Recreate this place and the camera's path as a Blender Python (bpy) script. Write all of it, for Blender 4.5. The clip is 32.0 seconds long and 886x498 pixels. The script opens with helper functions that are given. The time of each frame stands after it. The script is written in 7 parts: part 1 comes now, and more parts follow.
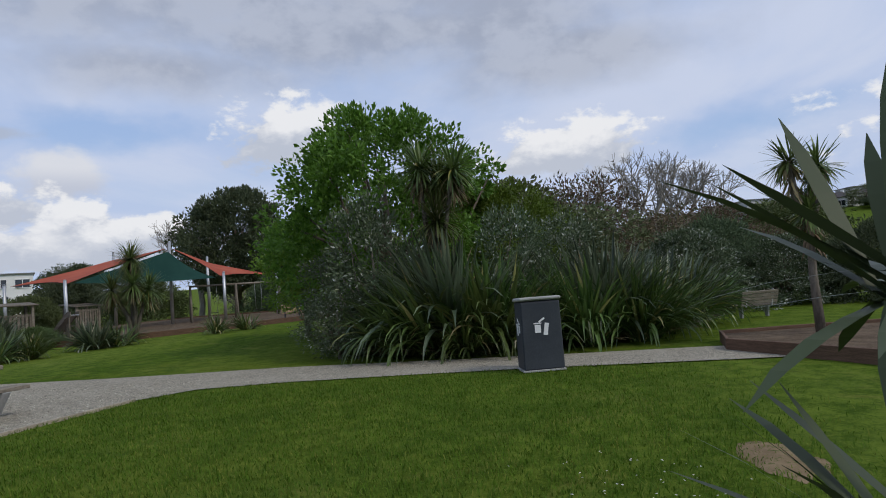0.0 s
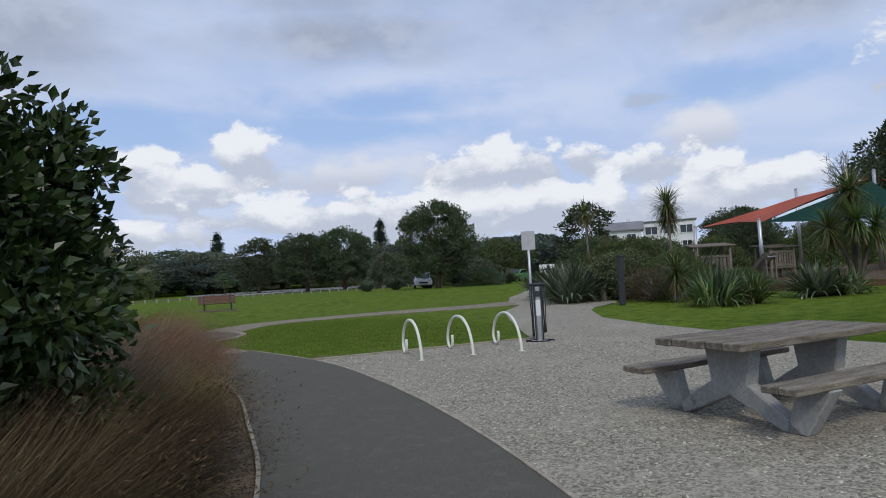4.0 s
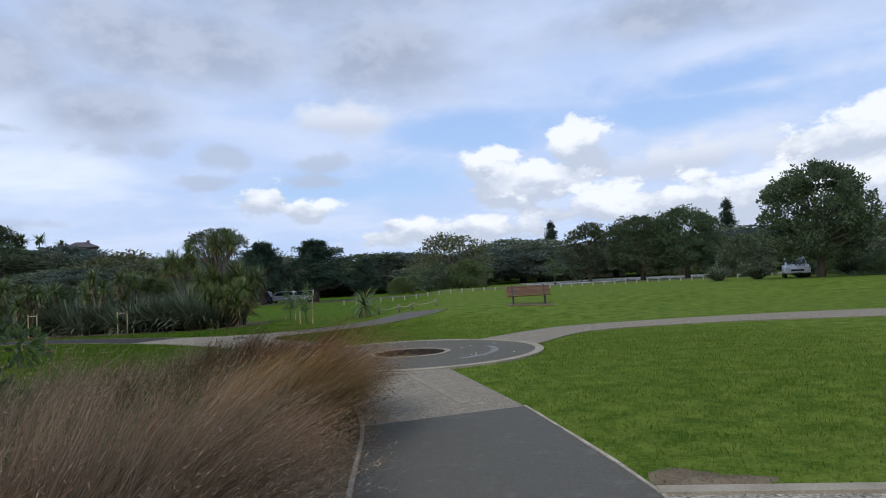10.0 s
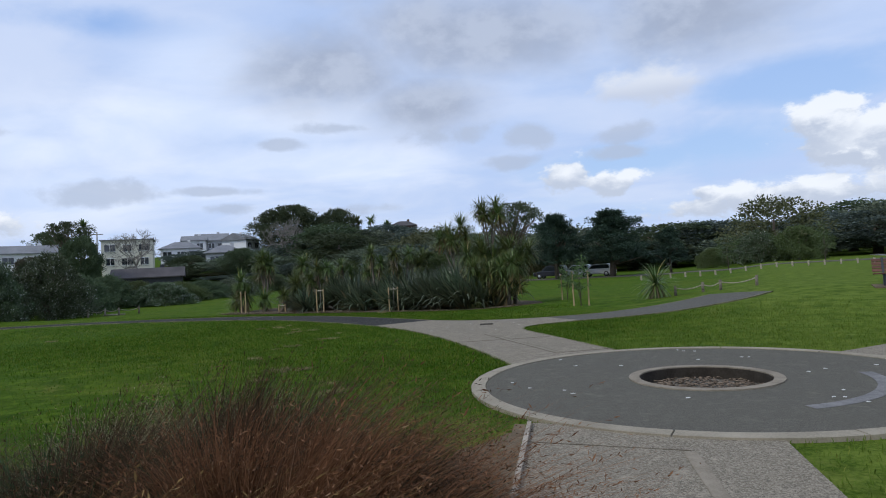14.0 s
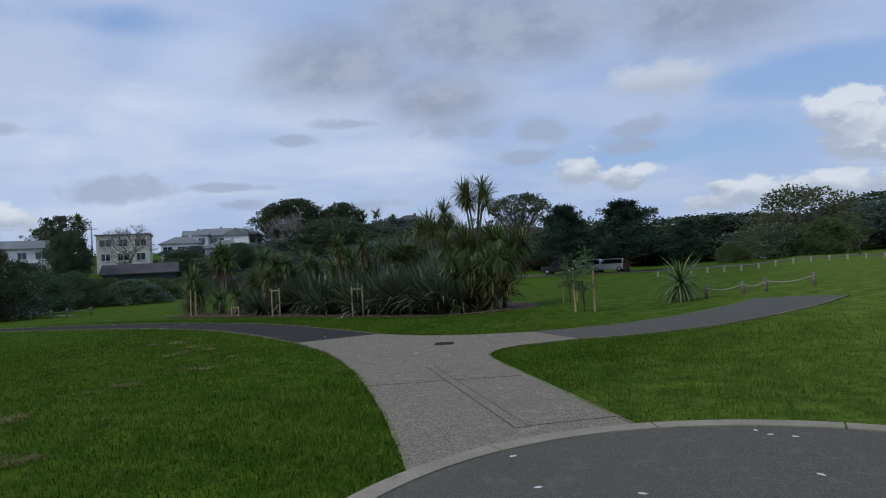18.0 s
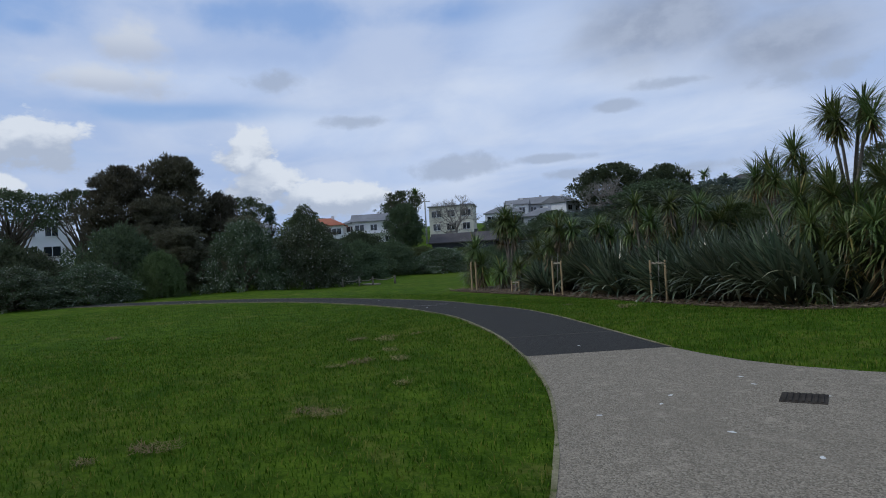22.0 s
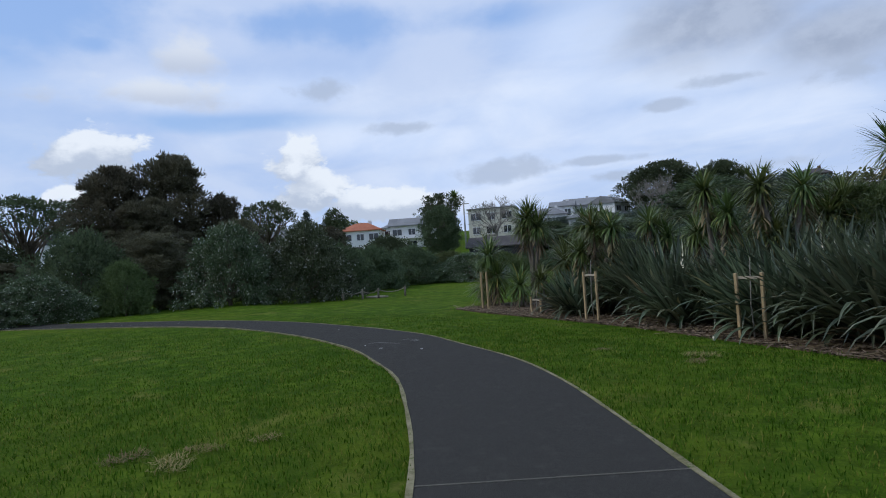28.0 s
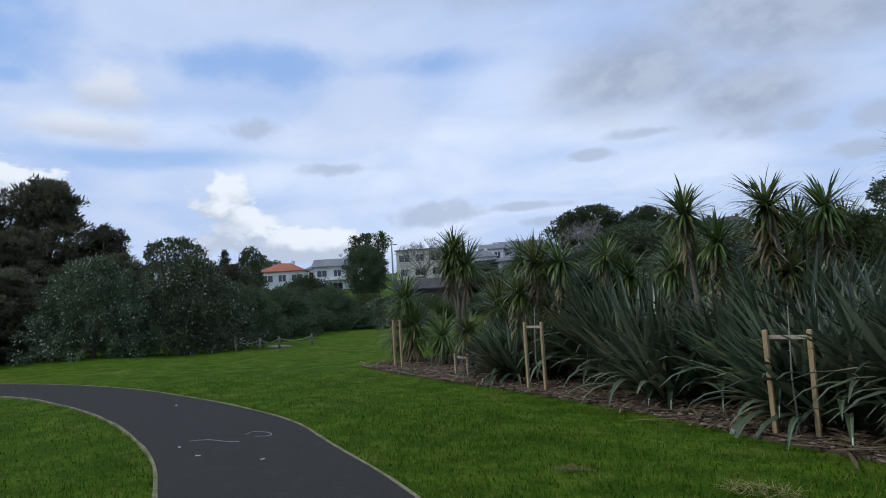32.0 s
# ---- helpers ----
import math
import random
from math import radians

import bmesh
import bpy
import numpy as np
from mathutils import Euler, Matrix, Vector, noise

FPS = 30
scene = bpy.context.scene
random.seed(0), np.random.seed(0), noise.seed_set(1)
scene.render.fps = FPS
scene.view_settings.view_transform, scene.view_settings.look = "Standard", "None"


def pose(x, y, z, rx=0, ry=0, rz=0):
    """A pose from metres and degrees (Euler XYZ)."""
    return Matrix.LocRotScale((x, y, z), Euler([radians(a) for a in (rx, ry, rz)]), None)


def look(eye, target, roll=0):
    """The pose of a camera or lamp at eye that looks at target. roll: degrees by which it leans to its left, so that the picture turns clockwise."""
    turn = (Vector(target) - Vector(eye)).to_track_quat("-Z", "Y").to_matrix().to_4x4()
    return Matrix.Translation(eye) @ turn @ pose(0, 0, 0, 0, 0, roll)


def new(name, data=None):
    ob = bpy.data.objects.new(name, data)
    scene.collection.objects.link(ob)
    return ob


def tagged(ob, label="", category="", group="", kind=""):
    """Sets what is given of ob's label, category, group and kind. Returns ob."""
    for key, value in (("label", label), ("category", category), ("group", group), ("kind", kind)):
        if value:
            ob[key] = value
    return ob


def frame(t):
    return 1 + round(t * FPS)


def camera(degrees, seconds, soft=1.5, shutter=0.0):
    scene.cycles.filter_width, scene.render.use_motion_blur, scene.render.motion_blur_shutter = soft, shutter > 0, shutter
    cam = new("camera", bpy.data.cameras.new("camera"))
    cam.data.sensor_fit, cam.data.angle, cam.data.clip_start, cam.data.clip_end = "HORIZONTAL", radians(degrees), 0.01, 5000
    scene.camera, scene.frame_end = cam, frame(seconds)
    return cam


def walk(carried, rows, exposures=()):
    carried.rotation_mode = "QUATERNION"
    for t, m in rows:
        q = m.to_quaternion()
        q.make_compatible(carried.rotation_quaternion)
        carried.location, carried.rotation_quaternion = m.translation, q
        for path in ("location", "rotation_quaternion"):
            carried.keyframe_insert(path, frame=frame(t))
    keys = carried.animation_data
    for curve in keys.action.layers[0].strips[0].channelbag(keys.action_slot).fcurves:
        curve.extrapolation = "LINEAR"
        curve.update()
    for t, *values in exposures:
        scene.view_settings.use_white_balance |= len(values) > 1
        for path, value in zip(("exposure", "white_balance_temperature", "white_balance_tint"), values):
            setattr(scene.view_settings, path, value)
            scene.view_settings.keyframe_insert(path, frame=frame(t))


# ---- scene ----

# camera: time, place, yaw (left of +y), pitch (up), roll
PATH = [
    (0, -3.718, -7.596, 1.444, -82.40, 3.71, -4.29),
    (0.5, -3.440, -7.064, 1.441, -82.49, 3.29, -4.43),
    (1, -3.164, -6.479, 1.447, -80.74, 3.41, -4.21),
    (1.5, -2.854, -5.854, 1.452, -72.29, 3.12, -4.39),
    (2, -2.434, -5.175, 1.457, -60.89, 2.56, -3.95),
    (2.5, -2.096, -4.523, 1.440, -50.08, 2.12, -3.71),
    (3, -1.876, -3.944, 1.455, -37.35, 2.73, -3.08),
    (3.5, -1.730, -3.294, 1.459, -34.12, 3.62, -2.81),
    (4, -1.486, -2.657, 1.485, -29.04, 2.53, -3.17),
    (4.5, -1.178, -2.050, 1.469, -17.44, 2.43, -2.47),
    (6.5, 0.005, 0.602, 1.437, -0.11, 3.13, -3.07),
    (7, 0.188, 1.209, 1.427, 1.35, 2.38, -3.05),
    (7.5, 0.361, 1.862, 1.441, 0.45, 1.61, -3.14),
    (8, 0.558, 2.508, 1.436, 0.54, 1.95, -3.48),
    (8.5, 0.729, 3.204, 1.435, 0.72, 2.55, -3.29),
    (9, 0.811, 3.955, 1.445, 0.44, 2.32, -3.62),
    (9.5, 0.933, 4.668, 1.446, 0.35, 3.13, -3.35),
    (10, 1.000, 5.311, 1.466, 0.35, 3.06, -2.98),
    (10.5, 1.103, 6.063, 1.459, 0.72, 3.36, -2.93),
    (11, 1.160, 6.852, 1.425, 0.54, 3.90, -3.20),
    (11.5, 1.152, 7.563, 1.403, 7.04, 3.09, -3.26),
    (12, 1.150, 8.185, 1.407, 18.51, 2.56, -2.90),
    (12.5, 1.179, 8.717, 1.440, 26.34, 2.23, -2.84),
    (13, 1.133, 9.319, 1.455, 27.05, 2.45, -2.93),
    (13.5, 1.072, 10.010, 1.464, 26.66, 1.80, -3.18),
    (14, 0.927, 10.660, 1.467, 27.22, 2.10, -3.14),
    (14.5, 0.869, 11.336, 1.438, 27.23, 2.15, -3.32),
    (16.5, 0.403, 13.858, 1.472, 28.73, 2.30, -3.28),
    (17, 0.283, 14.530, 1.472, 27.60, 1.47, -3.51),
    (17.5, 0.085, 15.202, 1.456, 28.94, 2.51, -3.49),
    (18, -0.213, 15.900, 1.431, 28.37, 1.73, -3.21),
    (18.5, -0.525, 16.636, 1.424, 29.89, 1.90, -3.14),
    (19, -0.869, 17.259, 1.428, 34.53, 1.54, -3.53),
    (19.5, -1.145, 17.797, 1.454, 46.45, 1.28, -3.73),
    (20, -1.475, 18.427, 1.475, 56.14, 1.19, -3.67),
    (20.5, -1.906, 19.124, 1.445, 56.50, 1.22, -3.93),
    (21, -2.264, 19.787, 1.449, 57.04, 1.03, -3.51),
    (21.5, -2.664, 20.386, 1.440, 56.23, 0.51, -3.63),
    (22, -3.085, 21.003, 1.423, 56.90, 0.47, -3.36),
    (22.5, -3.530, 21.584, 1.412, 56.73, 1.06, -3.54),
    (23, -3.918, 22.087, 1.422, 57.01, 1.05, -3.32),
    (23.5, -4.315, 22.529, 1.429, 57.87, 1.39, -3.31),
    (24, -4.707, 23.028, 1.428, 51.45, 1.17, -3.50),
    (24.5, -5.134, 23.487, 1.436, 51.64, 1.35, -3.56),
    (25, -5.534, 23.887, 1.437, 52.86, 1.81, -3.42),
    (25.5, -5.907, 24.211, 1.448, 53.20, 2.07, -3.60),
    (26, -6.267, 24.539, 1.452, 53.43, 1.89, -3.51),
    (26.5, -6.557, 24.791, 1.450, 60.80, 0.65, -3.40),
    (28.5, -7.845, 25.962, 1.450, 60.94, 1.25, -4.03),
    (29, -8.303, 26.317, 1.471, 59.92, 1.34, -4.06),
    (29.5, -8.772, 26.731, 1.472, 59.55, 1.05, -3.54),
    (30, -9.265, 27.111, 1.480, 58.15, 0.89, -4.08),
    (30.5, -9.723, 27.427, 1.495, 58.40, 1.04, -3.93),
    (31, -10.187, 27.704, 1.472, 57.56, 1.83, -3.59),
    (31.5, -10.567, 28.006, 1.475, 56.94, 2.43, -3.72),
    (32, -10.779, 28.259, 1.461, 54.67, 4.54, -3.52),
]


def eye(x, y, z, yaw, pitch, roll):
    return pose(x, y, z, 0, 0, yaw) @ pose(0, 0, 0, 90 + pitch) @ pose(0, 0, 0, 0, 0, roll)


cam = camera(69.45, 32.0, soft=1.0, shutter=0.0)
walk(cam, [(r[0], eye(*r[1:])) for r in PATH], [(0, -0.14, 6450, 10), (1.2, -0.14, 6450, 10), (2.6, -0.22, 6300, 10), (4.4, -0.05, 6250, 10), (6.8, 0.10, 6150, 9), (13.5, 0.06, 6100, 9), (16.8, -0.36, 5900, 8), (20.5, -0.38, 5850, 8), (23.5, -0.22, 5900, 8), (26, -0.12, 5900, 8), (32, -0.05, 5950, 8)])

# ---------------------------------------------------------------- light
SUN_AZ, SUN_EL = 205.0, 44.0        # degrees clockwise from +y, and up


def node(tree, kind, x=None, **sets):
    n = tree.nodes.new(kind)
    for k, v in sets.items():
        if k in n.inputs:
            n.inputs[k].default_value = v
    return n


def link(tree, a, b):
    tree.links.new(a, b)


def math_node(tree, op, a, b=None, clamp=False):
    n = tree.nodes.new("ShaderNodeMath")
    n.operation, n.use_clamp = op, clamp
    for i, v in enumerate((a, b)):
        if v is None:
            continue
        if isinstance(v, (int, float)):
            n.inputs[i].default_value = v
        else:
            link(tree, v, n.inputs[i])
    return n.outputs[0]


def mix_rgb(tree, fac, a, b):
    n = tree.nodes.new("ShaderNodeMix")
    n.data_type = "RGBA"
    for i, v in ((0, fac), (6, a), (7, b)):
        if isinstance(v, (int, float)):
            n.inputs[i].default_value = v
        elif isinstance(v, tuple):
            n.inputs[i].default_value = (*v[:3], 1)
        else:
            link(tree, v, n.inputs[i])
    return n.outputs[2]


def ramp(tree, src, lo, hi, a=0.0, b=1.0):
    n = tree.nodes.new("ShaderNodeMapRange")
    n.interpolation_type = "SMOOTHSTEP"
    link(tree, src, n.inputs[0])
    for i, v in zip((1, 2, 3, 4), (lo, hi, a, b)):
        n.inputs[i].default_value = v
    return n.outputs[0]


def noise_tex(tree, vec, scale, detail=4.0, rough=0.55, distort=0.0):
    n = tree.nodes.new("ShaderNodeTexNoise")
    n.inputs["Scale"].default_value, n.inputs["Detail"].default_value = scale, detail
    n.inputs["Roughness"].default_value, n.inputs["Distortion"].default_value = rough, distort
    if vec is not None:
        link(tree, vec, n.inputs["Vector"])
    return n.outputs[0]


# clouds: bearing (east of north), height, half width and half height, in degrees
HEAPS = ((12.4, 11.2, 2.7, 2.2), (4.2, 10.1, 2.6, 1.7), (7.4, 8.2, 5.2, 2.0), (18.0, 5.9, 10.5, 1.7), (22.0, 7.5, 1.6, 0.8), (36.1, 9.6, 4.8, 2.2), (41.8, 9.5, 2.5, 1.5), (47.4, 8.4, 3.6, 1.8), (52.9, 7.3, 2.8, 1.8),
         (56.8, 6.2, 4.1, 1.9), (32.6, 5.7, 21.3, 2.1), (30.2, 9.1, 2.2, 2.0), (-15.9, 8.0, 2.1, 1.6), (-12.3, 6.9, 2.3, 1.2), (33.0, 9.6, 3.0, 2.0), (-4.6, 5.4, 1.1, 0.6), (-73.5, 9.3, 2.3, 2.3), (-72.4, 6.8, 3.2, 2.2),
         (-89.5, 10.3, 3.8, 2.1), (-91.4, 6.6, 1.5, 1.1), (-67.0, 5.4, 5.5, 1.4), (50.7, 5.5, 7.5, 2.2), (69.2, 14.2, 4.6, 3.0), (94.5, 11.6, 6.5, 2.3), (1.0, 4.6, 8.0, 1.2), (-130, 8, 22, 4), (150, 9, 30, 4))
CREAMS = ((-8.1, 14.7, 5.0, 1.8), (-82.1, 18.0, 3.6, 2.2), (-84.3, 15.2, 7.8, 1.5), (52, 11.0, 4.5, 2.2), (22, 9.5, 8, 2.2))
WISPS = ((-36.0, 13.1, 3.6, 0.6), (-41.0, 11.8, 2.2, 0.6), (-27.4, 12.0, 5.2, 1.2), (-18.8, 11.6, 3.0, 1.3), (-10.7, 11.1, 3.4, 1.1), (-11.3, 9.4, 3.8, 0.8), (-46.9, 7.8, 6.3, 0.5), (-36.3, 6.0, 5.3, 0.7), (-53.5, 7.6, 5.0, 1.3),
         (-45.4, 6.4, 3.2, 0.7), (-64.1, 12.1, 3.6, 0.7), (-71.0, 15.4, 3.0, 1.2), (47.7, 14.0, 2.6, 0.6), (-20.5, 9.5, 3.5, 0.7))
GREYS = ((-5.2, 20.6, 7.5, 3.9), (-22.9, 20.4, 12.3, 4.0), (20.1, 21.0, 12, 2.4), (-36.8, 18.2, 8.5, 3.6), (-27.6, 15.0, 6.5, 2.6), (58.9, 19.6, 12, 2.6), (77.9, 23.0, 34, 4.0), (95.0, 19.5, 13, 3.0), (57, 26, 26, 7), (86, 26, 26, 7), (12, 27, 26, 5),
         (70, 31, 40, 8), (-10, 27, 26, 6), (-56, 30, 26, 5))
GLOWS = ((-50.3, 14.0, 22, 3.2), (-60.7, 11.3, 18, 2.4), (-36.0, 9.8, 11, 2.4), (-55.7, 13.0, 14, 4.4), (-44.9, 9.9, 14, 3.0), (-80, 15.4, 14, 1.8), (-46, 18.0, 10, 4.0), (-50, 8.0, 16, 3.0))
GAPS = ((22.8, 13.4, 21.4, 2.0), (4.0, 12.6, 7.0, 1.6), (-3.4, 9.0, 9, 3.0), (24, 15.4, 14, 2.4), (1.5, 13.2, 8, 2.0), (-9.2, 8.8, 12, 2.2), (-54.5, 20.6, 11, 2.2), (-73.8, 21.0, 19, 2.6), (-79, 12.9, 13, 1.2), (-89.0, 18.6, 5.2, 1.8), (-92, 20.5, 17, 6),
        (56, 14.4, 10.3, 2.7), (108.3, 11.9, 11, 2.6))


def make_world():
    w = bpy.data.worlds.new("sky")
    scene.world = w
    w.use_nodes = True
    t = w.node_tree
    t.nodes.clear()
    out, bg = t.nodes.new("ShaderNodeOutputWorld"), t.nodes.new("ShaderNodeBackground")
    link(t, bg.outputs[0], out.inputs[0])
    sky = t.nodes.new("ShaderNodeTexSky")
    sky.sky_type, sky.sun_disc = "NISHITA", False
    sky.sun_elevation, sky.sun_rotation = radians(SUN_EL), radians(SUN_AZ)
    sky.air_density, sky.dust_density, sky.ozone_density = 1.0, 0.6, 1.4
    co = t.nodes.new("ShaderNodeTexCoord").outputs["Generated"]
    sep = t.nodes.new("ShaderNodeSeparateXYZ")
    link(t, co, sep.inputs[0])
    up = math_node(t, "MAXIMUM", sep.outputs[2], 0.0)
    squash = t.nodes.new("ShaderNodeVectorMath")
    squash.operation = "MULTIPLY"
    link(t, co, squash.inputs[0])
    squash.inputs[1].default_value = (1.0, 1.0, 1.7)
    billow = noise_tex(t, squash.outputs[0], 17.0, 7, 0.58, 0.1)
    fray = noise_tex(t, squash.outputs[0], 9.0, 7, 0.60, 0.15)
    broad = noise_tex(t, squash.outputs[0], 3.1, 5, 0.55, 0.4)
    az = math_node(t, "MULTIPLY", math_node(t, "ARCTAN2", sep.outputs[0], sep.outputs[1]), 57.2958)
    el = math_node(t, "MULTIPLY", math_node(t, "ARCSINE", sep.outputs[2]), 57.2958)
    puff, off, off2 = (math_node(t, "SUBTRACT", n, 0.5) for n in (billow, fray, broad))

    def mad(a, b, c):
        n = t.nodes.new("ShaderNodeMath")
        n.operation = "MULTIPLY_ADD"
        for i, v in enumerate((a, b, c)):
            if isinstance(v, (int, float)):
                n.inputs[i].default_value = v
            else:
                link(t, v, n.inputs[i])
        return n.outputs[0]

    def shaped(clouds, warp):
        """How deep a direction lies in the deepest of some clouds (1 at its heart, under 0 outside), and how high in them."""
        one = math_node(t, "ADD", warp, 1.0)
        deepest, mass, lift = None, None, None
        for a0, e0, wa, we in clouds:
            u, v = mad(az, 1.0 / wa, -a0 / wa), mad(el, 1.0 / we, -e0 / we)
            d = math_node(t, "SUBTRACT", one, math_node(t, "SQRT", mad(u, u, math_node(t, "MULTIPLY", v, v))))
            p = math_node(t, "MAXIMUM", d, 0.0)
            deepest = d if deepest is None else math_node(t, "MAXIMUM", deepest, d)
            mass = p if mass is None else math_node(t, "ADD", mass, p)
            lift = math_node(t, "MULTIPLY", p, v) if lift is None else mad(p, v, lift)
        return deepest, math_node(t, "DIVIDE", lift, math_node(t, "ADD", mass, 0.05))

    # the high sheet, laid on a plane above
    deep = math_node(t, "ADD", up, 0.16)
    flat = t.nodes.new("ShaderNodeCombineXYZ")
    link(t, math_node(t, "DIVIDE", sep.outputs[0], deep), flat.inputs[0])
    link(t, math_node(t, "DIVIDE", sep.outputs[1], deep), flat.inputs[1])
    n1 = noise_tex(t, flat.outputs[0], 1.1, 6, 0.55, 0.3)
    n2 = noise_tex(t, flat.outputs[0], 0.35, 3, 0.5)
    sheet = math_node(t, "ADD", math_node(t, "MULTIPLY", n1, 0.55), math_node(t, "MULTIPLY", n2, 0.5))
    wide = mad(off2, 2.0, math_node(t, "MULTIPLY", off, 0.9))
    ragged = mad(off, 2.6, math_node(t, "MULTIPLY", puff, 1.2))
    curled = mad(puff, 2.3, math_node(t, "MULTIPLY", off, 1.1))
    gap, _ = shaped(GAPS, wide)
    grey, _ = shaped(GREYS, wide)
    glow, _ = shaped(GLOWS, wide)
    cream, cream_up = shaped(CREAMS, ragged)
    wisp, _ = shaped(WISPS, ragged)
    heap, heap_up = shaped([(a, e, 1.18 * wa, 1.22 * we) for a, e, wa, we in HEAPS], curled)
    blue = mix_rgb(t, ramp(t, up, 0.0, 0.40), (5.0, 6.5, 9.0), (3.8, 5.4, 8.8))
    base = mix_rgb(t, 0.2, blue, sky.outputs[0])
    cover = ramp(t, mad(math_node(t, "MAXIMUM", gap, 0.0), -0.42, sheet), 0.24, 0.58)
    long = t.nodes.new("ShaderNodeVectorMath")
    long.operation = "MULTIPLY"
    link(t, flat.outputs[0], long.inputs[0])
    long.inputs[1].default_value = (1.0, 1.25, 1.0)
    streak = noise_tex(t, long.outputs[0], 1.3, 7, 0.52, 0.5)
    veil = mix_rgb(t, ramp(t, streak, 0.34, 0.64), (5.2, 6.2, 8.5), (6.6, 7.2, 8.8))
    col = mix_rgb(t, math_node(t, "MULTIPLY", cover, 0.88), base, veil)
    col = mix_rgb(t, math_node(t, "MULTIPLY", ramp(t, glow, -0.35, 0.9), 0.75), col, mix_rgb(t, ramp(t, streak, 0.34, 0.64), (7.0, 7.8, 9.6), (8.5, 8.9, 9.9)))
    shade = mix_rgb(t, ramp(t, math_node(t, "ADD", fray, math_node(t, "MULTIPLY", puff, 0.6)), 0.36, 0.64), (3.7, 4.1, 5.1), (4.9, 5.3, 6.3))
    col = mix_rgb(t, math_node(t, "MULTIPLY", ramp(t, grey, -0.5, 0.75), 0.86), col, shade)
    col = mix_rgb(t, math_node(t, "MULTIPLY", ramp(t, cream, -0.1, 0.75), 0.75), col, mix_rgb(t, ramp(t, cream_up, -0.5, 0.4), (5.9, 6.1, 6.8), (8.1, 8.1, 8.3)))
    col = mix_rgb(t, math_node(t, "MULTIPLY", ramp(t, wisp, -0.05, 0.65), 0.72), col, (4.7, 5.2, 6.3))
    lit = ramp(t, mad(puff, 2.2, heap_up), -0.35, 0.45)
    lows = mix_rgb(t, lit, (5.5, 5.9, 6.8), (9.3, 9.3, 9.4))
    col = mix_rgb(t, math_node(t, "MULTIPLY", ramp(t, heap, -0.02, 0.34), 0.92), col, lows)
    link(t, col, bg.inputs[0])
    bg.inputs[1].default_value = 0.1
    s = bpy.data.lights.new("sun", "SUN")
    s.energy, s.angle, s.color = 1.5, radians(12), (1.0, 0.91, 0.76)
    lamp = new("sun", s)
    az, el = radians(SUN_AZ), radians(SUN_EL)
    lamp.matrix_world = look((60 * math.sin(az), 60 * math.cos(az), 60 * math.tan(el)), (0, 0, 0))


make_world()

# ---------------------------------------------------------------- materials
def base_mat(name):
    m = bpy.data.materials.new(name)
    m.use_nodes = True
    t = m.node_tree
    return m, t, t.nodes["Principled BSDF"]


def bump(t, bsdf, height, strength, dist):
    b = t.nodes.new("ShaderNodeBump")
    b.inputs["Strength"].default_value, b.inputs["Distance"].default_value = strength, dist
    link(t, height, b.inputs["Height"])
    link(t, b.outputs[0], bsdf.inputs["Normal"])


def surface(name, c1, c2, rough=0.8, big=0.6, fine=30.0, c3=None, spots=0.0, relief=0.3, metal=0.0, stretch=None, per=0.0, dist=0.01, spec=0.3):
    """Two colours mixed at two scales, a third in spots, with fine relief."""
    m, t, bsdf = base_mat(name)
    co = t.nodes.new("ShaderNodeTexCoord").outputs["Object"]
    if stretch:
        v = t.nodes.new("ShaderNodeVectorMath")
        v.operation = "MULTIPLY"
        link(t, co, v.inputs[0])
        v.inputs[1].default_value = stretch
        co = v.outputs[0]
    n1, n2 = noise_tex(t, co, big, 5, 0.6), noise_tex(t, co, fine, 3, 0.65)
    f = math_node(t, "ADD", math_node(t, "MULTIPLY", n1, 0.6), math_node(t, "MULTIPLY", n2, 0.4))
    col = mix_rgb(t, ramp(t, f, 0.36, 0.64), c1, c2)
    if c3:
        n3 = noise_tex(t, co, big * 3.1, 6, 0.7, 0.4)
        col = mix_rgb(t, ramp(t, n3, 0.66 - spots, 0.74 - spots * 0.6), col, c3)
    if per:
        info = t.nodes.new("ShaderNodeObjectInfo").outputs["Random"]
        col = mix_rgb(t, math_node(t, "MULTIPLY", info, per), col, tuple(0.35 * v for v in c1))
    link(t, col, bsdf.inputs["Base Color"])
    bsdf.inputs["Roughness"].default_value, bsdf.inputs["Metallic"].default_value = rough, metal
    bsdf.inputs["Specular IOR Level"].default_value = spec
    if relief:
        bump(t, bsdf, f, relief, dist)
    return m


def pale_east(t, co):
    """How far a place lies on the paler, yellower lawns east of the circle and at the start of the walk."""
    sep = t.nodes.new("ShaderNodeSeparateXYZ")
    link(t, co, sep.inputs[0])
    wander = math_node(t, "MULTIPLY", noise_tex(t, co, 0.3, 3, 0.5), 5.0)
    east = ramp(t, math_node(t, "ADD", sep.outputs[0], wander), -1.5, 4.5)
    north = math_node(t, "MULTIPLY", east, ramp(t, math_node(t, "ADD", sep.outputs[1], wander), 6.0, 12.0))
    return math_node(t, "MAXIMUM", north, ramp(t, sep.outputs[1], 5.0, 0.0, 0.0, 0.58))


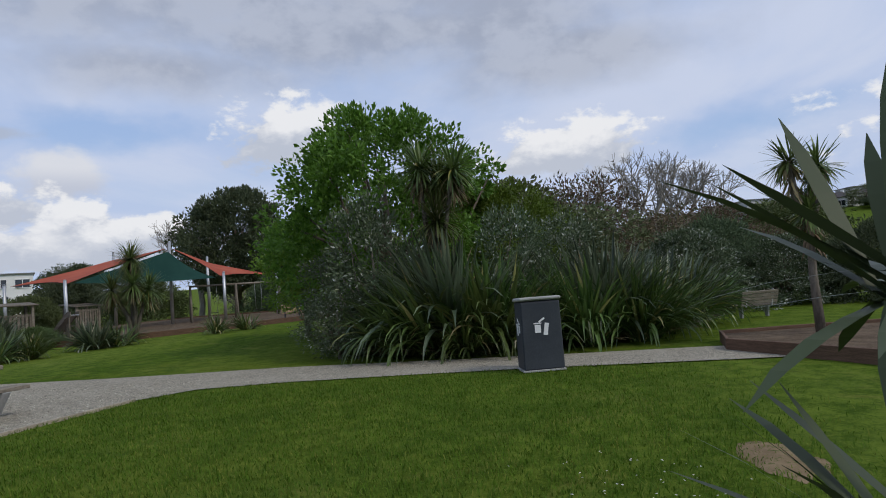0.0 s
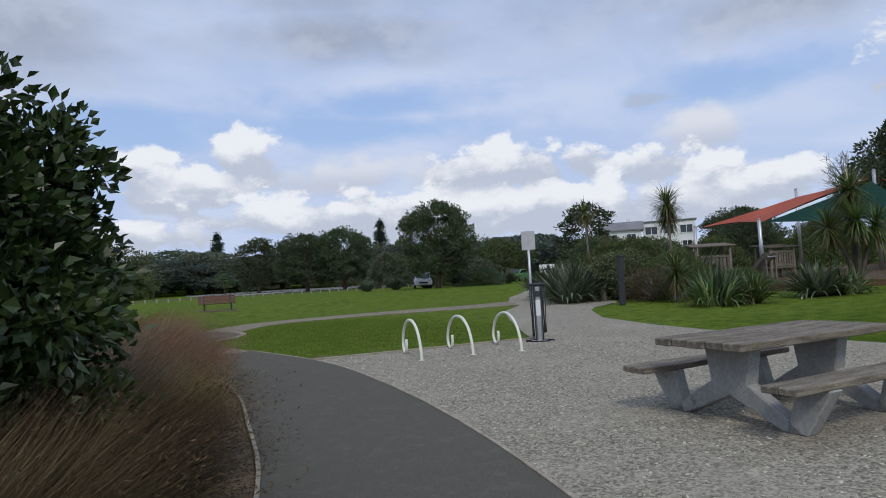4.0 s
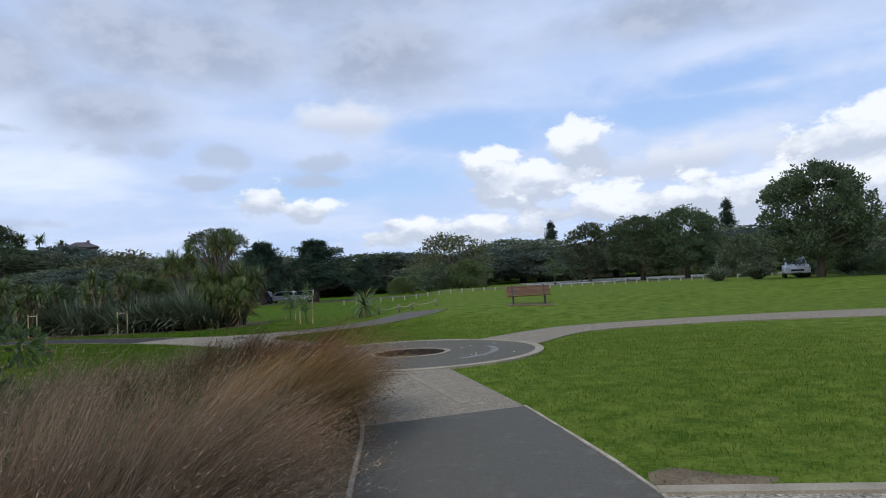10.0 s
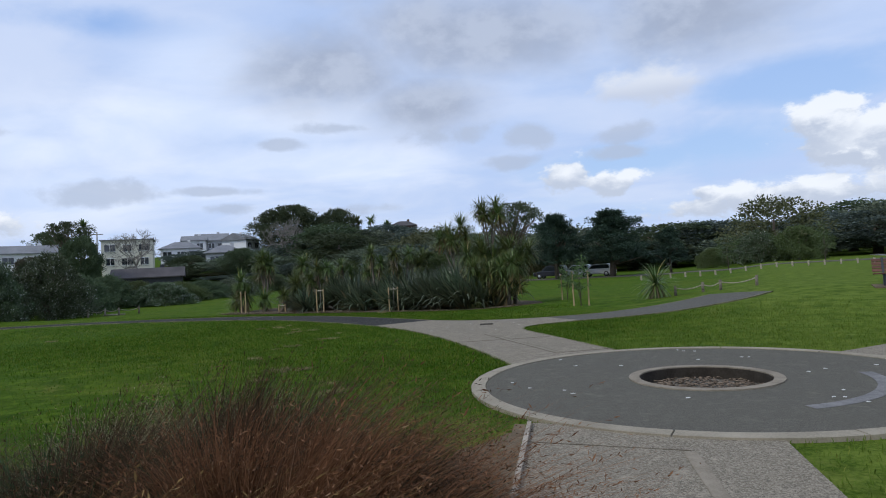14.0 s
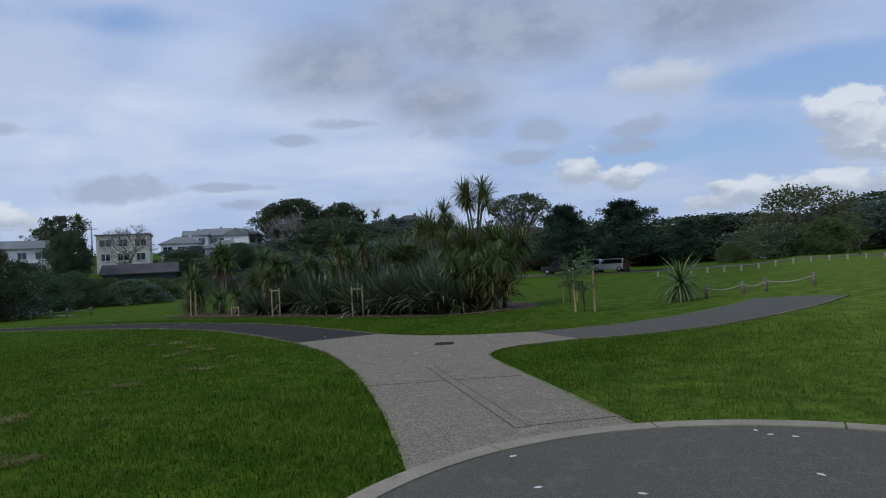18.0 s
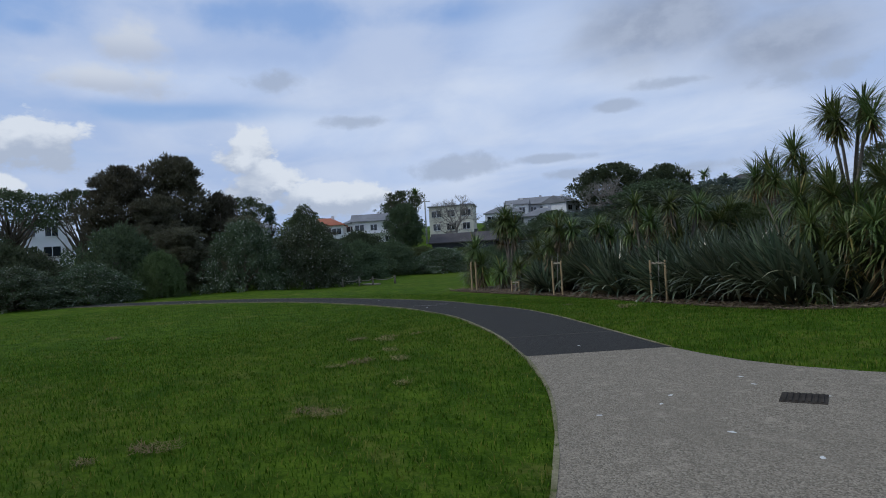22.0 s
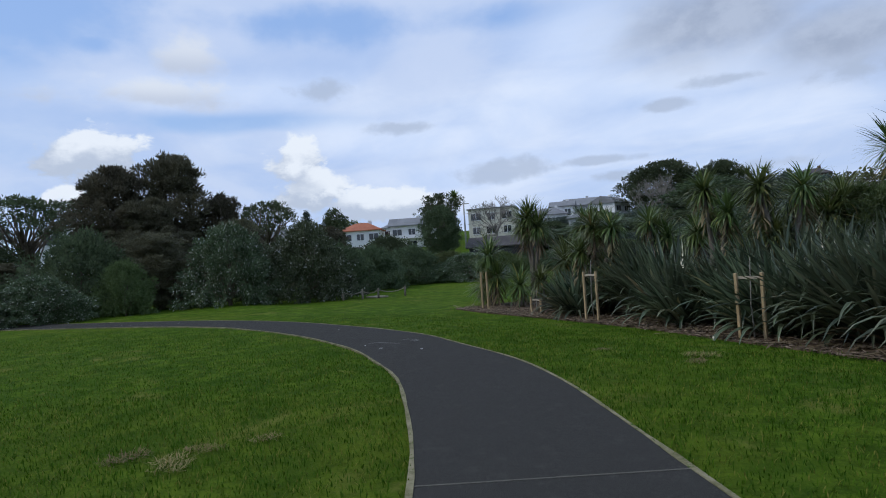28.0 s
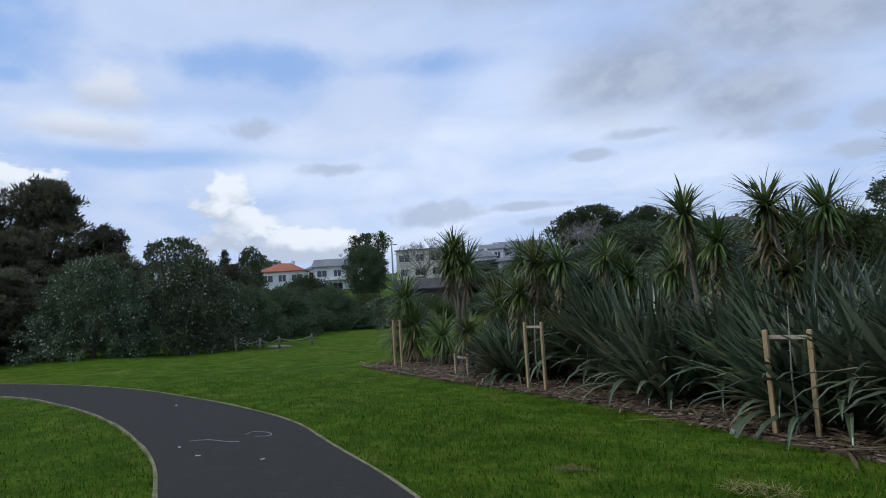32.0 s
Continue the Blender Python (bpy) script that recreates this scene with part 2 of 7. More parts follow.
def leafy(name, c1, c2, c3=None, rough=0.45, thin=0.25, spec=0.35, foot=None, rare=0.82, drift=None):
    """Leaves: colour differs leaf by leaf, light shines through a little."""
    m, t, bsdf = base_mat(name)
    r = t.nodes.new("ShaderNodeNewGeometry").outputs["Random Per Island"]
    col = mix_rgb(t, r, c1, c2)
    if c3:
        col = mix_rgb(t, ramp(t, r, rare, rare + 0.06), col, c3)
    # foot: green of the blade bases, darkened for the shade inside a clump
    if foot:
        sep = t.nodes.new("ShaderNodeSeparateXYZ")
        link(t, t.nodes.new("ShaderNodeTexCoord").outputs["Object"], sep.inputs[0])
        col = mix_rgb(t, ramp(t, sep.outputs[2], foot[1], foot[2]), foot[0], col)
    if drift:
        co = t.nodes.new("ShaderNodeTexCoord").outputs["Object"]
        clumps, tufts = noise_tex(t, co, 0.9, 5, 0.7, 0.6), noise_tex(t, co, 3.5, 4, 0.7)
        col = mix_rgb(t, math_node(t, "MULTIPLY", ramp(t, clumps, 0.46, 0.62), 0.5), col, (0.026, 0.066, 0.003))
        col = mix_rgb(t, math_node(t, "MULTIPLY", ramp(t, tufts, 0.53, 0.68), 0.6), col, (0.145, 0.165, 0.026))
        col = mix_rgb(t, math_node(t, "MULTIPLY", pale_east(t, co), 0.47), col, drift)
    info = t.nodes.new("ShaderNodeObjectInfo").outputs["Random"]
    hs = t.nodes.new("ShaderNodeHueSaturation")
    link(t, col, hs.inputs["Color"])
    link(t, ramp(t, info, 0, 1, 0.48, 0.52), hs.inputs["Hue"])
    link(t, ramp(t, info, 0, 1, 0.8, 1.2), hs.inputs["Value"])
    link(t, hs.outputs[0], bsdf.inputs["Base Color"])
    bsdf.inputs["Roughness"].default_value = rough
    bsdf.inputs["Specular IOR Level"].default_value = spec
    tr = t.nodes.new("ShaderNodeBsdfTranslucent")
    link(t, hs.outputs[0], tr.inputs[0])
    mx = t.nodes.new("ShaderNodeMixShader")
    mx.inputs[0].default_value = thin
    link(t, bsdf.outputs[0], mx.inputs[1])
    link(t, tr.outputs[0], mx.inputs[2])
    link(t, mx.outputs[0], t.nodes["Material Output"].inputs[0])
    return m


def lawn_mat():
    m, t, bsdf = base_mat("lawn")
    co = t.nodes.new("ShaderNodeTexCoord").outputs["Object"]
    big, mid, fine = noise_tex(t, co, 0.13, 3, 0.5), noise_tex(t, co, 2.2, 7, 0.75), noise_tex(t, co, 26, 5, 0.8)
    f = math_node(t, "ADD", math_node(t, "MULTIPLY", mid, 0.6), math_node(t, "MULTIPLY", fine, 0.4))
    col = mix_rgb(t, ramp(t, f, 0.38, 0.62), (0.023, 0.054, 0.003), (0.094, 0.152, 0.011))
    col = mix_rgb(t, math_node(t, "MULTIPLY", ramp(t, big, 0.45, 0.7), 0.5), col, (0.088, 0.112, 0.010))
    clumps = noise_tex(t, co, 0.9, 5, 0.7, 0.6)
    col = mix_rgb(t, math_node(t, "MULTIPLY", ramp(t, clumps, 0.46, 0.62), 0.45), col, (0.026, 0.068, 0.003))
    dry = noise_tex(t, co, 0.75, 6, 0.75, 0.5)
    col = mix_rgb(t, math_node(t, "MULTIPLY", ramp(t, dry, 0.54, 0.70), 0.6), col, (0.17, 0.165, 0.040))
    lush = mix_rgb(t, ramp(t, f, 0.40, 0.60), (0.062, 0.108, 0.010), (0.185, 0.230, 0.042))
    col = mix_rgb(t, math_node(t, "MULTIPLY", pale_east(t, co), 0.58), col, lush)
    link(t, col, bsdf.inputs["Base Color"])
    bsdf.inputs["Roughness"].default_value = 0.95
    bsdf.inputs["Specular IOR Level"].default_value = 0.04
    bump(t, bsdf, f, 0.9, 0.05)
    return m


def gravel_mat(name, lo, hi, scale, relief=0.8, stain=(0.3, 0.28, 0.25)):
    m, t, bsdf = base_mat(name)
    co = t.nodes.new("ShaderNodeTexCoord").outputs["Object"]
    v = t.nodes.new("ShaderNodeTexVoronoi")
    v.inputs["Scale"].default_value = scale
    link(t, co, v.inputs["Vector"])
    sep = t.nodes.new("ShaderNodeSeparateColor")
    link(t, v.outputs["Color"], sep.inputs[0])
    n = noise_tex(t, co, 0.7, 5, 0.65)
    n2 = noise_tex(t, co, 5.0, 4, 0.7)
    col = mix_rgb(t, sep.outputs[0], lo, hi)
    col = mix_rgb(t, math_node(t, "MULTIPLY", ramp(t, n, 0.45, 0.7), 0.45), col, stain)
    col = mix_rgb(t, math_node(t, "MULTIPLY", ramp(t, n2, 0.52, 0.72), 0.4), col, tuple(min(0.75, c * 1.3) for c in hi))
    link(t, col, bsdf.inputs["Base Color"])
    bsdf.inputs["Roughness"].default_value = 0.95
    bsdf.inputs["Specular IOR Level"].default_value = 0.15
    h = math_node(t, "MULTIPLY", v.outputs["Distance"], -1.0)
    bump(t, bsdf, h, relief, 0.012)
    return m


M = {}
M["lawn"] = lawn_mat()
M["tarmac"] = gravel_mat("tarmac", (0.078, 0.074, 0.062), (0.134, 0.126, 0.105), 150, 0.35, (0.097, 0.091, 0.076))
M["tarmac_new"] = gravel_mat("tarmac_new", (0.026, 0.0255, 0.023), (0.053, 0.051, 0.045), 150, 0.5, (0.037, 0.0355, 0.032))
M["ring_tarmac"] = gravel_mat("ring_tarmac", (0.080, 0.074, 0.058), (0.158, 0.147, 0.117), 140, 0.5, (0.108, 0.100, 0.080))
M["gravel"] = gravel_mat("gravel", (0.14, 0.128, 0.100), (0.43, 0.395, 0.315), 48, 1.0, (0.38, 0.348, 0.28))
M["aggregate"] = gravel_mat("aggregate", (0.128, 0.109, 0.080), (0.335, 0.292, 0.220), 85, 0.6, (0.196, 0.170, 0.127))
M["concrete"] = surface("concrete", (0.245, 0.214, 0.158), (0.355, 0.314, 0.238), 0.95, 1.6, 55, (0.17, 0.146, 0.106), 0.04, 0.5, spec=0.1)
M["concrete_grey"] = surface("concrete_grey", (0.26, 0.265, 0.26), (0.40, 0.40, 0.39), 0.85, 1.4, 30, (0.16, 0.15, 0.13), 0.05, 0.35)
M["soil"] = surface("soil", (0.105, 0.080, 0.052), (0.200, 0.155, 0.102), 0.95, 2.2, 40, (0.26, 0.205, 0.14), 0.02, 0.9, dist=0.03, spec=0.1)
M["bark_mulch"] = surface("bark_mulch", (0.065, 0.047, 0.031), (0.150, 0.110, 0.074), 0.95, 3, 30, (0.22, 0.165, 0.115), 0.03, 0.9, dist=0.03, spec=0.1)
M["pit_gravel"] = gravel_mat("pit_gravel", (0.055, 0.048, 0.038), (0.21, 0.19, 0.155), 38, 0.9, (0.12, 0.105, 0.082))
M["wood_grey"] = surface("wood_grey", (0.13, 0.112, 0.088), (0.31, 0.275, 0.222), 0.9, 2.5, 22, (0.055, 0.045, 0.036), 0.10, 0.8, stretch=(1, 9, 9), per=0.4, spec=0.15)
M["ring_worn"] = surface("ring_worn", (0.13, 0.127, 0.12), (0.22, 0.21, 0.2), 0.9, 6, 60, (0.09, 0.088, 0.085), 0.1, 0.3)
M["cast_strip"] = surface("cast_strip", (0.20, 0.170, 0.126), (0.29, 0.250, 0.190), 0.95, 4, 60, (0.15, 0.128, 0.094), 0.05, 0.3, spec=0.1)
M["wood_pale"] = surface("wood_pale", (0.30, 0.215, 0.115), (0.44, 0.33, 0.19), 0.8, 3, 30, (0.19, 0.13, 0.07), 0.02, 0.4, stretch=(9, 9, 1))
M["wood_red"] = surface("wood_red", (0.105, 0.045, 0.033), (0.17, 0.075, 0.056), 0.6, 3, 30, None, 0, 0.3, stretch=(1, 9, 9), per=0.3)
M["wood_brown"] = surface("wood_brown", (0.085, 0.05, 0.032), (0.15, 0.09, 0.06), 0.85, 3, 24, None, 0, 0.5, stretch=(1, 9, 9))
M["timber_edge"] = surface("timber_edge", (0.26, 0.22, 0.17), (0.42, 0.37, 0.29), 0.85, 3, 24, (0.12, 0.1, 0.08), 0.04, 0.5)
M["steel"] = surface("steel", (0.42, 0.44, 0.46), (0.54, 0.55, 0.57), 0.42, 2, 60, None, 0, 0.05, metal=0.8)
M["cream_paint"] = surface("cream_paint", (0.66, 0.68, 0.58), (0.78, 0.78, 0.70), 0.45, 2, 50, None, 0, 0.08)
M["dark_metal"] = surface("dark_metal", (0.032, 0.038, 0.048), (0.05, 0.057, 0.068), 0.5, 1.2, 60, None, 0, 0.08)
M["white_paint"] = surface("white_paint", (0.70, 0.71, 0.72), (0.80, 0.80, 0.80), 0.5, 0.4, 12, None, 0, 0.05)
M["cream_wall"] = surface("cream_wall", (0.60, 0.58, 0.48), (0.68, 0.66, 0.55), 0.8, 0.3, 8, None, 0, 0.05)
M["grey_wall"] = surface("grey_wall", (0.40, 0.41, 0.43), (0.50, 0.51, 0.53), 0.8, 0.3, 8, None, 0, 0.05)
M["brown_wall"] = surface("brown_wall", (0.075, 0.045, 0.035), (0.12, 0.07, 0.052), 0.8, 0.3, 8, None, 0, 0.1)
M["dark_wall"] = surface("dark_wall", (0.035, 0.036, 0.045), (0.06, 0.06, 0.07), 0.7, 0.3, 8, None, 0, 0.1)
M["roof_grey"] = surface("roof_grey", (0.15, 0.155, 0.165), (0.24, 0.245, 0.255), 0.7, 0.3, 8, None, 0, 0.2)
M["roof_red"] = surface("roof_red", (0.30, 0.10, 0.055), (0.42, 0.16, 0.09), 0.8, 0.3, 8, None, 0, 0.2)
M["roof_dark"] = surface("roof_dark", (0.05, 0.045, 0.045), (0.09, 0.08, 0.08), 0.8, 0.3, 8, None, 0, 0.2)
M["sail_red"] = surface("sail_red", (0.30, 0.066, 0.038), (0.38, 0.098, 0.056), 0.85, 0.5, 60, None, 0, 0.15, spec=0.15)
M["sail_green"] = surface("sail_green", (0.011, 0.040, 0.033), (0.018, 0.056, 0.046), 0.9, 0.5, 60, None, 0, 0.15, spec=0.1)
M["rubber"] = surface("rubber", (0.02, 0.02, 0.02), (0.035, 0.035, 0.035), 0.8, 5, 60, None, 0, 0.1)
M["car_white"] = surface("car_white", (0.72, 0.73, 0.75), (0.78, 0.78, 0.8), 0.25, 0.5, 5, None, 0, 0)
M["car_silver"] = surface("car_silver", (0.40, 0.42, 0.45), (0.45, 0.47, 0.5), 0.28, 0.5, 5, None, 0, 0, metal=0.4)
M["car_dark"] = surface("car_dark", (0.02, 0.022, 0.03), (0.03, 0.032, 0.04), 0.25, 0.5, 5, None, 0, 0)
M["car_green"] = surface("car_green", (0.07, 0.22, 0.07), (0.09, 0.26, 0.09), 0.25, 0.5, 5, None, 0, 0)
M["lamp_lens"] = surface("lamp_lens", (0.7, 0.7, 0.68), (0.8, 0.8, 0.78), 0.15, 5, 20, None, 0, 0)
M["tail_lens"] = surface("tail_lens", (0.35, 0.02, 0.02), (0.4, 0.03, 0.03), 0.2, 5, 20, None, 0, 0)
# water: the mirrored sky is put into a pale grey base colour
M["water"] = surface("water", (0.55, 0.57, 0.58), (0.62, 0.63, 0.63), 0.12, 0.1, 2, None, 0, 0.05)
M["bark"] = surface("bark", (0.085, 0.068, 0.052), (0.17, 0.14, 0.11), 0.95, 3, 22, (0.26, 0.25, 0.22), 0.0, 0.9, stretch=(1, 1, 0.25), dist=0.03)
M["bark_grey"] = surface("bark_grey", (0.10, 0.086, 0.070), (0.20, 0.175, 0.145), 0.95, 3, 22, (0.28, 0.25, 0.21), 0.0, 0.9, stretch=(1, 1, 0.3), dist=0.03)
M["twig"] = surface("twig", (0.17, 0.155, 0.135), (0.27, 0.25, 0.22), 0.9, 2, 20, None, 0, 0.2)
M["stick"] = surface("stick", (0.16, 0.12, 0.09), (0.28, 0.22, 0.17), 0.9, 4, 30, None, 0, 0.4)
M["rope"] = surface("rope", (0.24, 0.215, 0.165), (0.34, 0.30, 0.24), 0.95, 6, 80, None, 0, 0.5)
M["joint"] = surface("joint", (0.100, 0.084, 0.061), (0.155, 0.131, 0.097), 0.95, 4, 60, None, 0, 0.2, spec=0.1)
M["chalk"] = surface("chalk", (0.20, 0.20, 0.19), (0.34, 0.34, 0.33), 0.95, 20, 90, (0.07, 0.07, 0.065), 0.12, 0.1, spec=0.1)
M["pit_wall"] = surface("pit_wall", (0.030, 0.026, 0.021), (0.055, 0.047, 0.038), 0.95, 4, 40, None, 0, 0.4, spec=0.1)
# far leaves: lighter and bluer, the haze of distance put into their colour
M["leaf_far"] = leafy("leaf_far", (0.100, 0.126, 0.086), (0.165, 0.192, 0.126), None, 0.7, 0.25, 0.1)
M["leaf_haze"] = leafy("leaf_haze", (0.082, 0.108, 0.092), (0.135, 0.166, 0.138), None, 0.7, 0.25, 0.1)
M["chip"] = leafy("chip", (0.12, 0.108, 0.088), (0.50, 0.465, 0.395), None, 0.9, 0.0, 0.15)
M["bark_chip"] = leafy("bark_chip", (0.06, 0.045, 0.03), (0.26, 0.205, 0.145), None, 0.9, 0.0, 0.15)
M["bare_earth"] = surface("bare_earth", (0.150, 0.108, 0.062), (0.240, 0.178, 0.105), 0.95, 4, 50, (0.06, 0.085, 0.015), 0.12, 0.6, spec=0.1)
M["dropping"] = surface("dropping", (0.55, 0.55, 0.52), (0.68, 0.68, 0.65), 0.9, 20, 80, None, 0, 0.2)

# leaves
M["leaf_bush"] = leafy("leaf_bush", (0.020, 0.040, 0.012), (0.050, 0.084, 0.024), None, 0.34, 0.15, 0.4)
M["leaf_shrub"] = leafy("leaf_shrub", (0.058, 0.098, 0.034), (0.130, 0.185, 0.068), None, 0.45, 0.3, 0.3)
M["leaf_bright"] = leafy("leaf_bright", (0.070, 0.135, 0.016), (0.150, 0.255, 0.032), None, 0.5, 0.35)
M["leaf_lime"] = leafy("leaf_lime", (0.115, 0.215, 0.024), (0.200, 0.330, 0.050), None, 0.5, 0.4, 0.25)
M["leaf_grey"] = leafy("leaf_grey", (0.052, 0.080, 0.038), (0.130, 0.165, 0.086), (0.46, 0.48, 0.42), 0.42, 0.2, 0.35, rare=0.90)
M["leaf_dark"] = leafy("leaf_dark", (0.058, 0.082, 0.044), (0.112, 0.144, 0.072), None, 0.6, 0.3, 0.2)
M["leaf_mid"] = leafy("leaf_mid", (0.076, 0.108, 0.040), (0.132, 0.170, 0.066), None, 0.6, 0.22, 0.2)
M["leaf_olive"] = leafy("leaf_olive", (0.094, 0.108, 0.050), (0.152, 0.164, 0.080), None, 0.6, 0.22, 0.2)
M["leaf_brown"] = leafy("leaf_brown", (0.125, 0.092, 0.060), (0.200, 0.155, 0.102), (0.09, 0.105, 0.045), 0.7, 0.3, 0.15, rare=0.7)
M["leaf_feather"] = leafy("leaf_feather", (0.086, 0.084, 0.056), (0.150, 0.142, 0.092), None, 0.6, 0.3, 0.2)
M["dry_edge"] = surface("dry_edge", (0.12, 0.115, 0.055), (0.26, 0.235, 0.15), 0.95, 3, 40, (0.05, 0.085, 0.012), 0.10, 0.5, spec=0.1)
M["leaf_pine"] = leafy("leaf_pine", (0.028, 0.050, 0.036), (0.052, 0.084, 0.054), None, 0.6, 0.1, 0.2)
M["flax"] = leafy("flax", (0.026, 0.044, 0.022), (0.172, 0.208, 0.126), (0.32, 0.27, 0.14), 0.30, 0.2, 0.5, rare=0.945)
M["flax_green"] = leafy("flax_green", (0.034, 0.066, 0.016), (0.140, 0.205, 0.052), (0.32, 0.28, 0.11), 0.32, 0.22, 0.45, rare=0.91)
M["cordyline"] = leafy("cordyline", (0.050, 0.080, 0.022), (0.165, 0.208, 0.062), (0.30, 0.25, 0.08), 0.40, 0.25, 0.4, rare=0.93)
M["leaf_broad"] = leafy("leaf_broad", (0.022, 0.038, 0.016), (0.060, 0.086, 0.038), None, 0.5, 0.08, 0.25)
M["dead_leaf"] = leafy("dead_leaf", (0.13, 0.10, 0.055), (0.22, 0.175, 0.10), None, 0.8, 0.15)
M["old_leaf"] = leafy("old_leaf", (0.120, 0.105, 0.034), (0.270, 0.205, 0.070), (0.15, 0.10, 0.05), 0.7, 0.2)
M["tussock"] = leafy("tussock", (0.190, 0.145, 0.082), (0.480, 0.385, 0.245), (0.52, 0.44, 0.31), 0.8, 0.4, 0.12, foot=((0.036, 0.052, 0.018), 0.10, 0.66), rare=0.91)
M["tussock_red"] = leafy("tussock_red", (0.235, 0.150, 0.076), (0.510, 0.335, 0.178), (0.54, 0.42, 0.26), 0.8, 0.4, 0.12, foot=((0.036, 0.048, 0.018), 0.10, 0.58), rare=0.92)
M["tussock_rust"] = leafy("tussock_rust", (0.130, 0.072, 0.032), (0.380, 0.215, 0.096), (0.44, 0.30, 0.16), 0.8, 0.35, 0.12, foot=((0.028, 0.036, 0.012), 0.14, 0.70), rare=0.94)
M["tussock_green"] = leafy("tussock_green", (0.034, 0.056, 0.022), (0.088, 0.118, 0.050), (0.24, 0.20, 0.11), 0.7, 0.25, 0.2)
# darker copy of tussock: the shade on some clumps put into its colour
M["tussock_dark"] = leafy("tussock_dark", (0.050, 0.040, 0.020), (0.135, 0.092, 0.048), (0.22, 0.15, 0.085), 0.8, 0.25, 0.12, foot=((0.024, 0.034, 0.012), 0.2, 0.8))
M["grass"] = leafy("grass", (0.028, 0.068, 0.003), (0.094, 0.156, 0.010), (0.175, 0.172, 0.032), 0.7, 0.3, 0.06, drift=(0.172, 0.215, 0.038))
M["dry_grass"] = leafy("dry_grass", (0.15, 0.115, 0.045), (0.29, 0.215, 0.10), None, 0.8, 0.2)


def glass_mat():
    m, t, bsdf = base_mat("window_glass")
    bsdf.inputs["Base Color"].default_value = (0.02, 0.025, 0.03, 1)
    bsdf.inputs["Roughness"].default_value = 0.06
    bsdf.inputs["Specular IOR Level"].default_value = 0.8
    return m


M["glass"] = glass_mat()


# ---------------------------------------------------------------- mesh helpers
def mesh_np(name, verts, faces, mat, smooth=False):
    me = bpy.data.meshes.new(name)
    me.from_pydata(np.asarray(verts).tolist(), [], faces if isinstance(faces, list) else np.asarray(faces).tolist())
    for m in (mat if isinstance(mat, (list, tuple)) else [mat]):
        me.materials.append(M[m])
    if smooth:
        me.polygons.foreach_set("use_smooth", np.ones(len(me.polygons), bool))
    me.update()
    return me


def part(name, bm, material, parent, label=""):
    """Links a bmesh, or a mesh, as one object under a thing or a part."""
    me = bm
    if isinstance(bm, bmesh.types.BMesh):
        me = bpy.data.meshes.new(name)
        bm.normal_update()
        bm.to_mesh(me)
        bm.free()
    if material and not len(me.materials):
        me.materials.append(M[material])
    ob = new(name, me)
    ob.parent = parent
    return tagged(ob, label)


def empty(name, label, category, x=0, y=0, z=0, rz=0, group="", scale=1.0):
    ob = new(name)
    ob.matrix_basis = Matrix.LocRotScale((x, y, z), Euler((0, 0, radians(rz))), Vector((scale,) * 3))
    return tagged(ob, label, category, group)


def box(bm, cx, cy, cz, sx, sy, sz, turn=None, bevel=0.0):
    """A box of that size about that centre, turned by a matrix, with worn edges."""
    r = bmesh.ops.create_cube(bm, size=1.0)
    vs = r["verts"]
    bmesh.ops.scale(bm, vec=(sx, sy, sz), verts=vs)
    if bevel:
        es = list({e for v in vs for e in v.link_edges})
        bv = bmesh.ops.bevel(bm, geom=es, offset=bevel, segments=1, affect="EDGES", profile=0.5)
        vs = list({v for f in bv["faces"] for v in f.verts} | {v for v in vs if v.is_valid})
    m = Matrix.Translation((cx, cy, cz)) @ (turn if turn is not None else Matrix())
    bmesh.ops.transform(bm, matrix=m, verts=vs)
    return vs


def new_box(cx, cy, cz, sx, sy, sz, turn=None, bevel=0.0):
    bm = bmesh.new()
    box(bm, cx, cy, cz, sx, sy, sz, turn, bevel)
    return bm


def tube(points, radii, seg=8, cap=True):
    """Verts and faces of a round bar along points."""
    pts = [Vector(p) for p in points]
    V, F = [], []
    prev = None
    for i, p in enumerate(pts):
        d = (pts[min(i + 1, len(pts) - 1)] - pts[max(i - 1, 0)]).normalized()
        if prev is None:
            a = d.orthogonal().normalized()
        else:
            a = (prev - d * prev.dot(d)).normalized()
        prev = a
        b = d.cross(a)
        r = radii[i] if isinstance(radii, (list, tuple)) else radii
        for k in range(seg):
            w = 2 * math.pi * k / seg
            V.append(p + (a * math.cos(w) + b * math.sin(w)) * r)
    for i in range(len(pts) - 1):
        for k in range(seg):
            k2 = (k + 1) % seg
            F.append((i * seg + k, i * seg + k2, (i + 1) * seg + k2, (i + 1) * seg + k))
    if cap:
        F.append(tuple(range(seg))[::-1])
        F.append(tuple((len(pts) - 1) * seg + k for k in range(seg)))
    return [tuple(v) for v in V], F


def join(parts_):
    V, F = [], []
    for v, f in parts_:
        o = len(V)
        V += list(v)
        F += [tuple(i + o for i in q) for q in f]
    return V, F


def tube_mesh(name, points, radii, mat, seg=8):
    v, f = tube(points, radii, seg)
    return mesh_np(name, v, f, mat, smooth=True)


# ---------------------------------------------------------------- ground
def smooth01(v, a, b):
    u = np.clip((np.asarray(v, float) - a) / (b - a), 0, 1)
    return u * u * (3 - 2 * u)


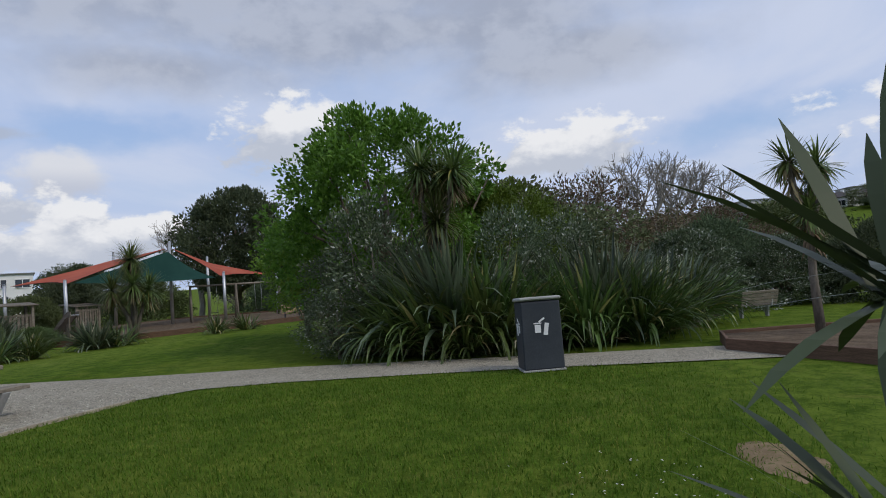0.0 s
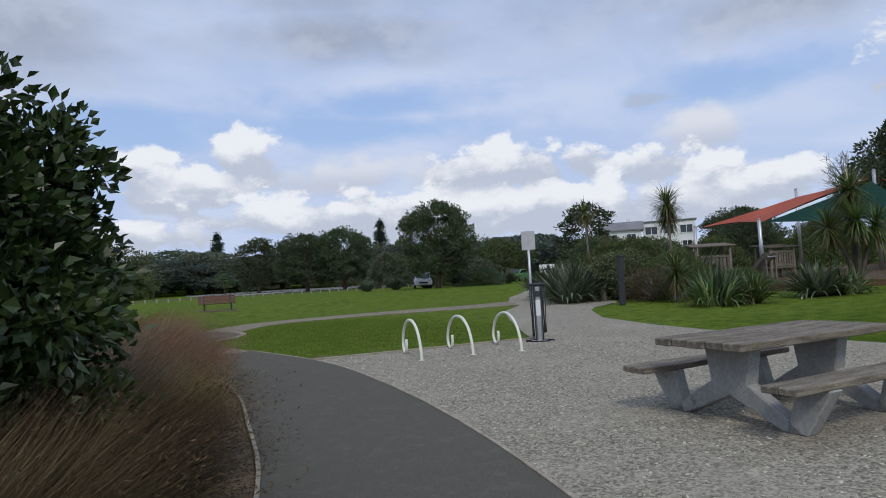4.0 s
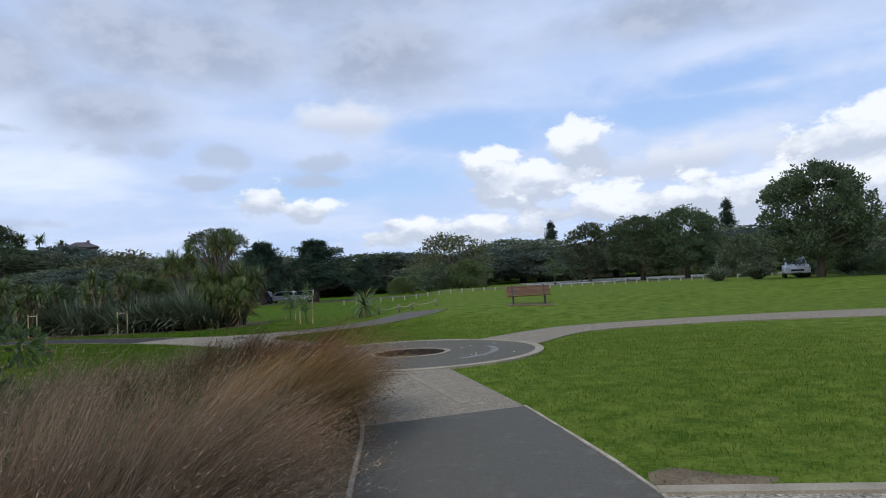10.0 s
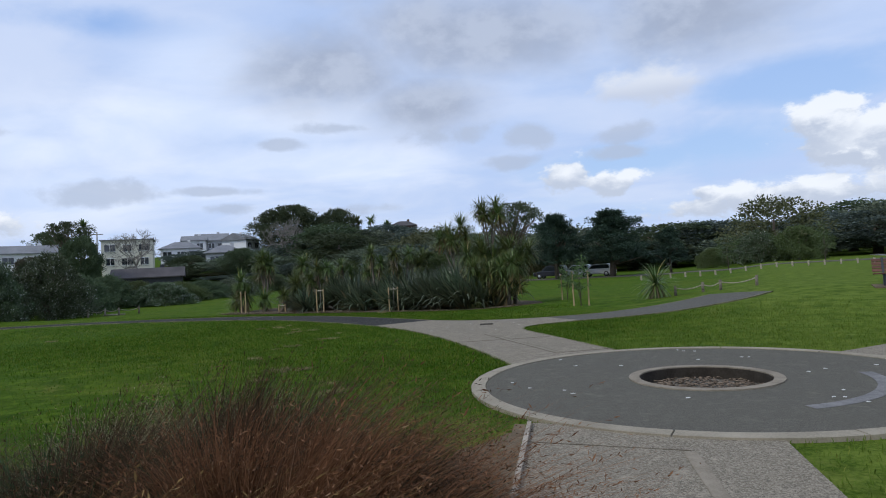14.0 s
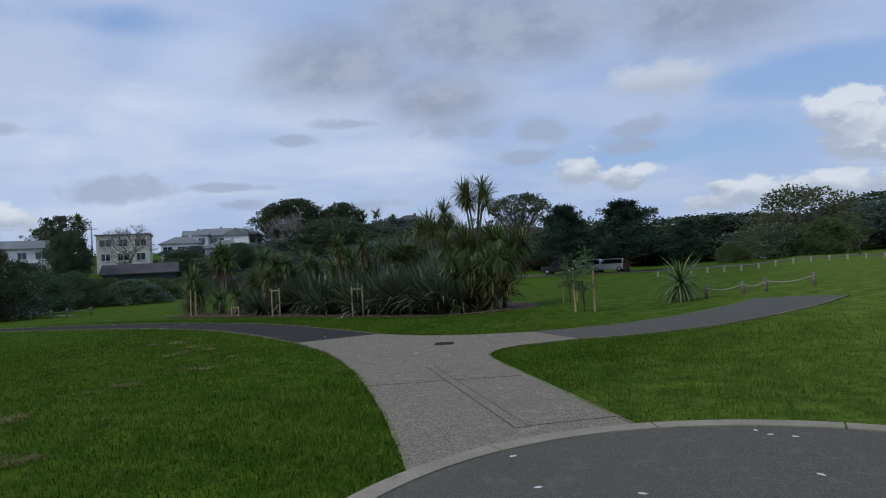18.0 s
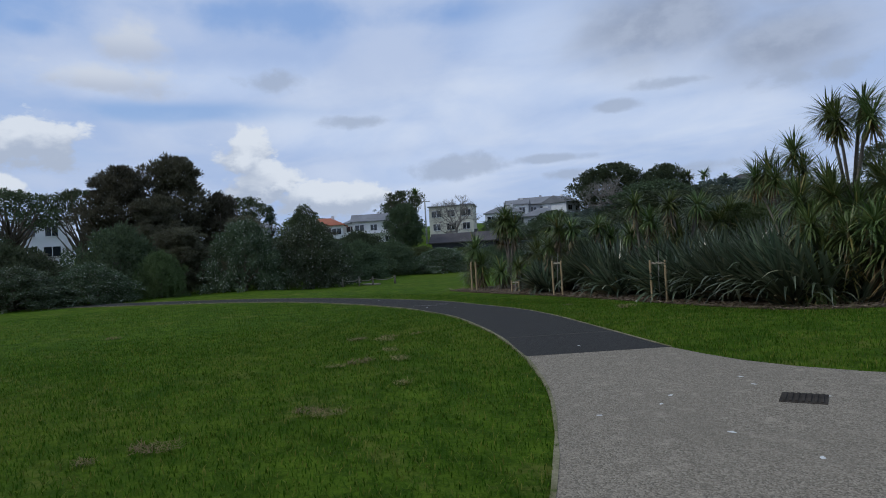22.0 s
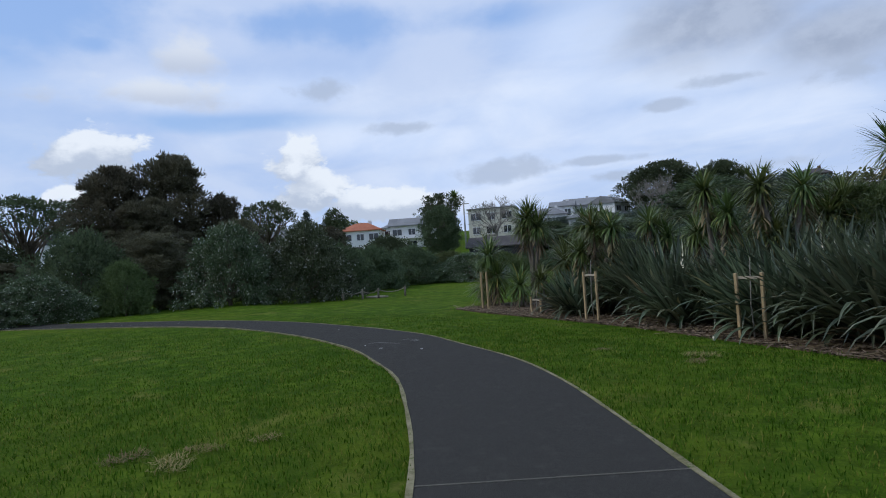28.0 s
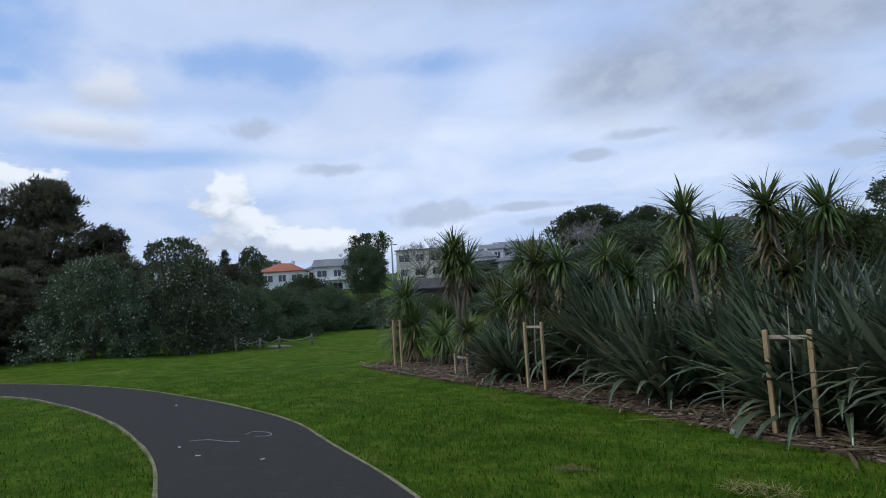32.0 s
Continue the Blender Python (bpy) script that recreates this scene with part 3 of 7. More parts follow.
def height(x, y):
    """Height of the ground: level round the paths, rising ahead and to the east, hills far off."""
    x, y = np.asarray(x, float), np.asarray(y, float)
    y0 = 25 + np.clip((x - 4) * 0.8, 0, 10)
    rise = 0.055 * np.clip(y - y0, 0, 8)
    right = smooth01(x, -4.5, 1.5)
    fall = -0.17 * smooth01(y, 31.5, 35.2) * smooth01(x, -7, -11) * smooth01(x, -60, -40)
    east = 0.022 * np.clip(x - 19, 0, 45) * smooth01(y, 34, 22)
    far = np.hypot(x, y)
    az = np.degrees(np.arctan2(-x, y))
    hill = smooth01(far, 85, 235) * (1.5 + 8.0 * smooth01(az, 14, 42) * smooth01(az, 88, 60) + 3 * smooth01(az, -40, -70)) + 9 * smooth01(far, 190, 420) + 11 * smooth01(far, 110, 205) * smooth01(az, -96, -104) * smooth01(az, -132, -120)
    return np.maximum(rise * right, 0) + fall + east + hill


def h(x, y):
    return float(height(x, y))


def inside(px_, py_, poly):
    c = np.zeros(len(px_), bool)
    n = len(poly)
    for i in range(n):
        (x1, y1), (x2, y2) = poly[i], poly[(i + 1) % n]
        if y1 == y2:
            continue
        c ^= ((y1 > py_) != (y2 > py_)) & (px_ < (x2 - x1) * (py_ - y1) / (y2 - y1) + x1)
    return c


def curve_through(pts, step=0.5):
    """A smooth line through points (Catmull-Rom), resampled."""
    p = np.array(pts, float)
    q = np.vstack([2 * p[0] - p[1], p, 2 * p[-1] - p[-2]])
    out = []
    for i in range(1, len(q) - 2):
        n = max(2, int(np.linalg.norm(q[i + 1] - q[i]) / step))
        for u in np.arange(n) / n:
            out.append(0.5 * (2 * q[i] + (q[i + 1] - q[i - 1]) * u + (2 * q[i - 1] - 5 * q[i] + 4 * q[i + 1] - q[i + 2]) * u * u
                              + (3 * q[i] - q[i - 1] - 3 * q[i + 1] + q[i + 2]) * u ** 3))
    out.append(p[-1])
    return np.array(out)


def resample(line, n):
    s = np.r_[0, np.cumsum(np.hypot(*np.diff(line, axis=0).T))]
    u = np.linspace(0, s[-1], n)
    return np.stack([np.interp(u, s, line[:, 0]), np.interp(u, s, line[:, 1])], 1)


def ribbon(name, left, right, mat, lift, n=60, cross=5, thick=0.06):
    """A paved strip between two edge lines, with its thickness."""
    L, R = resample(left, n), resample(right, n)
    V, F = [], []
    for i in range(n):
        for k in range(cross + 1):
            p = L[i] + (R[i] - L[i]) * k / cross
            V.append((p[0], p[1], h(*p) + lift))
    w = cross + 1
    for i in range(n - 1):
        for k in range(cross):
            F.append((i * w + k, i * w + k + 1, (i + 1) * w + k + 1, (i + 1) * w + k))
    rim = [i * w for i in range(n)] + [(n - 1) * w + k for k in range(1, w)] + [i * w + cross for i in range(n - 2, -1, -1)] + list(range(cross - 1, 0, -1))
    o = len(V)
    V += [(V[i][0], V[i][1], V[i][2] - thick) for i in rim]
    for a in range(len(rim)):
        b = (a + 1) % len(rim)
        F.append((rim[a], rim[b], o + b, o + a))
    me = mesh_np(name, V, F, mat)
    bm = bmesh.new()
    bm.from_mesh(me)
    bmesh.ops.recalc_face_normals(bm, faces=bm.faces)
    bm.to_mesh(me)
    bm.free()
    return me


def edge_strip(name, line, width, mat, lift, thick=0.05, wob=0.0):
    """A narrow kerb or board along a line."""
    V, F = [], []
    n = len(line)
    for i in range(n):
        d = line[min(i + 1, n - 1)] - line[max(i - 1, 0)]
        nrm = np.array([-d[1], d[0]]) / (np.hypot(*d) + 1e-9)
        w = width * (1 + wob * noise.noise((line[i][0] * 1.7, line[i][1] * 1.7, 3.0)))
        z = h(*line[i]) + lift * (1 + 0.3 * wob * noise.noise((line[i][0], line[i][1], 9.0)))
        for s, zz in ((-0.5, z - thick), (-0.5, z), (0.5, z), (0.5, z - thick)):
            V.append((line[i][0] + nrm[0] * w * s, line[i][1] + nrm[1] * w * s, zz))
    for i in range(n - 1):
        for k in range(3):
            F.append((i * 4 + k, (i + 1) * 4 + k, (i + 1) * 4 + k + 1, i * 4 + k + 1))
    F.append((0, 1, 2, 3))
    F.append(tuple((n - 1) * 4 + k for k in (3, 2, 1, 0)))
    return mesh_np(name, V, F, mat)


# edges of the paths
TIMBER = curve_through([(-6.6, -9.6), (-3.9, -5.3), (-1.6, -1.0), (-0.5, 2.0), (-0.02, 4.6), (0.24, 6.4), (0.31, 8.46), (0.20, 10.2), (0.02, 12.1), (-0.33, 13.6), (-0.62, 14.45), (-1.18, 16.32)])
TAR_L = curve_through([(-6.6, -9.6), (-3.9, -5.3), (-1.6, -1.0), (-0.5, 2.0), (-0.02, 4.6), (0.24, 6.4), (0.31, 8.46), (0.20, 10.2), (0.02, 12.1)])
TAR_R = curve_through([(-4.4, -10.6), (-2.2, -6.3), (-0.3, -2.8), (0.70, -1.05), (1.15, 0.4), (1.62, 2.25), (2.0, 4.3), (2.23, 6.2), (2.36, 8.0), (2.32, 9.65), (2.10, 11.1), (1.80, 12.75)])
CON_L = curve_through([(0.02, 12.1), (-0.33, 13.6), (-0.62, 14.45), (-1.18, 16.4)])
CON_R = curve_through([(1.80, 12.75), (1.48, 14.07), (0.92, 16.36)])
RING_C, RING_R = (0.09, 19.05), 2.84
JUN_L = curve_through([(-2.62, 19.7), (-3.76, 21.12), (-5.05, 22.6), (-6.35, 23.95), (-7.9, 25.3), (-9.62, 26.47)])
JUN_R = curve_through([(-1.40, 21.40), (-2.32, 22.5), (-3.15, 23.5), (-4.25, 24.8), (-4.62, 25.55), (-4.45, 26.4), (-3.66, 27.3)])
JUN_T = curve_through([(-8.63, 28.14), (-7.4, 27.82), (-6.2, 27.95), (-5.0, 28.5)])
LEFT_L = curve_through([(-9.62, 26.45), (-11.4, 27.45), (-12.9, 28.15), (-14.9, 28.95), (-16.4, 29.3), (-18.4, 29.62), (-21.5, 29.62), (-24.5, 29.2), (-27, 28.55), (-30, 27.0), (-34, 24.2), (-41, 19.0)])
LEFT_R = curve_through([(-8.63, 28.16), (-10.1, 28.85), (-11.6, 29.55), (-13.3, 30.3), (-15.0, 30.85), (-17.2, 31.2), (-19.2, 31.45), (-22.4, 31.2), (-26.4, 30.4), (-30.5, 28.65), (-36, 25.0), (-42.5, 20.4)])
RIGHT_R = curve_through([(-3.66, 27.3), (-2.1, 28.15), (-0.9, 29.2), (0.1, 30.5), (0.85, 32.0)])
RIGHT_L = curve_through([(-5.0, 28.5), (-3.9, 29.4), (-2.7, 30.6), (-1.7, 31.8), (-1.0, 33.0)])
STRIP_T = curve_through([(1.62, 21.42), (3.2, 23.4), (5.1, 24.7), (10.3, 25.4), (15.0, 25.0), (18.0, 25.6)])
STRIP_B = curve_through([(2.86, 19.6), (3.9, 21.4), (5.3, 22.7), (9.1, 23.1), (12.4, 22.4), (16.0, 21.7)])
GRAVEL = [(0.95, -0.58), (1.15, 0.4), (1.62, 2.25), (2.0, 4.3), (2.23, 6.2), (2.36, 8.0), (2.32, 9.65), (4.08, 9.45), (7.15, 9.05), (8.6, 11.6), (10.4, 14.6),
          (12.8, 18.4), (16.0, 21.7), (18.0, 25.6), (21.5, 30.5), (31, 41), (36, 41), (27.5, 30.5), (22.0, 22.5), (18.4, 17.9), (15.5, 16.2), (14.2, 14.9), (12.1, 12.1),
          (10.9, 8.9), (10.1, 5.5), (9.9, 2.5), (9.9, 0.24), (10.0, -2.0), (9.65, -5.0), (9.3, -8.4), (9.0, -13), (8.4, -20), (6.8, -20), (7.1, -11), (7.45, -7.5),
          (7.5, -5.0), (7.45, -2.9), (7.15, -1.5), (6.2, -0.92), (4.3, -0.68), (2.4, -0.56)]
LOOP = [tuple(p) for p in np.vstack([TAR_L, TAR_R[::-1]])]
PAVED = [LOOP, [tuple(p) for p in np.vstack([CON_L, CON_R[::-1]])], [tuple(p) for p in np.vstack([JUN_L, JUN_T, RIGHT_R[:1], JUN_R[::-1]])],
         [tuple(p) for p in np.vstack([LEFT_L, LEFT_R[::-1]])], [tuple(p) for p in np.vstack([RIGHT_L, RIGHT_R[::-1]])],
         [tuple(p) for p in np.vstack([STRIP_T, STRIP_B[::-1]])], GRAVEL,
         [(RING_C[0] + RING_R * math.cos(a), RING_C[1] + RING_R * math.sin(a)) for a in np.linspace(0, 6.28, 60)]]


def build_ground():
    # one sheet: fine near the walk, coarse to the horizon
    def axis(lo, hi, step):
        near = list(np.arange(lo, hi + 0.01, step))
        out, v, s = [], hi, step
        while v < 2500:
            s *= 1.22
            v += s
            out.append(v)
        left, v, s = [], lo, step
        while v > -2500:
            s *= 1.22
            v -= s
            left.append(v)
        return np.array(left[::-1] + near + out)

    xs, ys = axis(-56, 40, 0.8), axis(-22, 60, 0.8)
    X, Y = np.meshgrid(xs, ys)
    Z = height(X, Y)
    near = (np.abs(X) < 56) & (Y < 60) & (Y > -24)
    bumps = np.array([noise.noise((a * 0.35, b * 0.35, 0.0)) for a, b in zip(X.ravel(), Y.ravel())]).reshape(X.shape)
    keep = np.ones(X.size, bool)
    for poly in PAVED:
        p = np.array(poly)
        c = p.mean(0)
        keep &= ~inside(X.ravel(), Y.ravel(), [tuple(c + (q - c) * 1.0) for q in p])
    Z = Z + np.where(near, 0.012 * bumps, 0.0) * keep.reshape(X.shape) - 0.012
    hole = (np.hypot(X - RING_C[0], Y - RING_C[1]) < 1.6)
    Z = np.where(hole, -0.25, Z)
    V = np.stack([X, Y, Z], -1).reshape(-1, 3)
    nx, ny = len(xs), len(ys)
    i = np.arange(nx - 1)[None] + np.arange(ny - 1)[:, None] * nx
    F = np.stack([i, i + 1, i + 1 + nx, i + nx], -1).reshape(-1, 4)
    tagged(new("ground", mesh_np("ground", V, F, "lawn", smooth=True)), "mown green park lawn with dry patches", "lawn", kind="structure")

    def put(name, me, label, cat):
        return tagged(new(name, me), label, cat, kind="structure")

    put("path", ribbon("path", TAR_L, TAR_R, "tarmac", 0.012, 70), "smooth grey asphalt footpath", "path")
    put("path", ribbon("path", CON_L, CON_R, "aggregate", 0.012, 24), "exposed aggregate concrete footpath", "path")
    put("path", ribbon("path", LEFT_L, LEFT_R, "tarmac_new", 0.012, 90), "dark asphalt footpath curving over the lawn", "path")
    put("path", ribbon("path", RIGHT_L, RIGHT_R, "tarmac", 0.014, 50), "grey asphalt footpath climbing to a rope fence", "path")
    put("path", ribbon("path", STRIP_T, STRIP_B, "aggregate", 0.014, 60), "pale concrete path along the lawn", "path")
    # the junction slab and the gravel yard
    for name, poly, mat, lift, label, cat in (
            ("pavement", PAVED[2], "aggregate", 0.012, "exposed aggregate concrete path junction", "path"),
            ("pavement", GRAVEL, "gravel", 0.008, "pale grey gravel yard and drive", "gravel")):
        bm = bmesh.new()
        vs = [bm.verts.new((x, y, 0)) for x, y in poly]
        f = bm.faces.new(vs)
        if f.normal.z < 0:
            f.normal_flip()
        bmesh.ops.triangulate(bm, faces=[f])
        for _ in range(3):
            es = [e for e in bm.edges if e.calc_length() > 1.5]
            bmesh.ops.subdivide_edges(bm, edges=es, cuts=1, use_grid_fill=False)
            bmesh.ops.triangulate(bm, faces=[f for f in bm.faces if len(f.verts) > 3])
        for v in bm.verts:
            v.co.z = h(v.co.x, v.co.y) + lift
        bmesh.ops.recalc_face_normals(bm, faces=bm.faces)
        if sum(f.normal.z for f in bm.faces) < 0:
            bmesh.ops.reverse_faces(bm, faces=bm.faces)
        me = bpy.data.meshes.new(name)
        bm.to_mesh(me)
        bm.free()
        me.materials.append(M[mat])
        put(name, me, label, cat)
    # edgings
    put("trim", edge_strip("trim", TIMBER, 0.036, "timber_edge", 0.05, 0.12, 0.5), "weathered timber edging board", "edging")
    put("trim", edge_strip("trim", TAR_R[14:], 0.035, "timber_edge", 0.022, 0.05, 0.5), "worn timber edging of the footpath", "edging")
    put("trim", edge_strip("trim", curve_through([(2.32, 9.65), (4.08, 9.45), (7.15, 9.05)]), 0.14, "concrete", 0.03, 0.1), "pale concrete edging strip", "edging")
    put("trim", edge_strip("trim", curve_through([(0.95, -0.58), (2.4, -0.56), (4.3, -0.68), (6.2, -0.92)]), 0.06, "timber_edge", 0.035, 0.1, 0.4), "timber edging board of the gravel yard", "edging")
    for line in (JUN_L, JUN_R):
        put("trim", edge_strip("trim", line, 0.035, "dry_edge", 0.016, 0.06, 0.6), "thin concrete edge of the path", "edging")
    for line in (LEFT_L, LEFT_R, RIGHT_L, RIGHT_R):
        put("trim", edge_strip("trim", line, 0.036, "dry_edge", 0.018, 0.06, 1.0), "narrow pale concrete edging of the asphalt path", "edging")


def disc_ring(r0, r1, z0, z1, seg=96, arc=(0, 2 * math.pi)):
    """A flat ring slab of that inner and outer radius."""
    V, F = [], []
    full = abs(arc[1] - arc[0] - 2 * math.pi) < 1e-6
    n = seg if full else seg + 1
    for k in range(n):
        a = arc[0] + (arc[1] - arc[0]) * k / seg
        for r, z in ((r0, z0), (r0, z1), (r1, z1), (r1, z0)):
            V.append((r * math.cos(a), r * math.sin(a), z))
    for k in range(seg):
        j = (k + 1) % n
        for s in range(4):
            q = (s + 1) % 4
            F.append((k * 4 + s, k * 4 + q, j * 4 + q, j * 4 + s)[::-1])
    if not full:
        F += [(0, 1, 2, 3), tuple((n - 1) * 4 + s for s in (3, 2, 1, 0))]
    return V, F


def build_ring():
    r = empty("turning_circle", "round grey asphalt circle edged in pale concrete", "paving", RING_C[0], RING_C[1], 0)
    v, f = disc_ring(0.84, 2.66, -0.2, 0.02)
    part("asphalt", mesh_np("asphalt", v, f, "ring_tarmac"), None, r, "grey asphalt ring")
    for k in range(12):
        a = 2 * math.pi * k / 12
        v, f = disc_ring(2.665, RING_R, -0.1, 0.03, 10, (a + 0.003, a + 2 * math.pi / 12 - 0.003))
        part("kerb_stone", mesh_np("kerb_stone", v, f, "concrete"), None, r)
    pit = empty("planting_pit", "empty round pit with concrete rim and bark", "planting pit", RING_C[0], RING_C[1], 0)
    v, f = disc_ring(0.76, 0.885, -0.2, 0.034)
    part("rim", mesh_np("rim", v, f, "cast_strip"), None, pit)
    v, f = disc_ring(0.0, 0.77, -0.3, -0.12, 48)
    V = [(x, y, z + (0.02 * noise.noise((x * 4, y * 4, 1)) if z > -0.2 else 0)) for x, y, z in v]
    # thin ring over the rim's inner face, coloured darker than the rim
    v2, f2 = disc_ring(0.745, 0.762, -0.2, 0.02)
    part("lining", mesh_np("lining", v2, f2, "pit_wall"), None, pit, "dark brown inner wall of the pit")
    part("gravel_bed", mesh_np("gravel_bed", V, f, "pit_gravel"), None, pit, "brown gravel and bark litter")
    # worn pale arc on the asphalt
    v, f = disc_ring(1.75, 1.90, 0.015, 0.0245, 40, (-0.95, 0.35))
    tagged(new("worn_line", mesh_np("worn_line", [(x + RING_C[0], y + RING_C[1], z) for x, y, z in v], f, "ring_worn")), "worn pale arc line on the asphalt", "marking")


build_ground()
build_ring()

# ---------------------------------------------------------------- plants
def rng_of(seed):
    return np.random.default_rng(seed)


def unit(v):
    return v / (np.linalg.norm(v, axis=-1, keepdims=True) + 1e-9)


def leaf_quads(c, d, length, width, rng, fold=0.25):
    """Pointed leaves at c, growing along d; each is one folded face."""
    n = len(c)
    d = unit(d)
    side = unit(np.cross(d, unit(rng.normal(size=(n, 3)))))
    nrm = np.cross(d, side)
    L = (length * rng.uniform(0.6, 1.25, n))[:, None]
    W = (width * rng.uniform(0.7, 1.25, n))[:, None]
    V = np.stack([c, c + d * L * 0.45 + side * W * 0.5 + nrm * W * fold, c + d * L, c + d * L * 0.45 - side * W * 0.5 + nrm * W * fold], 1)
    return V.reshape(-1, 3), np.arange(n * 4).reshape(n, 4)


def blades(base, az, length, lean, droop, width, segs=4, keel=0.0, power=1.6, twist=0.0):
    """Strap leaves that rise at lean from upright and arch over by droop. keel: depth of the fold along the middle."""
    n = len(base)
    s = np.linspace(0, 1, segs + 1)
    th = lean[:, None] + droop[:, None] * s[None] ** power
    th = np.minimum(th, 2.9)
    step = length[:, None] / segs
    mid = 0.5 * (th[:, 1:] + th[:, :-1])
    out = np.concatenate([np.zeros((n, 1)), np.cumsum(np.sin(mid) * step, 1)], 1)
    up = np.concatenate([np.zeros((n, 1)), np.cumsum(np.cos(mid) * step, 1)], 1)
    a = az[:, None] + twist * s[None] ** 2
    dirx, diry = np.cos(az)[:, None], np.sin(az)[:, None]
    P = np.stack([base[:, :1] + out * dirx, base[:, 1:2] + out * diry, base[:, 2:3] + up], -1)
    prof = np.minimum(1.0, 0.55 + 1.2 * s) * np.clip((1 - s) * 3.2, 0.04, 1.0)
    w = width[:, None] * prof[None] * 0.5
    side = np.stack([-np.sin(a) + 0 * s[None], np.cos(a) + 0 * s[None], 0 * a], -1)
    nrm = np.stack([-np.cos(th) * dirx, -np.cos(th) * diry, np.sin(th)], -1)
    if keel:
        V = np.stack([P + side * w[..., None], P - nrm * (w * keel)[..., None], P - side * w[..., None]], 2)
        m = 3
    else:
        V = np.stack([P + side * w[..., None], P - side * w[..., None]], 2)
        m = 2
    V = V.reshape(n, -1, 3)
    f = []
    for i in range(segs):
        for k in range(m - 1):
            f.append((i * m + k, i * m + k + 1, (i + 1) * m + k + 1, (i + 1) * m + k))
    F = (np.array(f)[None] + (np.arange(n) * (segs + 1) * m)[:, None, None]).reshape(-1, 4)
    return V.reshape(-1, 3), F


def merge(*vf):
    V, F, o = [], [], 0
    for v, f in vf:
        V.append(np.asarray(v, float))
        F.append(np.asarray(f) + o)
        o += len(v)
    return np.concatenate(V), np.concatenate(F)


def flax_mesh(name, n, tall, spread, mat, seed, keel=0.5, width=0.1, base_r=0.35, stiff=0.28):
    """Fans of strap leaves: the middle ones stand, the outer ones arch right over."""
    rng = rng_of(seed)
    fans = 9
    fan = rng.integers(0, fans, n)
    fa, fr = rng.uniform(0, 6.283, fans), base_r * np.sqrt(rng.uniform(0, 1, fans))
    az = fa[fan] + rng.normal(0, 0.75, n)
    base = np.stack([fr[fan] * np.cos(fa[fan]) + rng.normal(0, 0.05, n), fr[fan] * np.sin(fa[fan]) + rng.normal(0, 0.05, n), np.full(n, -0.02)], 1)
    k = rng.uniform(0, 1, n) ** 0.8
    lean = 0.05 + spread * (0.08 + 0.8 * k)
    droop = np.where(rng.uniform(size=n) < stiff, rng.uniform(0.05, 0.45, n), rng.uniform(0.7, 2.8 - 1.8 * stiff, n)) * (0.45 + k)
    L = tall * rng.uniform(0.75, 1.12, n)
    w = width * rng.uniform(0.7, 1.2, n)
    out = []
    for nm, sel in (("inner_leaves", k < 0.5), ("arching_leaves", k >= 0.5)):
        out.append((nm, mesh_np(nm, *blades(base[sel], az[sel], L[sel], lean[sel], droop[sel], w[sel], 8, keel, 2.1, 0.35), mat)))
    m = 26
    a = rng.uniform(0, 6.283, m)
    foot = np.stack([base_r * np.cos(a), base_r * np.sin(a), np.full(m, 0.05)], 1)
    out.append(("dead_leaves", mesh_np("dead_leaves", *blades(foot, a + rng.normal(0, 0.4, m), tall * rng.uniform(0.3, 0.55, m), rng.uniform(1.0, 1.4, m), rng.uniform(0.3, 0.7, m), width * rng.uniform(0.4, 0.8, m), 4, keel * 0.5), "dead_leaf")))
    return out


def head_leaves(c, n, length, width, rng, low=-0.8, limp=1.0):
    """A cabbage tree's tuft: sword leaves all round a point."""
    az = rng.uniform(0, 2 * np.pi, n)
    u = rng.uniform(low, 1.0, n)
    lean = np.arccos(np.clip(u, -1, 1))
    droop = limp * rng.uniform(0.05, 0.8, n) * (1.25 - 0.5 * u)
    base = np.tile(np.array(c), (n, 1)) + rng.normal(0, 0.03, (n, 3))
    return blades(base, az, length * rng.uniform(0.75, 1.15, n), lean, droop, width * rng.uniform(0.8, 1.2, n), 4, 0.0, 1.6)


def cordyline(x, y, stems, seed, label, z=None, leaf=0.75, width=0.045, n=95, skirt=True, group="cabbage trees", trunk=0.07, full=1.7, low=-0.8, mat="cordyline", limp=1.0, old="dead_leaf", hang=0.55):
    """A cabbage tree: stems are lists of points from the ground to each tuft."""
    rng = rng_of(seed)
    t = empty("cabbage_tree", label, "tree", x, y, h(x, y) - 0.03 if z is None else z, group=group)
    for pts in stems:
        pts = [Vector(p) for p in pts]
        r0 = trunk * rng.uniform(0.85, 1.15)
        part("trunk", tube_mesh("trunk", pts, [r0 * (1 - 0.4 * i / max(1, len(pts) - 1)) for i in range(len(pts))], "bark_grey", 8), None, t)
        top = pts[-1]
        part("leaf_tuft", mesh_np("leaf_tuft", *head_leaves(top, int(n * full), leaf, width * 0.9, rng, low, limp), mat), None, t, "tuft of narrow green sword leaves")
        if skirt:
            m = 55
            az, k = rng.uniform(0, 6.283, m), rng.uniform(0.02, hang, m)
            base = np.array(top) - np.array([0, 0, 1.0]) * k[:, None]
            part("dead_leaves", mesh_np("dead_leaves", *blades(base, az, leaf * rng.uniform(0.6, 0.95, m), rng.uniform(1.9, 2.5, m), rng.uniform(0.3, 0.7, m), np.full(m, width * 0.8), 3), old), None, t, "hanging dry brown leaves")
    return t


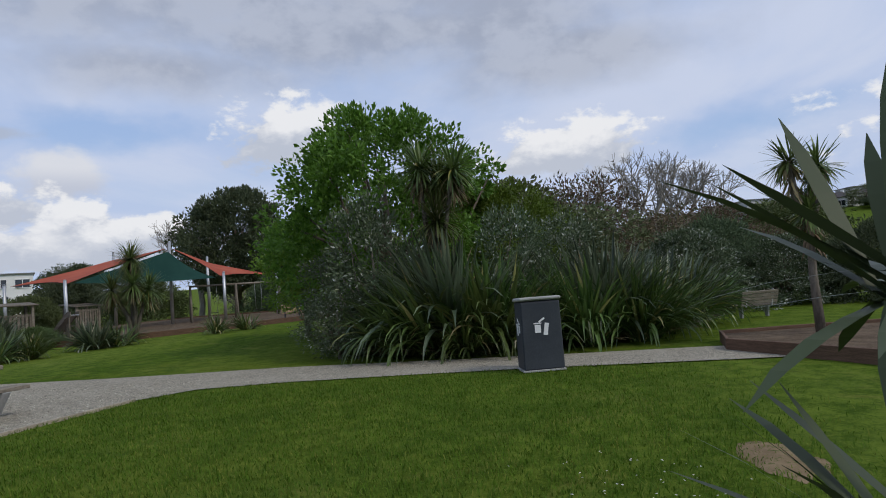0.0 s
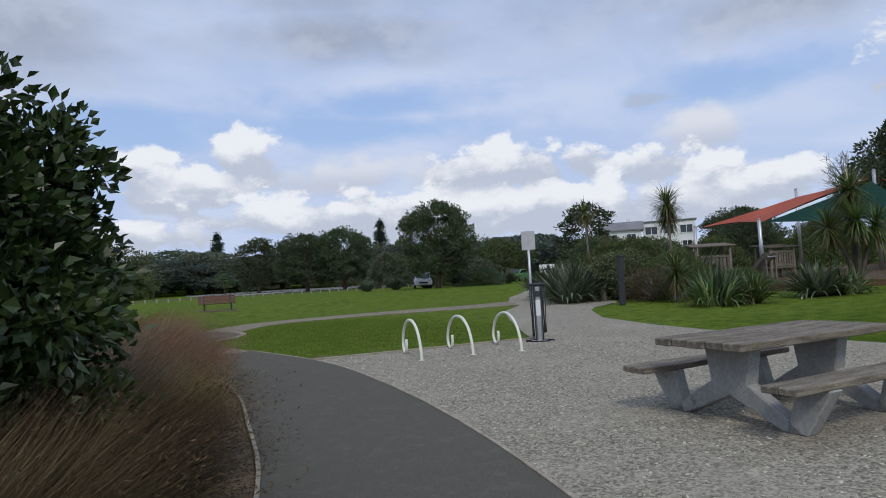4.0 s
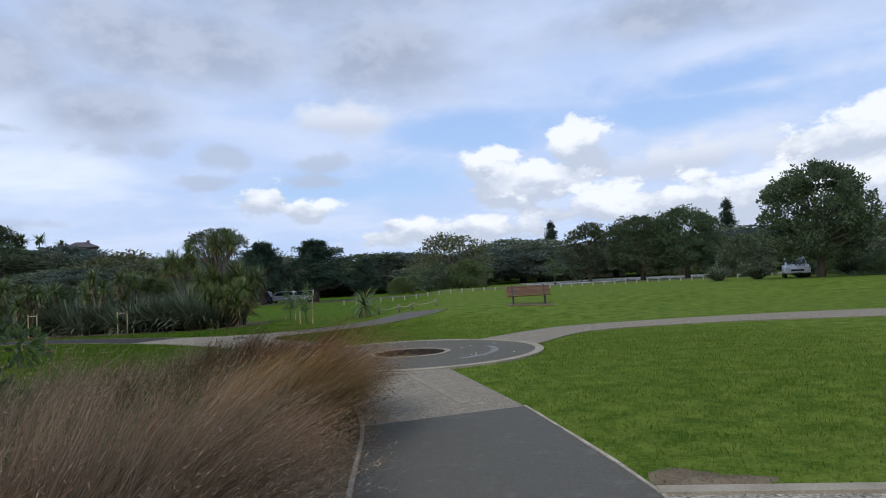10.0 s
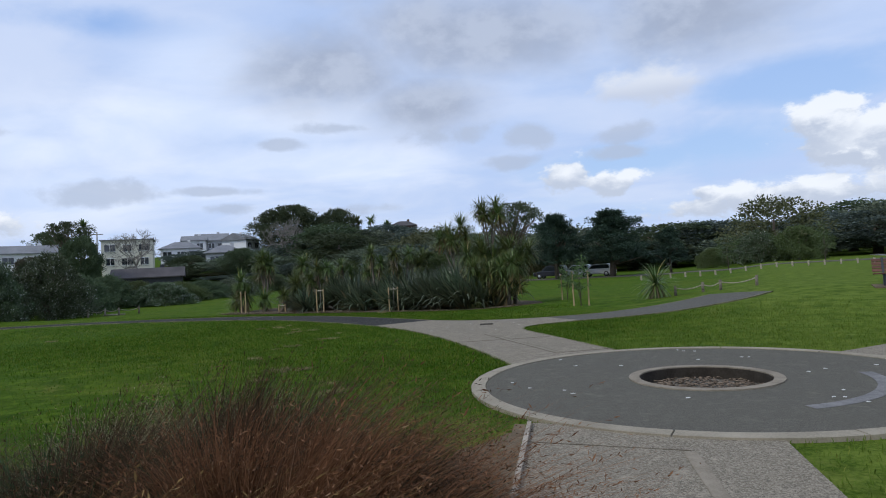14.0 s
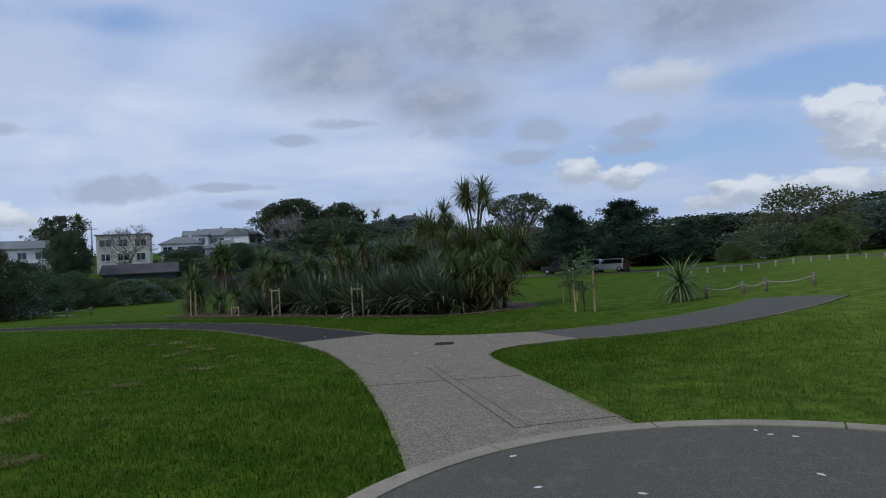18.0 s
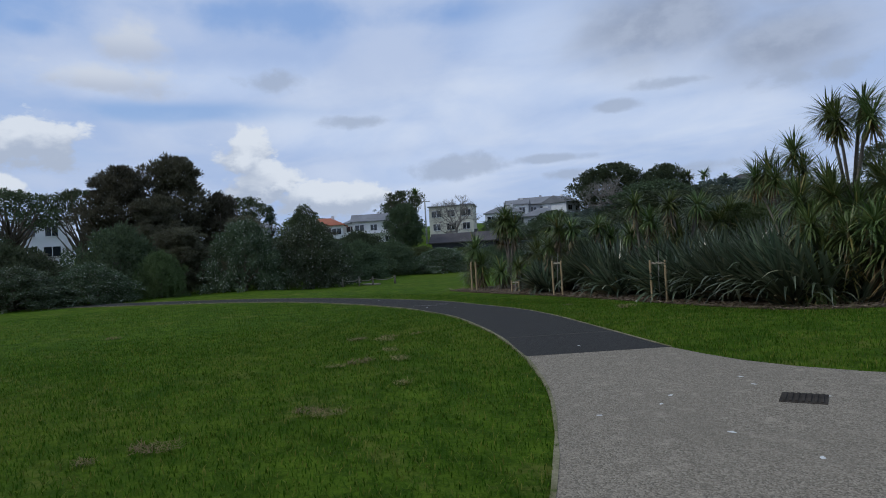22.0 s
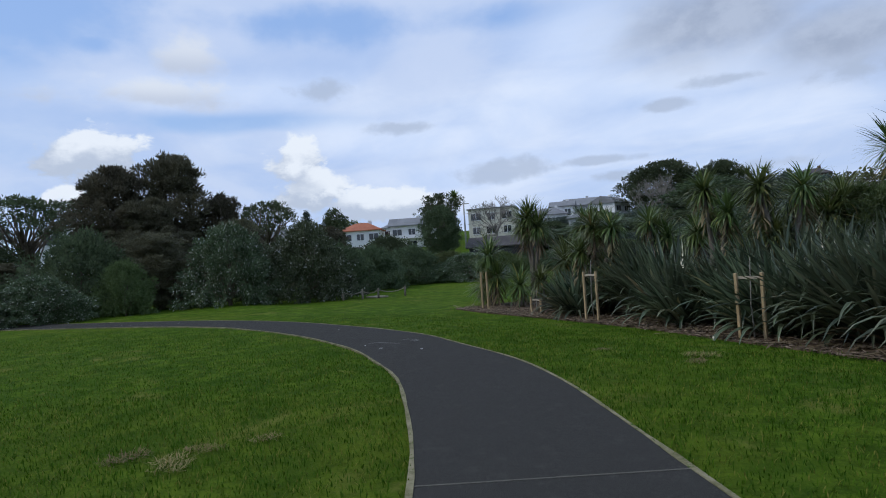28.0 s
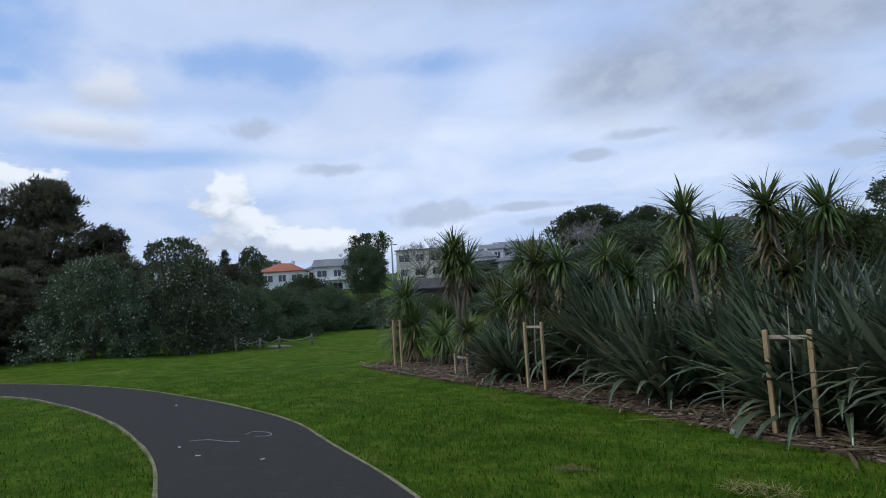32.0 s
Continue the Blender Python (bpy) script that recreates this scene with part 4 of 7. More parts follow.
def tussock_mesh(name, n, tall, spread, mat, seed, blow=(0.25, -0.1), r=0.45, seeds=9, stalk=0.0033):
    """A tuft of thin stalks in leaning locks, the outer ones bent over, with small seed spikes along their tops."""
    rng = rng_of(seed)
    locks = 26
    la, lr, ll = rng.uniform(0, 6.283, locks), r * np.sqrt(rng.uniform(0, 1, locks)), rng.uniform(0.72, 1.12, locks)
    lk = rng.integers(0, locks, n)
    base = np.stack([lr[lk] * np.cos(la[lk]) + rng.normal(0, 0.06, n), lr[lk] * np.sin(la[lk]) + rng.normal(0, 0.06, n), np.full(n, -0.02)], 1)
    az = la[lk] + rng.normal(0, 0.55, n)
    k = np.clip(lr[lk] / r + rng.normal(0, 0.22, n), 0, 1.2)
    segs = 6
    v, f = blades(base, az, tall * ll[lk] * rng.uniform(0.75, 1.15, n), 0.04 + spread * k, rng.uniform(0.25, 1.3, n) * (0.35 + 0.95 * k), stalk * rng.uniform(0.7, 1.4, n), segs, 0, 2.2)
    zz = np.clip(v[:, 2:], 0, None)
    lock = np.repeat(lk, (segs + 1) * 2)[:, None] * 1.7
    v[:, :2] += zz ** 1.7 * np.array(blow) + 0.07 * zz * np.sin(v[:, :2] * 6 + zz * 4 + lock)
    if not seeds:
        return mesh_np(name, v, f, mat)
    P = v.reshape(n, segs + 1, 2, 3).mean(2)
    pick = rng.permutation(n)[:int(n * 0.55)]
    m = len(pick)
    s = rng.uniform(3.0, segs - 0.05, (m, seeds))
    i = s.astype(int)
    w = (s - i)[..., None]
    A, B = P[pick[:, None], i], P[pick[:, None], i + 1]
    c = (A * (1 - w) + B * w).reshape(-1, 3)
    d = unit((B - A).reshape(-1, 3)) + 0.55 * rng.normal(size=(m * seeds, 3))
    lv, lf = leaf_quads(c, d, 0.026, 0.0052, rng)
    return mesh_np(name, *merge((v, f), (lv, lf)), mat)


def crown(rng, clusters, per, H0, H1, rad, profile, leaf, width, spread, shell=0.55, up=0.25, lump=0.3):
    """Leaves in clusters that fill an uneven crown; gives the leaf faces and the clusters' centres."""
    u = rng.uniform(0, 1, clusters)
    a = rng.uniform(0, 2 * np.pi, clusters)
    wob = 1 + lump * np.sin(a * 3 + u * 5 + rng.uniform(0, 6)) * 0.6 + lump * rng.normal(0, 0.45, clusters)
    r = rad * profile(u) * (shell + (1 - shell) * np.sqrt(rng.uniform(0, 1, clusters))) * wob
    C = np.stack([r * np.cos(a), r * np.sin(a), H0 + (H1 - H0) * u + rng.normal(0, 0.02 * (H1 - H0), clusters)], 1)
    g = rng.normal(size=(clusters, per, 3))
    g = g / (np.linalg.norm(g, axis=-1, keepdims=True) + 1e-6) * (rng.uniform(0, 1, (clusters, per, 1)) ** 0.45)
    size = spread * rng.uniform(0.6, 1.35, (clusters, 1, 1))
    P = (C[:, None] + g * size * np.array([1, 1, 0.72])).reshape(-1, 3)
    mid = np.array([0, 0, 0.5 * (H0 + H1)])
    D = unit(unit(g).reshape(-1, 3) + 0.5 * unit(P - mid) + np.array([0, 0, up]) + 0.5 * rng.normal(size=(len(P), 3)))
    return leaf_quads(P, D, leaf, width, rng), C


PROFILES = {
    "round": lambda u: np.sqrt(np.clip(1 - (1.9 * u - 0.85) ** 2 * 0.9, 0.03, 1)),
    "cone": lambda u: np.clip(1.02 - u, 0.03, 1) ** 0.9,
    "pine": lambda u: np.clip(1.05 - u ** 1.6, 0.03, 1) ** 0.6 * (0.66 + 0.34 * np.sin(u * 33)),
    "umbrella": lambda u: np.sqrt(np.clip(1 - (u - 0.25) ** 2 * 1.7, 0.03, 1)),
    "bush": lambda u: np.sqrt(np.clip(1.0 - u ** 2.2, 0.03, 1)),
    "plume": lambda u: np.sqrt(np.clip(np.sin(np.pi * (0.30 + 0.68 * u)), 0.02, 1)) * (0.9 + 0.22 * np.sin(u * 23)),
    "egg": lambda u: np.sqrt(np.clip(np.sin(np.pi * (0.12 + 0.86 * u)), 0.02, 1)),
}


def tree_meshes(seed, H, H0, rad, kind, clusters, per, leaf, width, spread, mat, bark="bark", trunk=0.16, limbs=9, shell=0.55, lump=0.3, up=0.25, lean=0.0):
    rng = rng_of(seed)
    (v, f), C = crown(rng, clusters, per, H0, H * 0.97, rad, PROFILES[kind], leaf, width, spread, shell, up, lump)
    cm = mesh_np("crown", v, f, mat)
    top = 0.72 * H
    trunk_pts = [(0, 0, -0.1), (0.02 * H * lean, 0.01 * H, 0.35 * top), (0.03 * H * lean, -0.01 * H, 0.7 * top), (0.02 * H * lean, 0, top)]
    bits = [tube(trunk_pts, [trunk * 1.25, trunk, trunk * 0.7, trunk * 0.25], 8)]
    pick = rng.permutation(len(C))[:limbs]
    for i in pick:
        c = C[i]
        z0 = np.clip(c[2] * rng.uniform(0.3, 0.65), 0.15 * H, 0.66 * H) if H0 > 0.15 * H else rng.uniform(0.05, 0.3) * H
        s = np.array([0, 0, min(z0, c[2])])
        m = 0.5 * (s + c) + rng.normal(0, 0.03 * H, 3)
        bits.append(tube([s, m, c], [trunk * 0.5, trunk * 0.32, trunk * 0.1], 5))
    tv, tf = join(bits)
    return mesh_np("trunk", tv, tf, bark, smooth=True), cm


PROTO = {}


def proto(key, **kw):
    PROTO[key] = (tree_meshes(**kw), kw["H"], kw["rad"])


def plant(key, x, y, top, wide, label, name="tree", category="tree", turn=None, group="", z=None):
    """Sets a tree of a kind at a place, to a height over z = 0 and a width."""
    (tm, cm), H, rad = PROTO[key]
    z = (h(x, y) if z is None else z) - 0.05
    sz, sx = (top - z) / H, wide / (2.05 * rad)
    t = new(name)
    t.matrix_basis = Matrix.LocRotScale((x, y, z), Euler((0, 0, random.uniform(0, 6.28) if turn is None else turn)), Vector((sx, sx, sz)))
    tagged(t, label, category, group)
    for n, me in (("trunk", tm), ("crown", cm)):
        o = new(n, me)
        o.parent = t
    return t


def bare_tree_mesh(seed, H, spread=0.55, depth=6, r0=0.2):
    rng = rng_of(seed)
    bits = []

    def grow(p, d, L, r, k):
        q = p + d * L
        bits.append(tube([p, 0.5 * (p + q) + rng.normal(0, 0.03 * L, 3), q], [r, r * 0.85, r * 0.7], 4 if k > 1 else 6, False))
        if k >= depth:
            return
        for _ in range(3 if k > 0 else 5):
            nd = unit(d * 0.9 + rng.normal(0, spread, 3) + np.array([0, 0, 0.22]))
            grow(q, nd, L * rng.uniform(0.62, 0.86), r * 0.62, k + 1)

    grow(np.zeros(3), np.array([0, 0, 1.0]), H * 0.2, r0, 0)
    v, f = join(bits)
    v = np.array(v)
    v *= H / v[:, 2].max()
    return mesh_np("branchwork", v, f, "twig")


proto("oak", seed=3, H=7.4, H0=1.0, rad=3.6, kind="egg", clusters=280, per=100, leaf=0.19, width=0.115, spread=0.55, mat="leaf_bright", trunk=0.2, limbs=16, shell=0.5, lump=0.32)
proto("lime", seed=4, H=5, H0=1.2, rad=1.7, kind="egg", clusters=110, per=75, leaf=0.14, width=0.09, spread=0.5, mat="leaf_lime", trunk=0.10, limbs=9, lump=0.3)
proto("grey_shrub", seed=5, H=3.6, H0=0.3, rad=1.2, kind="egg", clusters=85, per=55, leaf=0.13, width=0.055, spread=0.42, mat="leaf_grey", bark="bark_grey", trunk=0.06, limbs=14, lump=0.3)
proto("dark_bush", seed=6, H=3.2, H0=0.1, rad=1.45, kind="egg", clusters=520, per=95, leaf=0.105, width=0.075, spread=0.30, mat="leaf_bush", trunk=0.07, limbs=18, shell=0.35, lump=0.26)
proto("shrub", seed=7, H=2.9, H0=0.5, rad=1.9, kind="round", clusters=230, per=80, leaf=0.12, width=0.05, spread=0.25, mat="leaf_shrub", trunk=0.05, limbs=34, shell=0.5, lump=0.34)
proto("round_dark", seed=8, H=9, H0=1.7, rad=4.4, kind="round", clusters=330, per=80, leaf=0.27, width=0.17, spread=0.72, mat="leaf_dark", trunk=0.3, limbs=14, lump=0.26)
proto("round_mid", seed=9, H=9, H0=1.2, rad=4.6, kind="round", clusters=150, per=50, leaf=0.42, width=0.26, spread=1.15, mat="leaf_mid", trunk=0.28, limbs=10, lump=0.3)
proto("tall_dark", seed=10, H=10, H0=1.0, rad=2.6, kind="egg", clusters=130, per=55, leaf=0.36, width=0.2, spread=0.8, mat="leaf_dark", trunk=0.22, limbs=8, lump=0.4)
proto("olive", seed=11, H=9, H0=1.0, rad=4.6, kind="round", clusters=140, per=45, leaf=0.40, width=0.24, spread=1.1, mat="leaf_olive", trunk=0.25, limbs=10, lump=0.32)
proto("pine", seed=12, H=8, H0=2.3, rad=3.6, kind="pine", clusters=300, per=70, leaf=0.34, width=0.09, spread=0.46, mat="leaf_pine", trunk=0.22, limbs=16, shell=0.3, lump=0.34, up=0.0)
proto("umbrella", seed=13, H=12, H0=7.6, rad=5.2, kind="umbrella", clusters=95, per=60, leaf=0.34, width=0.17, spread=0.72, mat="leaf_dark", trunk=0.3, limbs=34, shell=0.4, lump=0.3)
proto("pohut", seed=14, H=4, H0=0.1, rad=2.6, kind="bush", clusters=420, per=55, leaf=0.17, width=0.08, spread=0.34, mat="leaf_grey", trunk=0.12, limbs=12, shell=0.5, lump=0.34)
proto("hedge", seed=15, H=3, H0=0.05, rad=2.6, kind="bush", clusters=330, per=55, leaf=0.17, width=0.08, spread=0.42, mat="leaf_mid", trunk=0.1, limbs=10, shell=0.45, lump=0.4)
proto("hedge_dark", seed=16, H=3, H0=0.05, rad=2.6, kind="bush", clusters=330, per=55, leaf=0.17, width=0.08, spread=0.42, mat="leaf_dark", trunk=0.1, limbs=10, shell=0.45, lump=0.4)
proto("thicket", seed=17, H=5, H0=0.3, rad=3.0, kind="egg", clusters=130, per=55, leaf=0.22, width=0.09, spread=0.8, mat="leaf_brown", bark="twig", trunk=0.1, limbs=30, shell=0.5, lump=0.35)
proto("norfolk", seed=18, H=20, H0=3, rad=3.6, kind="cone", clusters=130, per=35, leaf=0.7, width=0.2, spread=0.9, mat="leaf_pine", trunk=0.3, limbs=30, shell=0.3, lump=0.2, up=0.0)
proto("feather", seed=19, H=10, H0=0.4, rad=2.2, kind="plume", clusters=420, per=85, leaf=0.28, width=0.07, spread=0.42, mat="leaf_feather", trunk=0.18, limbs=14, shell=0.4, lump=0.45, up=0.7)
# far trees wear the two leaf colours that carry the distance haze
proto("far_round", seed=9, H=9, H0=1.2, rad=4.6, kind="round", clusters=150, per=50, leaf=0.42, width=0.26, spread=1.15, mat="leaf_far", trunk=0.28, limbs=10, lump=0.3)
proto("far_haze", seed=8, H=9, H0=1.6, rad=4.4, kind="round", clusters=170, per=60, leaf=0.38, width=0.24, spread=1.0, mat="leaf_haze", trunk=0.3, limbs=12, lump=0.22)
proto("sapling", seed=20, H=1.9, H0=0.7, rad=0.35, kind="egg", clusters=22, per=26, leaf=0.10, width=0.045, spread=0.16, mat="leaf_shrub", trunk=0.018, limbs=8, lump=0.35)

FLAX = [flax_mesh("leaves", 300, 2.15, 0.95, "flax", 31, width=0.098, base_r=0.5, stiff=0.6), flax_mesh("leaves", 300, 2.0, 1.1, "flax", 32, width=0.098, base_r=0.5, stiff=0.62), flax_mesh("leaves", 230, 1.55, 1.2, "flax", 33, width=0.092, base_r=0.4, stiff=0.55),
        flax_mesh("leaves", 230, 2.0, 1.0, "flax_green", 34, width=0.075), flax_mesh("leaves", 130, 1.15, 1.15, "flax_green", 35, width=0.05)]


def flax(x, y, k, size, label, seed, z=None, group="flax clumps"):
    t = new("flax_bush", None)
    t.matrix_basis = Matrix.LocRotScale((x, y, h(x, y) if z is None else z), Euler((0, 0, seed * 1.7)), Vector((size,) * 3))
    tagged(t, label, "plant", group)
    for nm, me in FLAX[k]:
        o = new(nm, me)
        o.parent = t
    return t


# --- the island of trees and flax by the gravel drive
GREEN_FLAX = "green flax clump with long arching strap leaves"
plant("oak", 15.6, -3.3, 7.1, 6.4, "tall leafy bright green tree in spring leaf", turn=0.6)
plant("oak", 18.2, -6.6, 4.9, 4.6, "leafy green tree behind the flax bed", turn=2.6)
plant("lime", 20.6, 1.2, 4.7, 3.6, "young lime green tree beside the playground", turn=0.2)
plant("lime", 19.2, -0.2, 4.6, 3.0, "young lime green tree with slim trunk", turn=1.9)
for x, y, top, w, tr in ((11.9, -3.7, 3.9, 2.4, 0.3), (12.6, -2.6, 2.6, 2.0, 1.3), (12.0, -7.1, 3.3, 1.9, 2.2), (13.2, -8.4, 3.1, 2.2, 4.0), (11.3, -2.9, 1.6, 1.6, 5.0)):
    plant("grey_shrub", x, y, top, w, "grey-green shrub with silvery small leaves", "shrub", "shrub", tr, "grey shrubs")
for i, (x, y, k, s) in enumerate(((10.9, -4.6, 3, 1.05), (10.6, -5.6, 3, 1.15), (10.7, -6.6, 3, 1.2), (11.5, -6.0, 0, 1.35), (10.9, -7.6, 3, 1.0), (11.0, -8.9, 3, 1.05), (11.4, -9.9, 3, 0.95),
                                  (12.3, -9.2, 0, 1.15), (12.6, -10.6, 3, 1.0), (13.6, -11.0, 0, 1.0), (14.6, -11.6, 3, 1.0), (11.4, -4.0, 4, 1.1), (10.3, -6.1, 4, 1.2), (13.2, -9.6, 0, 1.2))):
    flax(x, y, k, s, GREEN_FLAX, i)
cordyline(11.9, -5.4, [[(0, 0, 0), (0.05, 0.1, 1.5), (0, 0, 3.2)], [(0, 0, 2.2), (-0.1, -0.25, 3.1), (-0.2, -0.5, 4.4)], [(0, 0, 2.3), (0.1, 0.3, 3.2), (0.1, 0.35, 4.6)], [(0, 0.1, 2.4), (0.2, 0.1, 3.4), (0.25, -0.1, 4.2)]], 41,
          "branching cabbage tree with dry hanging leaves", leaf=0.9, n=120)
# beyond the island
for x, y, top, w, key, lab in ((30.5, -10.2, 6.6, 7.5, "thicket", "brown leafless thicket of scrub"), (33.5, -17.1, 5.0, 7.5, "thicket", "brown leafless thicket of scrub"),
                               (27.5, -14.0, 4.2, 6.0, "thicket", "brown leafless thicket of scrub"), (38, -22, 3.9, 7, "thicket", "brown leafless thicket of scrub"),
                               (24.0, -9.5, 4.6, 5.5, "olive", "olive green bushy tree"), (27.0, -6.5, 6.4, 6.5, "olive", "olive green bushy tree"), (31, -3.0, 7.0, 7, "olive", "olive green bushy tree")):
    plant(key, x, y, top, w, lab, group="scrub behind the flax")
for x, y, top, w, key in ((20.2, -13.2, 2.9, 4.2, "pohut"), (21.6, -17.0, 2.5, 3.6, "pohut"), (20.6, -19.6, 2.6, 3.8, "hedge_dark"), (20.2, -22.6, 2.8, 4.5, "hedge_dark"), (17.5, -12.2, 1.9, 2.6, "pohut"), (23.5, -15.2, 3.4, 4.5, "hedge_dark"), (19.5, -26, 3.2, 5, "hedge_dark")):
    plant(key, x, y, top, w, "dark grey-green hedge bush", "bush", "bush", None, "hedge round the lawn")
for x, y, H, s in ((44.1, -16.0, 10.6, 1.0), (45.0, -18.6, 9.8, 0.9), (66.1, 30.4, 13.4, 1.2),  (70.6, 32.9, 13.0, 1.2), (74, 26, 11.5, 1.1), (47, -11.0, 9.0, 1.0)):
    b = empty("bare_tree", "bare leafless tree with fine pale twigs", "tree", x, y, h(x, y), x, "bare trees")
    if "bare" not in PROTO:
        PROTO["bare"] = bare_tree_mesh(55, 10.0)
    o = new("branchwork", PROTO["bare"])
    o.parent = b
    o.scale = (s, s, H / 10.0)
plant("round_dark", 61.8, 23.7, 14.0, 11.5, "large dark evergreen tree behind the playground", turn=1.0)
plant("round_dark", 68, 16, 9.5, 11, "large dark evergreen tree behind the playground", turn=3.0)
for i, (x, y, top, w, key) in enumerate(((58, 10, 4.2, 7, "hedge_dark"), (60, 4, 4.5, 7, "hedge_dark"), (56, 17, 4.2, 6, "hedge_dark"), (52, 28, 4.5, 7, "hedge"), (48, 33, 5.0, 7, "hedge_dark"), (66, 0, 6, 8, "round_mid"), (55, -4, 5, 8, "hedge_dark"), (60, -12, 7, 9, "round_mid"), (64, -22, 7, 9, "olive"), (56, -30, 7, 9, "round_mid"))):
    plant(key, x, y, top, w, "dark green bush behind the playground", "bush", "bush", None, "bushes behind the playground")
# palm in the timber bed, and the flax beside the first steps
cordyline(9.2, -12.9, [[(0, 0, 0), (0.03, 0.02, 1.1), (-0.02, 0.0, 2.3)], [(-0.02, 0, 2.0), (-0.1, 0.25, 2.7), (-0.12, 0.3, 3.3)], [(-0.02, 0, 2.0), (0.1, -0.25, 2.6), (0.12, -0.3, 3.2)]], 43, "cabbage tree with pale trunk in a gravel bed", z=0.1, leaf=0.62, n=70, trunk=0.095)
cordyline(-2.0, -8.50, [[(0, 0, 0), (0.03, 0, 0.8), (0.02, 0.0, 1.40)], [(0.1, 0.1, 0), (0.1, 0.05, 0.3), (0.0, 0.02, 0.72)], [(-0.1, 0.0, 0), (-0.1, 0.05, 0.15), (-0.1, 0.1, 0.3)]], 44, "young cabbage tree with broad dark leaves beside the path", leaf=0.60, width=0.055, n=17, skirt=False, trunk=0.02, low=-0.5, mat="leaf_broad", limp=0.6)

# --- along the left of the first path
plant("dark_bush", -2.83, 2.6, 3.2, 2.95, "dense dark green broad-leaved bush", "bush", "bush", 0.4)
plant("shrub", -4.4, 9.9, 2.75, 3.4, "spreading green shrub with narrow leaves", "shrub", "shrub", 0.9)
plant("shrub", -6.6, 9.0, 2.7, 4.0, "spreading green shrub with narrow leaves", "shrub", "shrub", 2.2)
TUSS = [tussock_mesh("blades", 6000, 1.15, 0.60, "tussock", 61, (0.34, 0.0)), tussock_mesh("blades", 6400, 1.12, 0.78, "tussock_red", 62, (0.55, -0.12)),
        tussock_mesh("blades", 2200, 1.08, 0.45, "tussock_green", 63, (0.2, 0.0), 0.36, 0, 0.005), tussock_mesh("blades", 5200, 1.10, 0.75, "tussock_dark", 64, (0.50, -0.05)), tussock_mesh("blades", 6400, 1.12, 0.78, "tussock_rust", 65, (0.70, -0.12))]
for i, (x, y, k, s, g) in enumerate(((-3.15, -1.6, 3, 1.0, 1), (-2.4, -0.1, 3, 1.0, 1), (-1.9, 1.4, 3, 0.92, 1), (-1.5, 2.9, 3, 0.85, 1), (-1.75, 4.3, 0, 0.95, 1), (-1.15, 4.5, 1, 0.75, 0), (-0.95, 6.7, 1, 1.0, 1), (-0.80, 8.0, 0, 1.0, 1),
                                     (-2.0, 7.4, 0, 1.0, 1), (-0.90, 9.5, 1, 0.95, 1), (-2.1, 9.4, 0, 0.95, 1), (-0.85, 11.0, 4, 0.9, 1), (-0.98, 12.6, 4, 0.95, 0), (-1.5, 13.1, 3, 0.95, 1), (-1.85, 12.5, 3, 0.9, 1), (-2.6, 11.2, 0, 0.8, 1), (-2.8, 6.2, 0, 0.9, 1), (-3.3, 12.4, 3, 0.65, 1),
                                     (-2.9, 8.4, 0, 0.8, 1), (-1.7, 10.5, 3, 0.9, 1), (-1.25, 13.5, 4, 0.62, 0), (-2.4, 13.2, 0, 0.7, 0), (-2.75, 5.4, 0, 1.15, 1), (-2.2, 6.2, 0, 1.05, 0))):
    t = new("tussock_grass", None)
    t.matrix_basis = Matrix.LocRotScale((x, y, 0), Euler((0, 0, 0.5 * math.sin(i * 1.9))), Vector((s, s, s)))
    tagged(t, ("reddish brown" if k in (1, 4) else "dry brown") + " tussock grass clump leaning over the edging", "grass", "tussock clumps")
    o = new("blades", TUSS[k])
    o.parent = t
    if g:
        o = new("green_blades", TUSS[2])
        o.parent = t
        o.scale = (0.9, 0.9, 0.92)
        tagged(o, "green inner blades")

# --- the flax and cabbage tree bed beyond the junction
BED_F = curve_through([(-26.2, 36.3), (-23.4, 35.9), (-19.0, 35.6), (-16.5, 35.25), (-14.4, 34.75), (-12.0, 34.15), (-10.3, 33.85), (-8.6, 34.6)])
BED_B = curve_through([(-26.6, 41), (-22, 43), (-17, 43.5), (-12, 42.5), (-9, 39), (-7.6, 36)])
tagged(new("soil_bed", ribbon("soil_bed", BED_F, BED_B, "bark_mulch", 0.015, 40, 10, 0.05)), "brown bark mulch of the planted bed", "mulch", kind="structure")
DARK_FLAX = "dark green flax clump with shiny drooping leaves"
for i, (x, y, k, s) in enumerate(((-14.9, 37.6, 0, 0.95), (-13.6, 37.3, 1, 1.0), (-12.4, 37.0, 1, 1.0), (-16.2, 37.9, 1, 0.9), (-17.6, 38.0, 0, 0.95), (-18.9, 38.6, 0, 0.9), (-15.6, 39.2, 0, 1.05), (-13.2, 39.0, 0, 1.05), (-11.4, 37.6, 0, 1.0),
                                  (-20.6, 38.6, 1, 0.8), (-12.9, 36.9, 2, 0.95), (-16.6, 37.3, 2, 1.0), (-20.4, 37.6, 2, 0.9), (-19.4, 39.8, 0, 1.0), (-16.9, 39.8, 0, 1.1), (-11.9, 39.6, 0, 1.1), (-22.6, 39.4, 2, 0.9), (-10.8, 37.0, 1, 1.0), (-9.9, 37.4, 0, 1.0), (-14.3, 36.85, 2, 1.0))):
    flax(x, y - 0.85 - 0.3 * max(0, x + 13), k, s * 0.95, DARK_FLAX, i + 3, group="flax in the planted bed")


def stem(dx, dy, z, bend=0.12):
    z = z if z > 3.7 else z * 0.83
    return [(0, 0, 0), (dx * 0.3 + bend, dy * 0.4, z * 0.5), (dx, dy, z)]


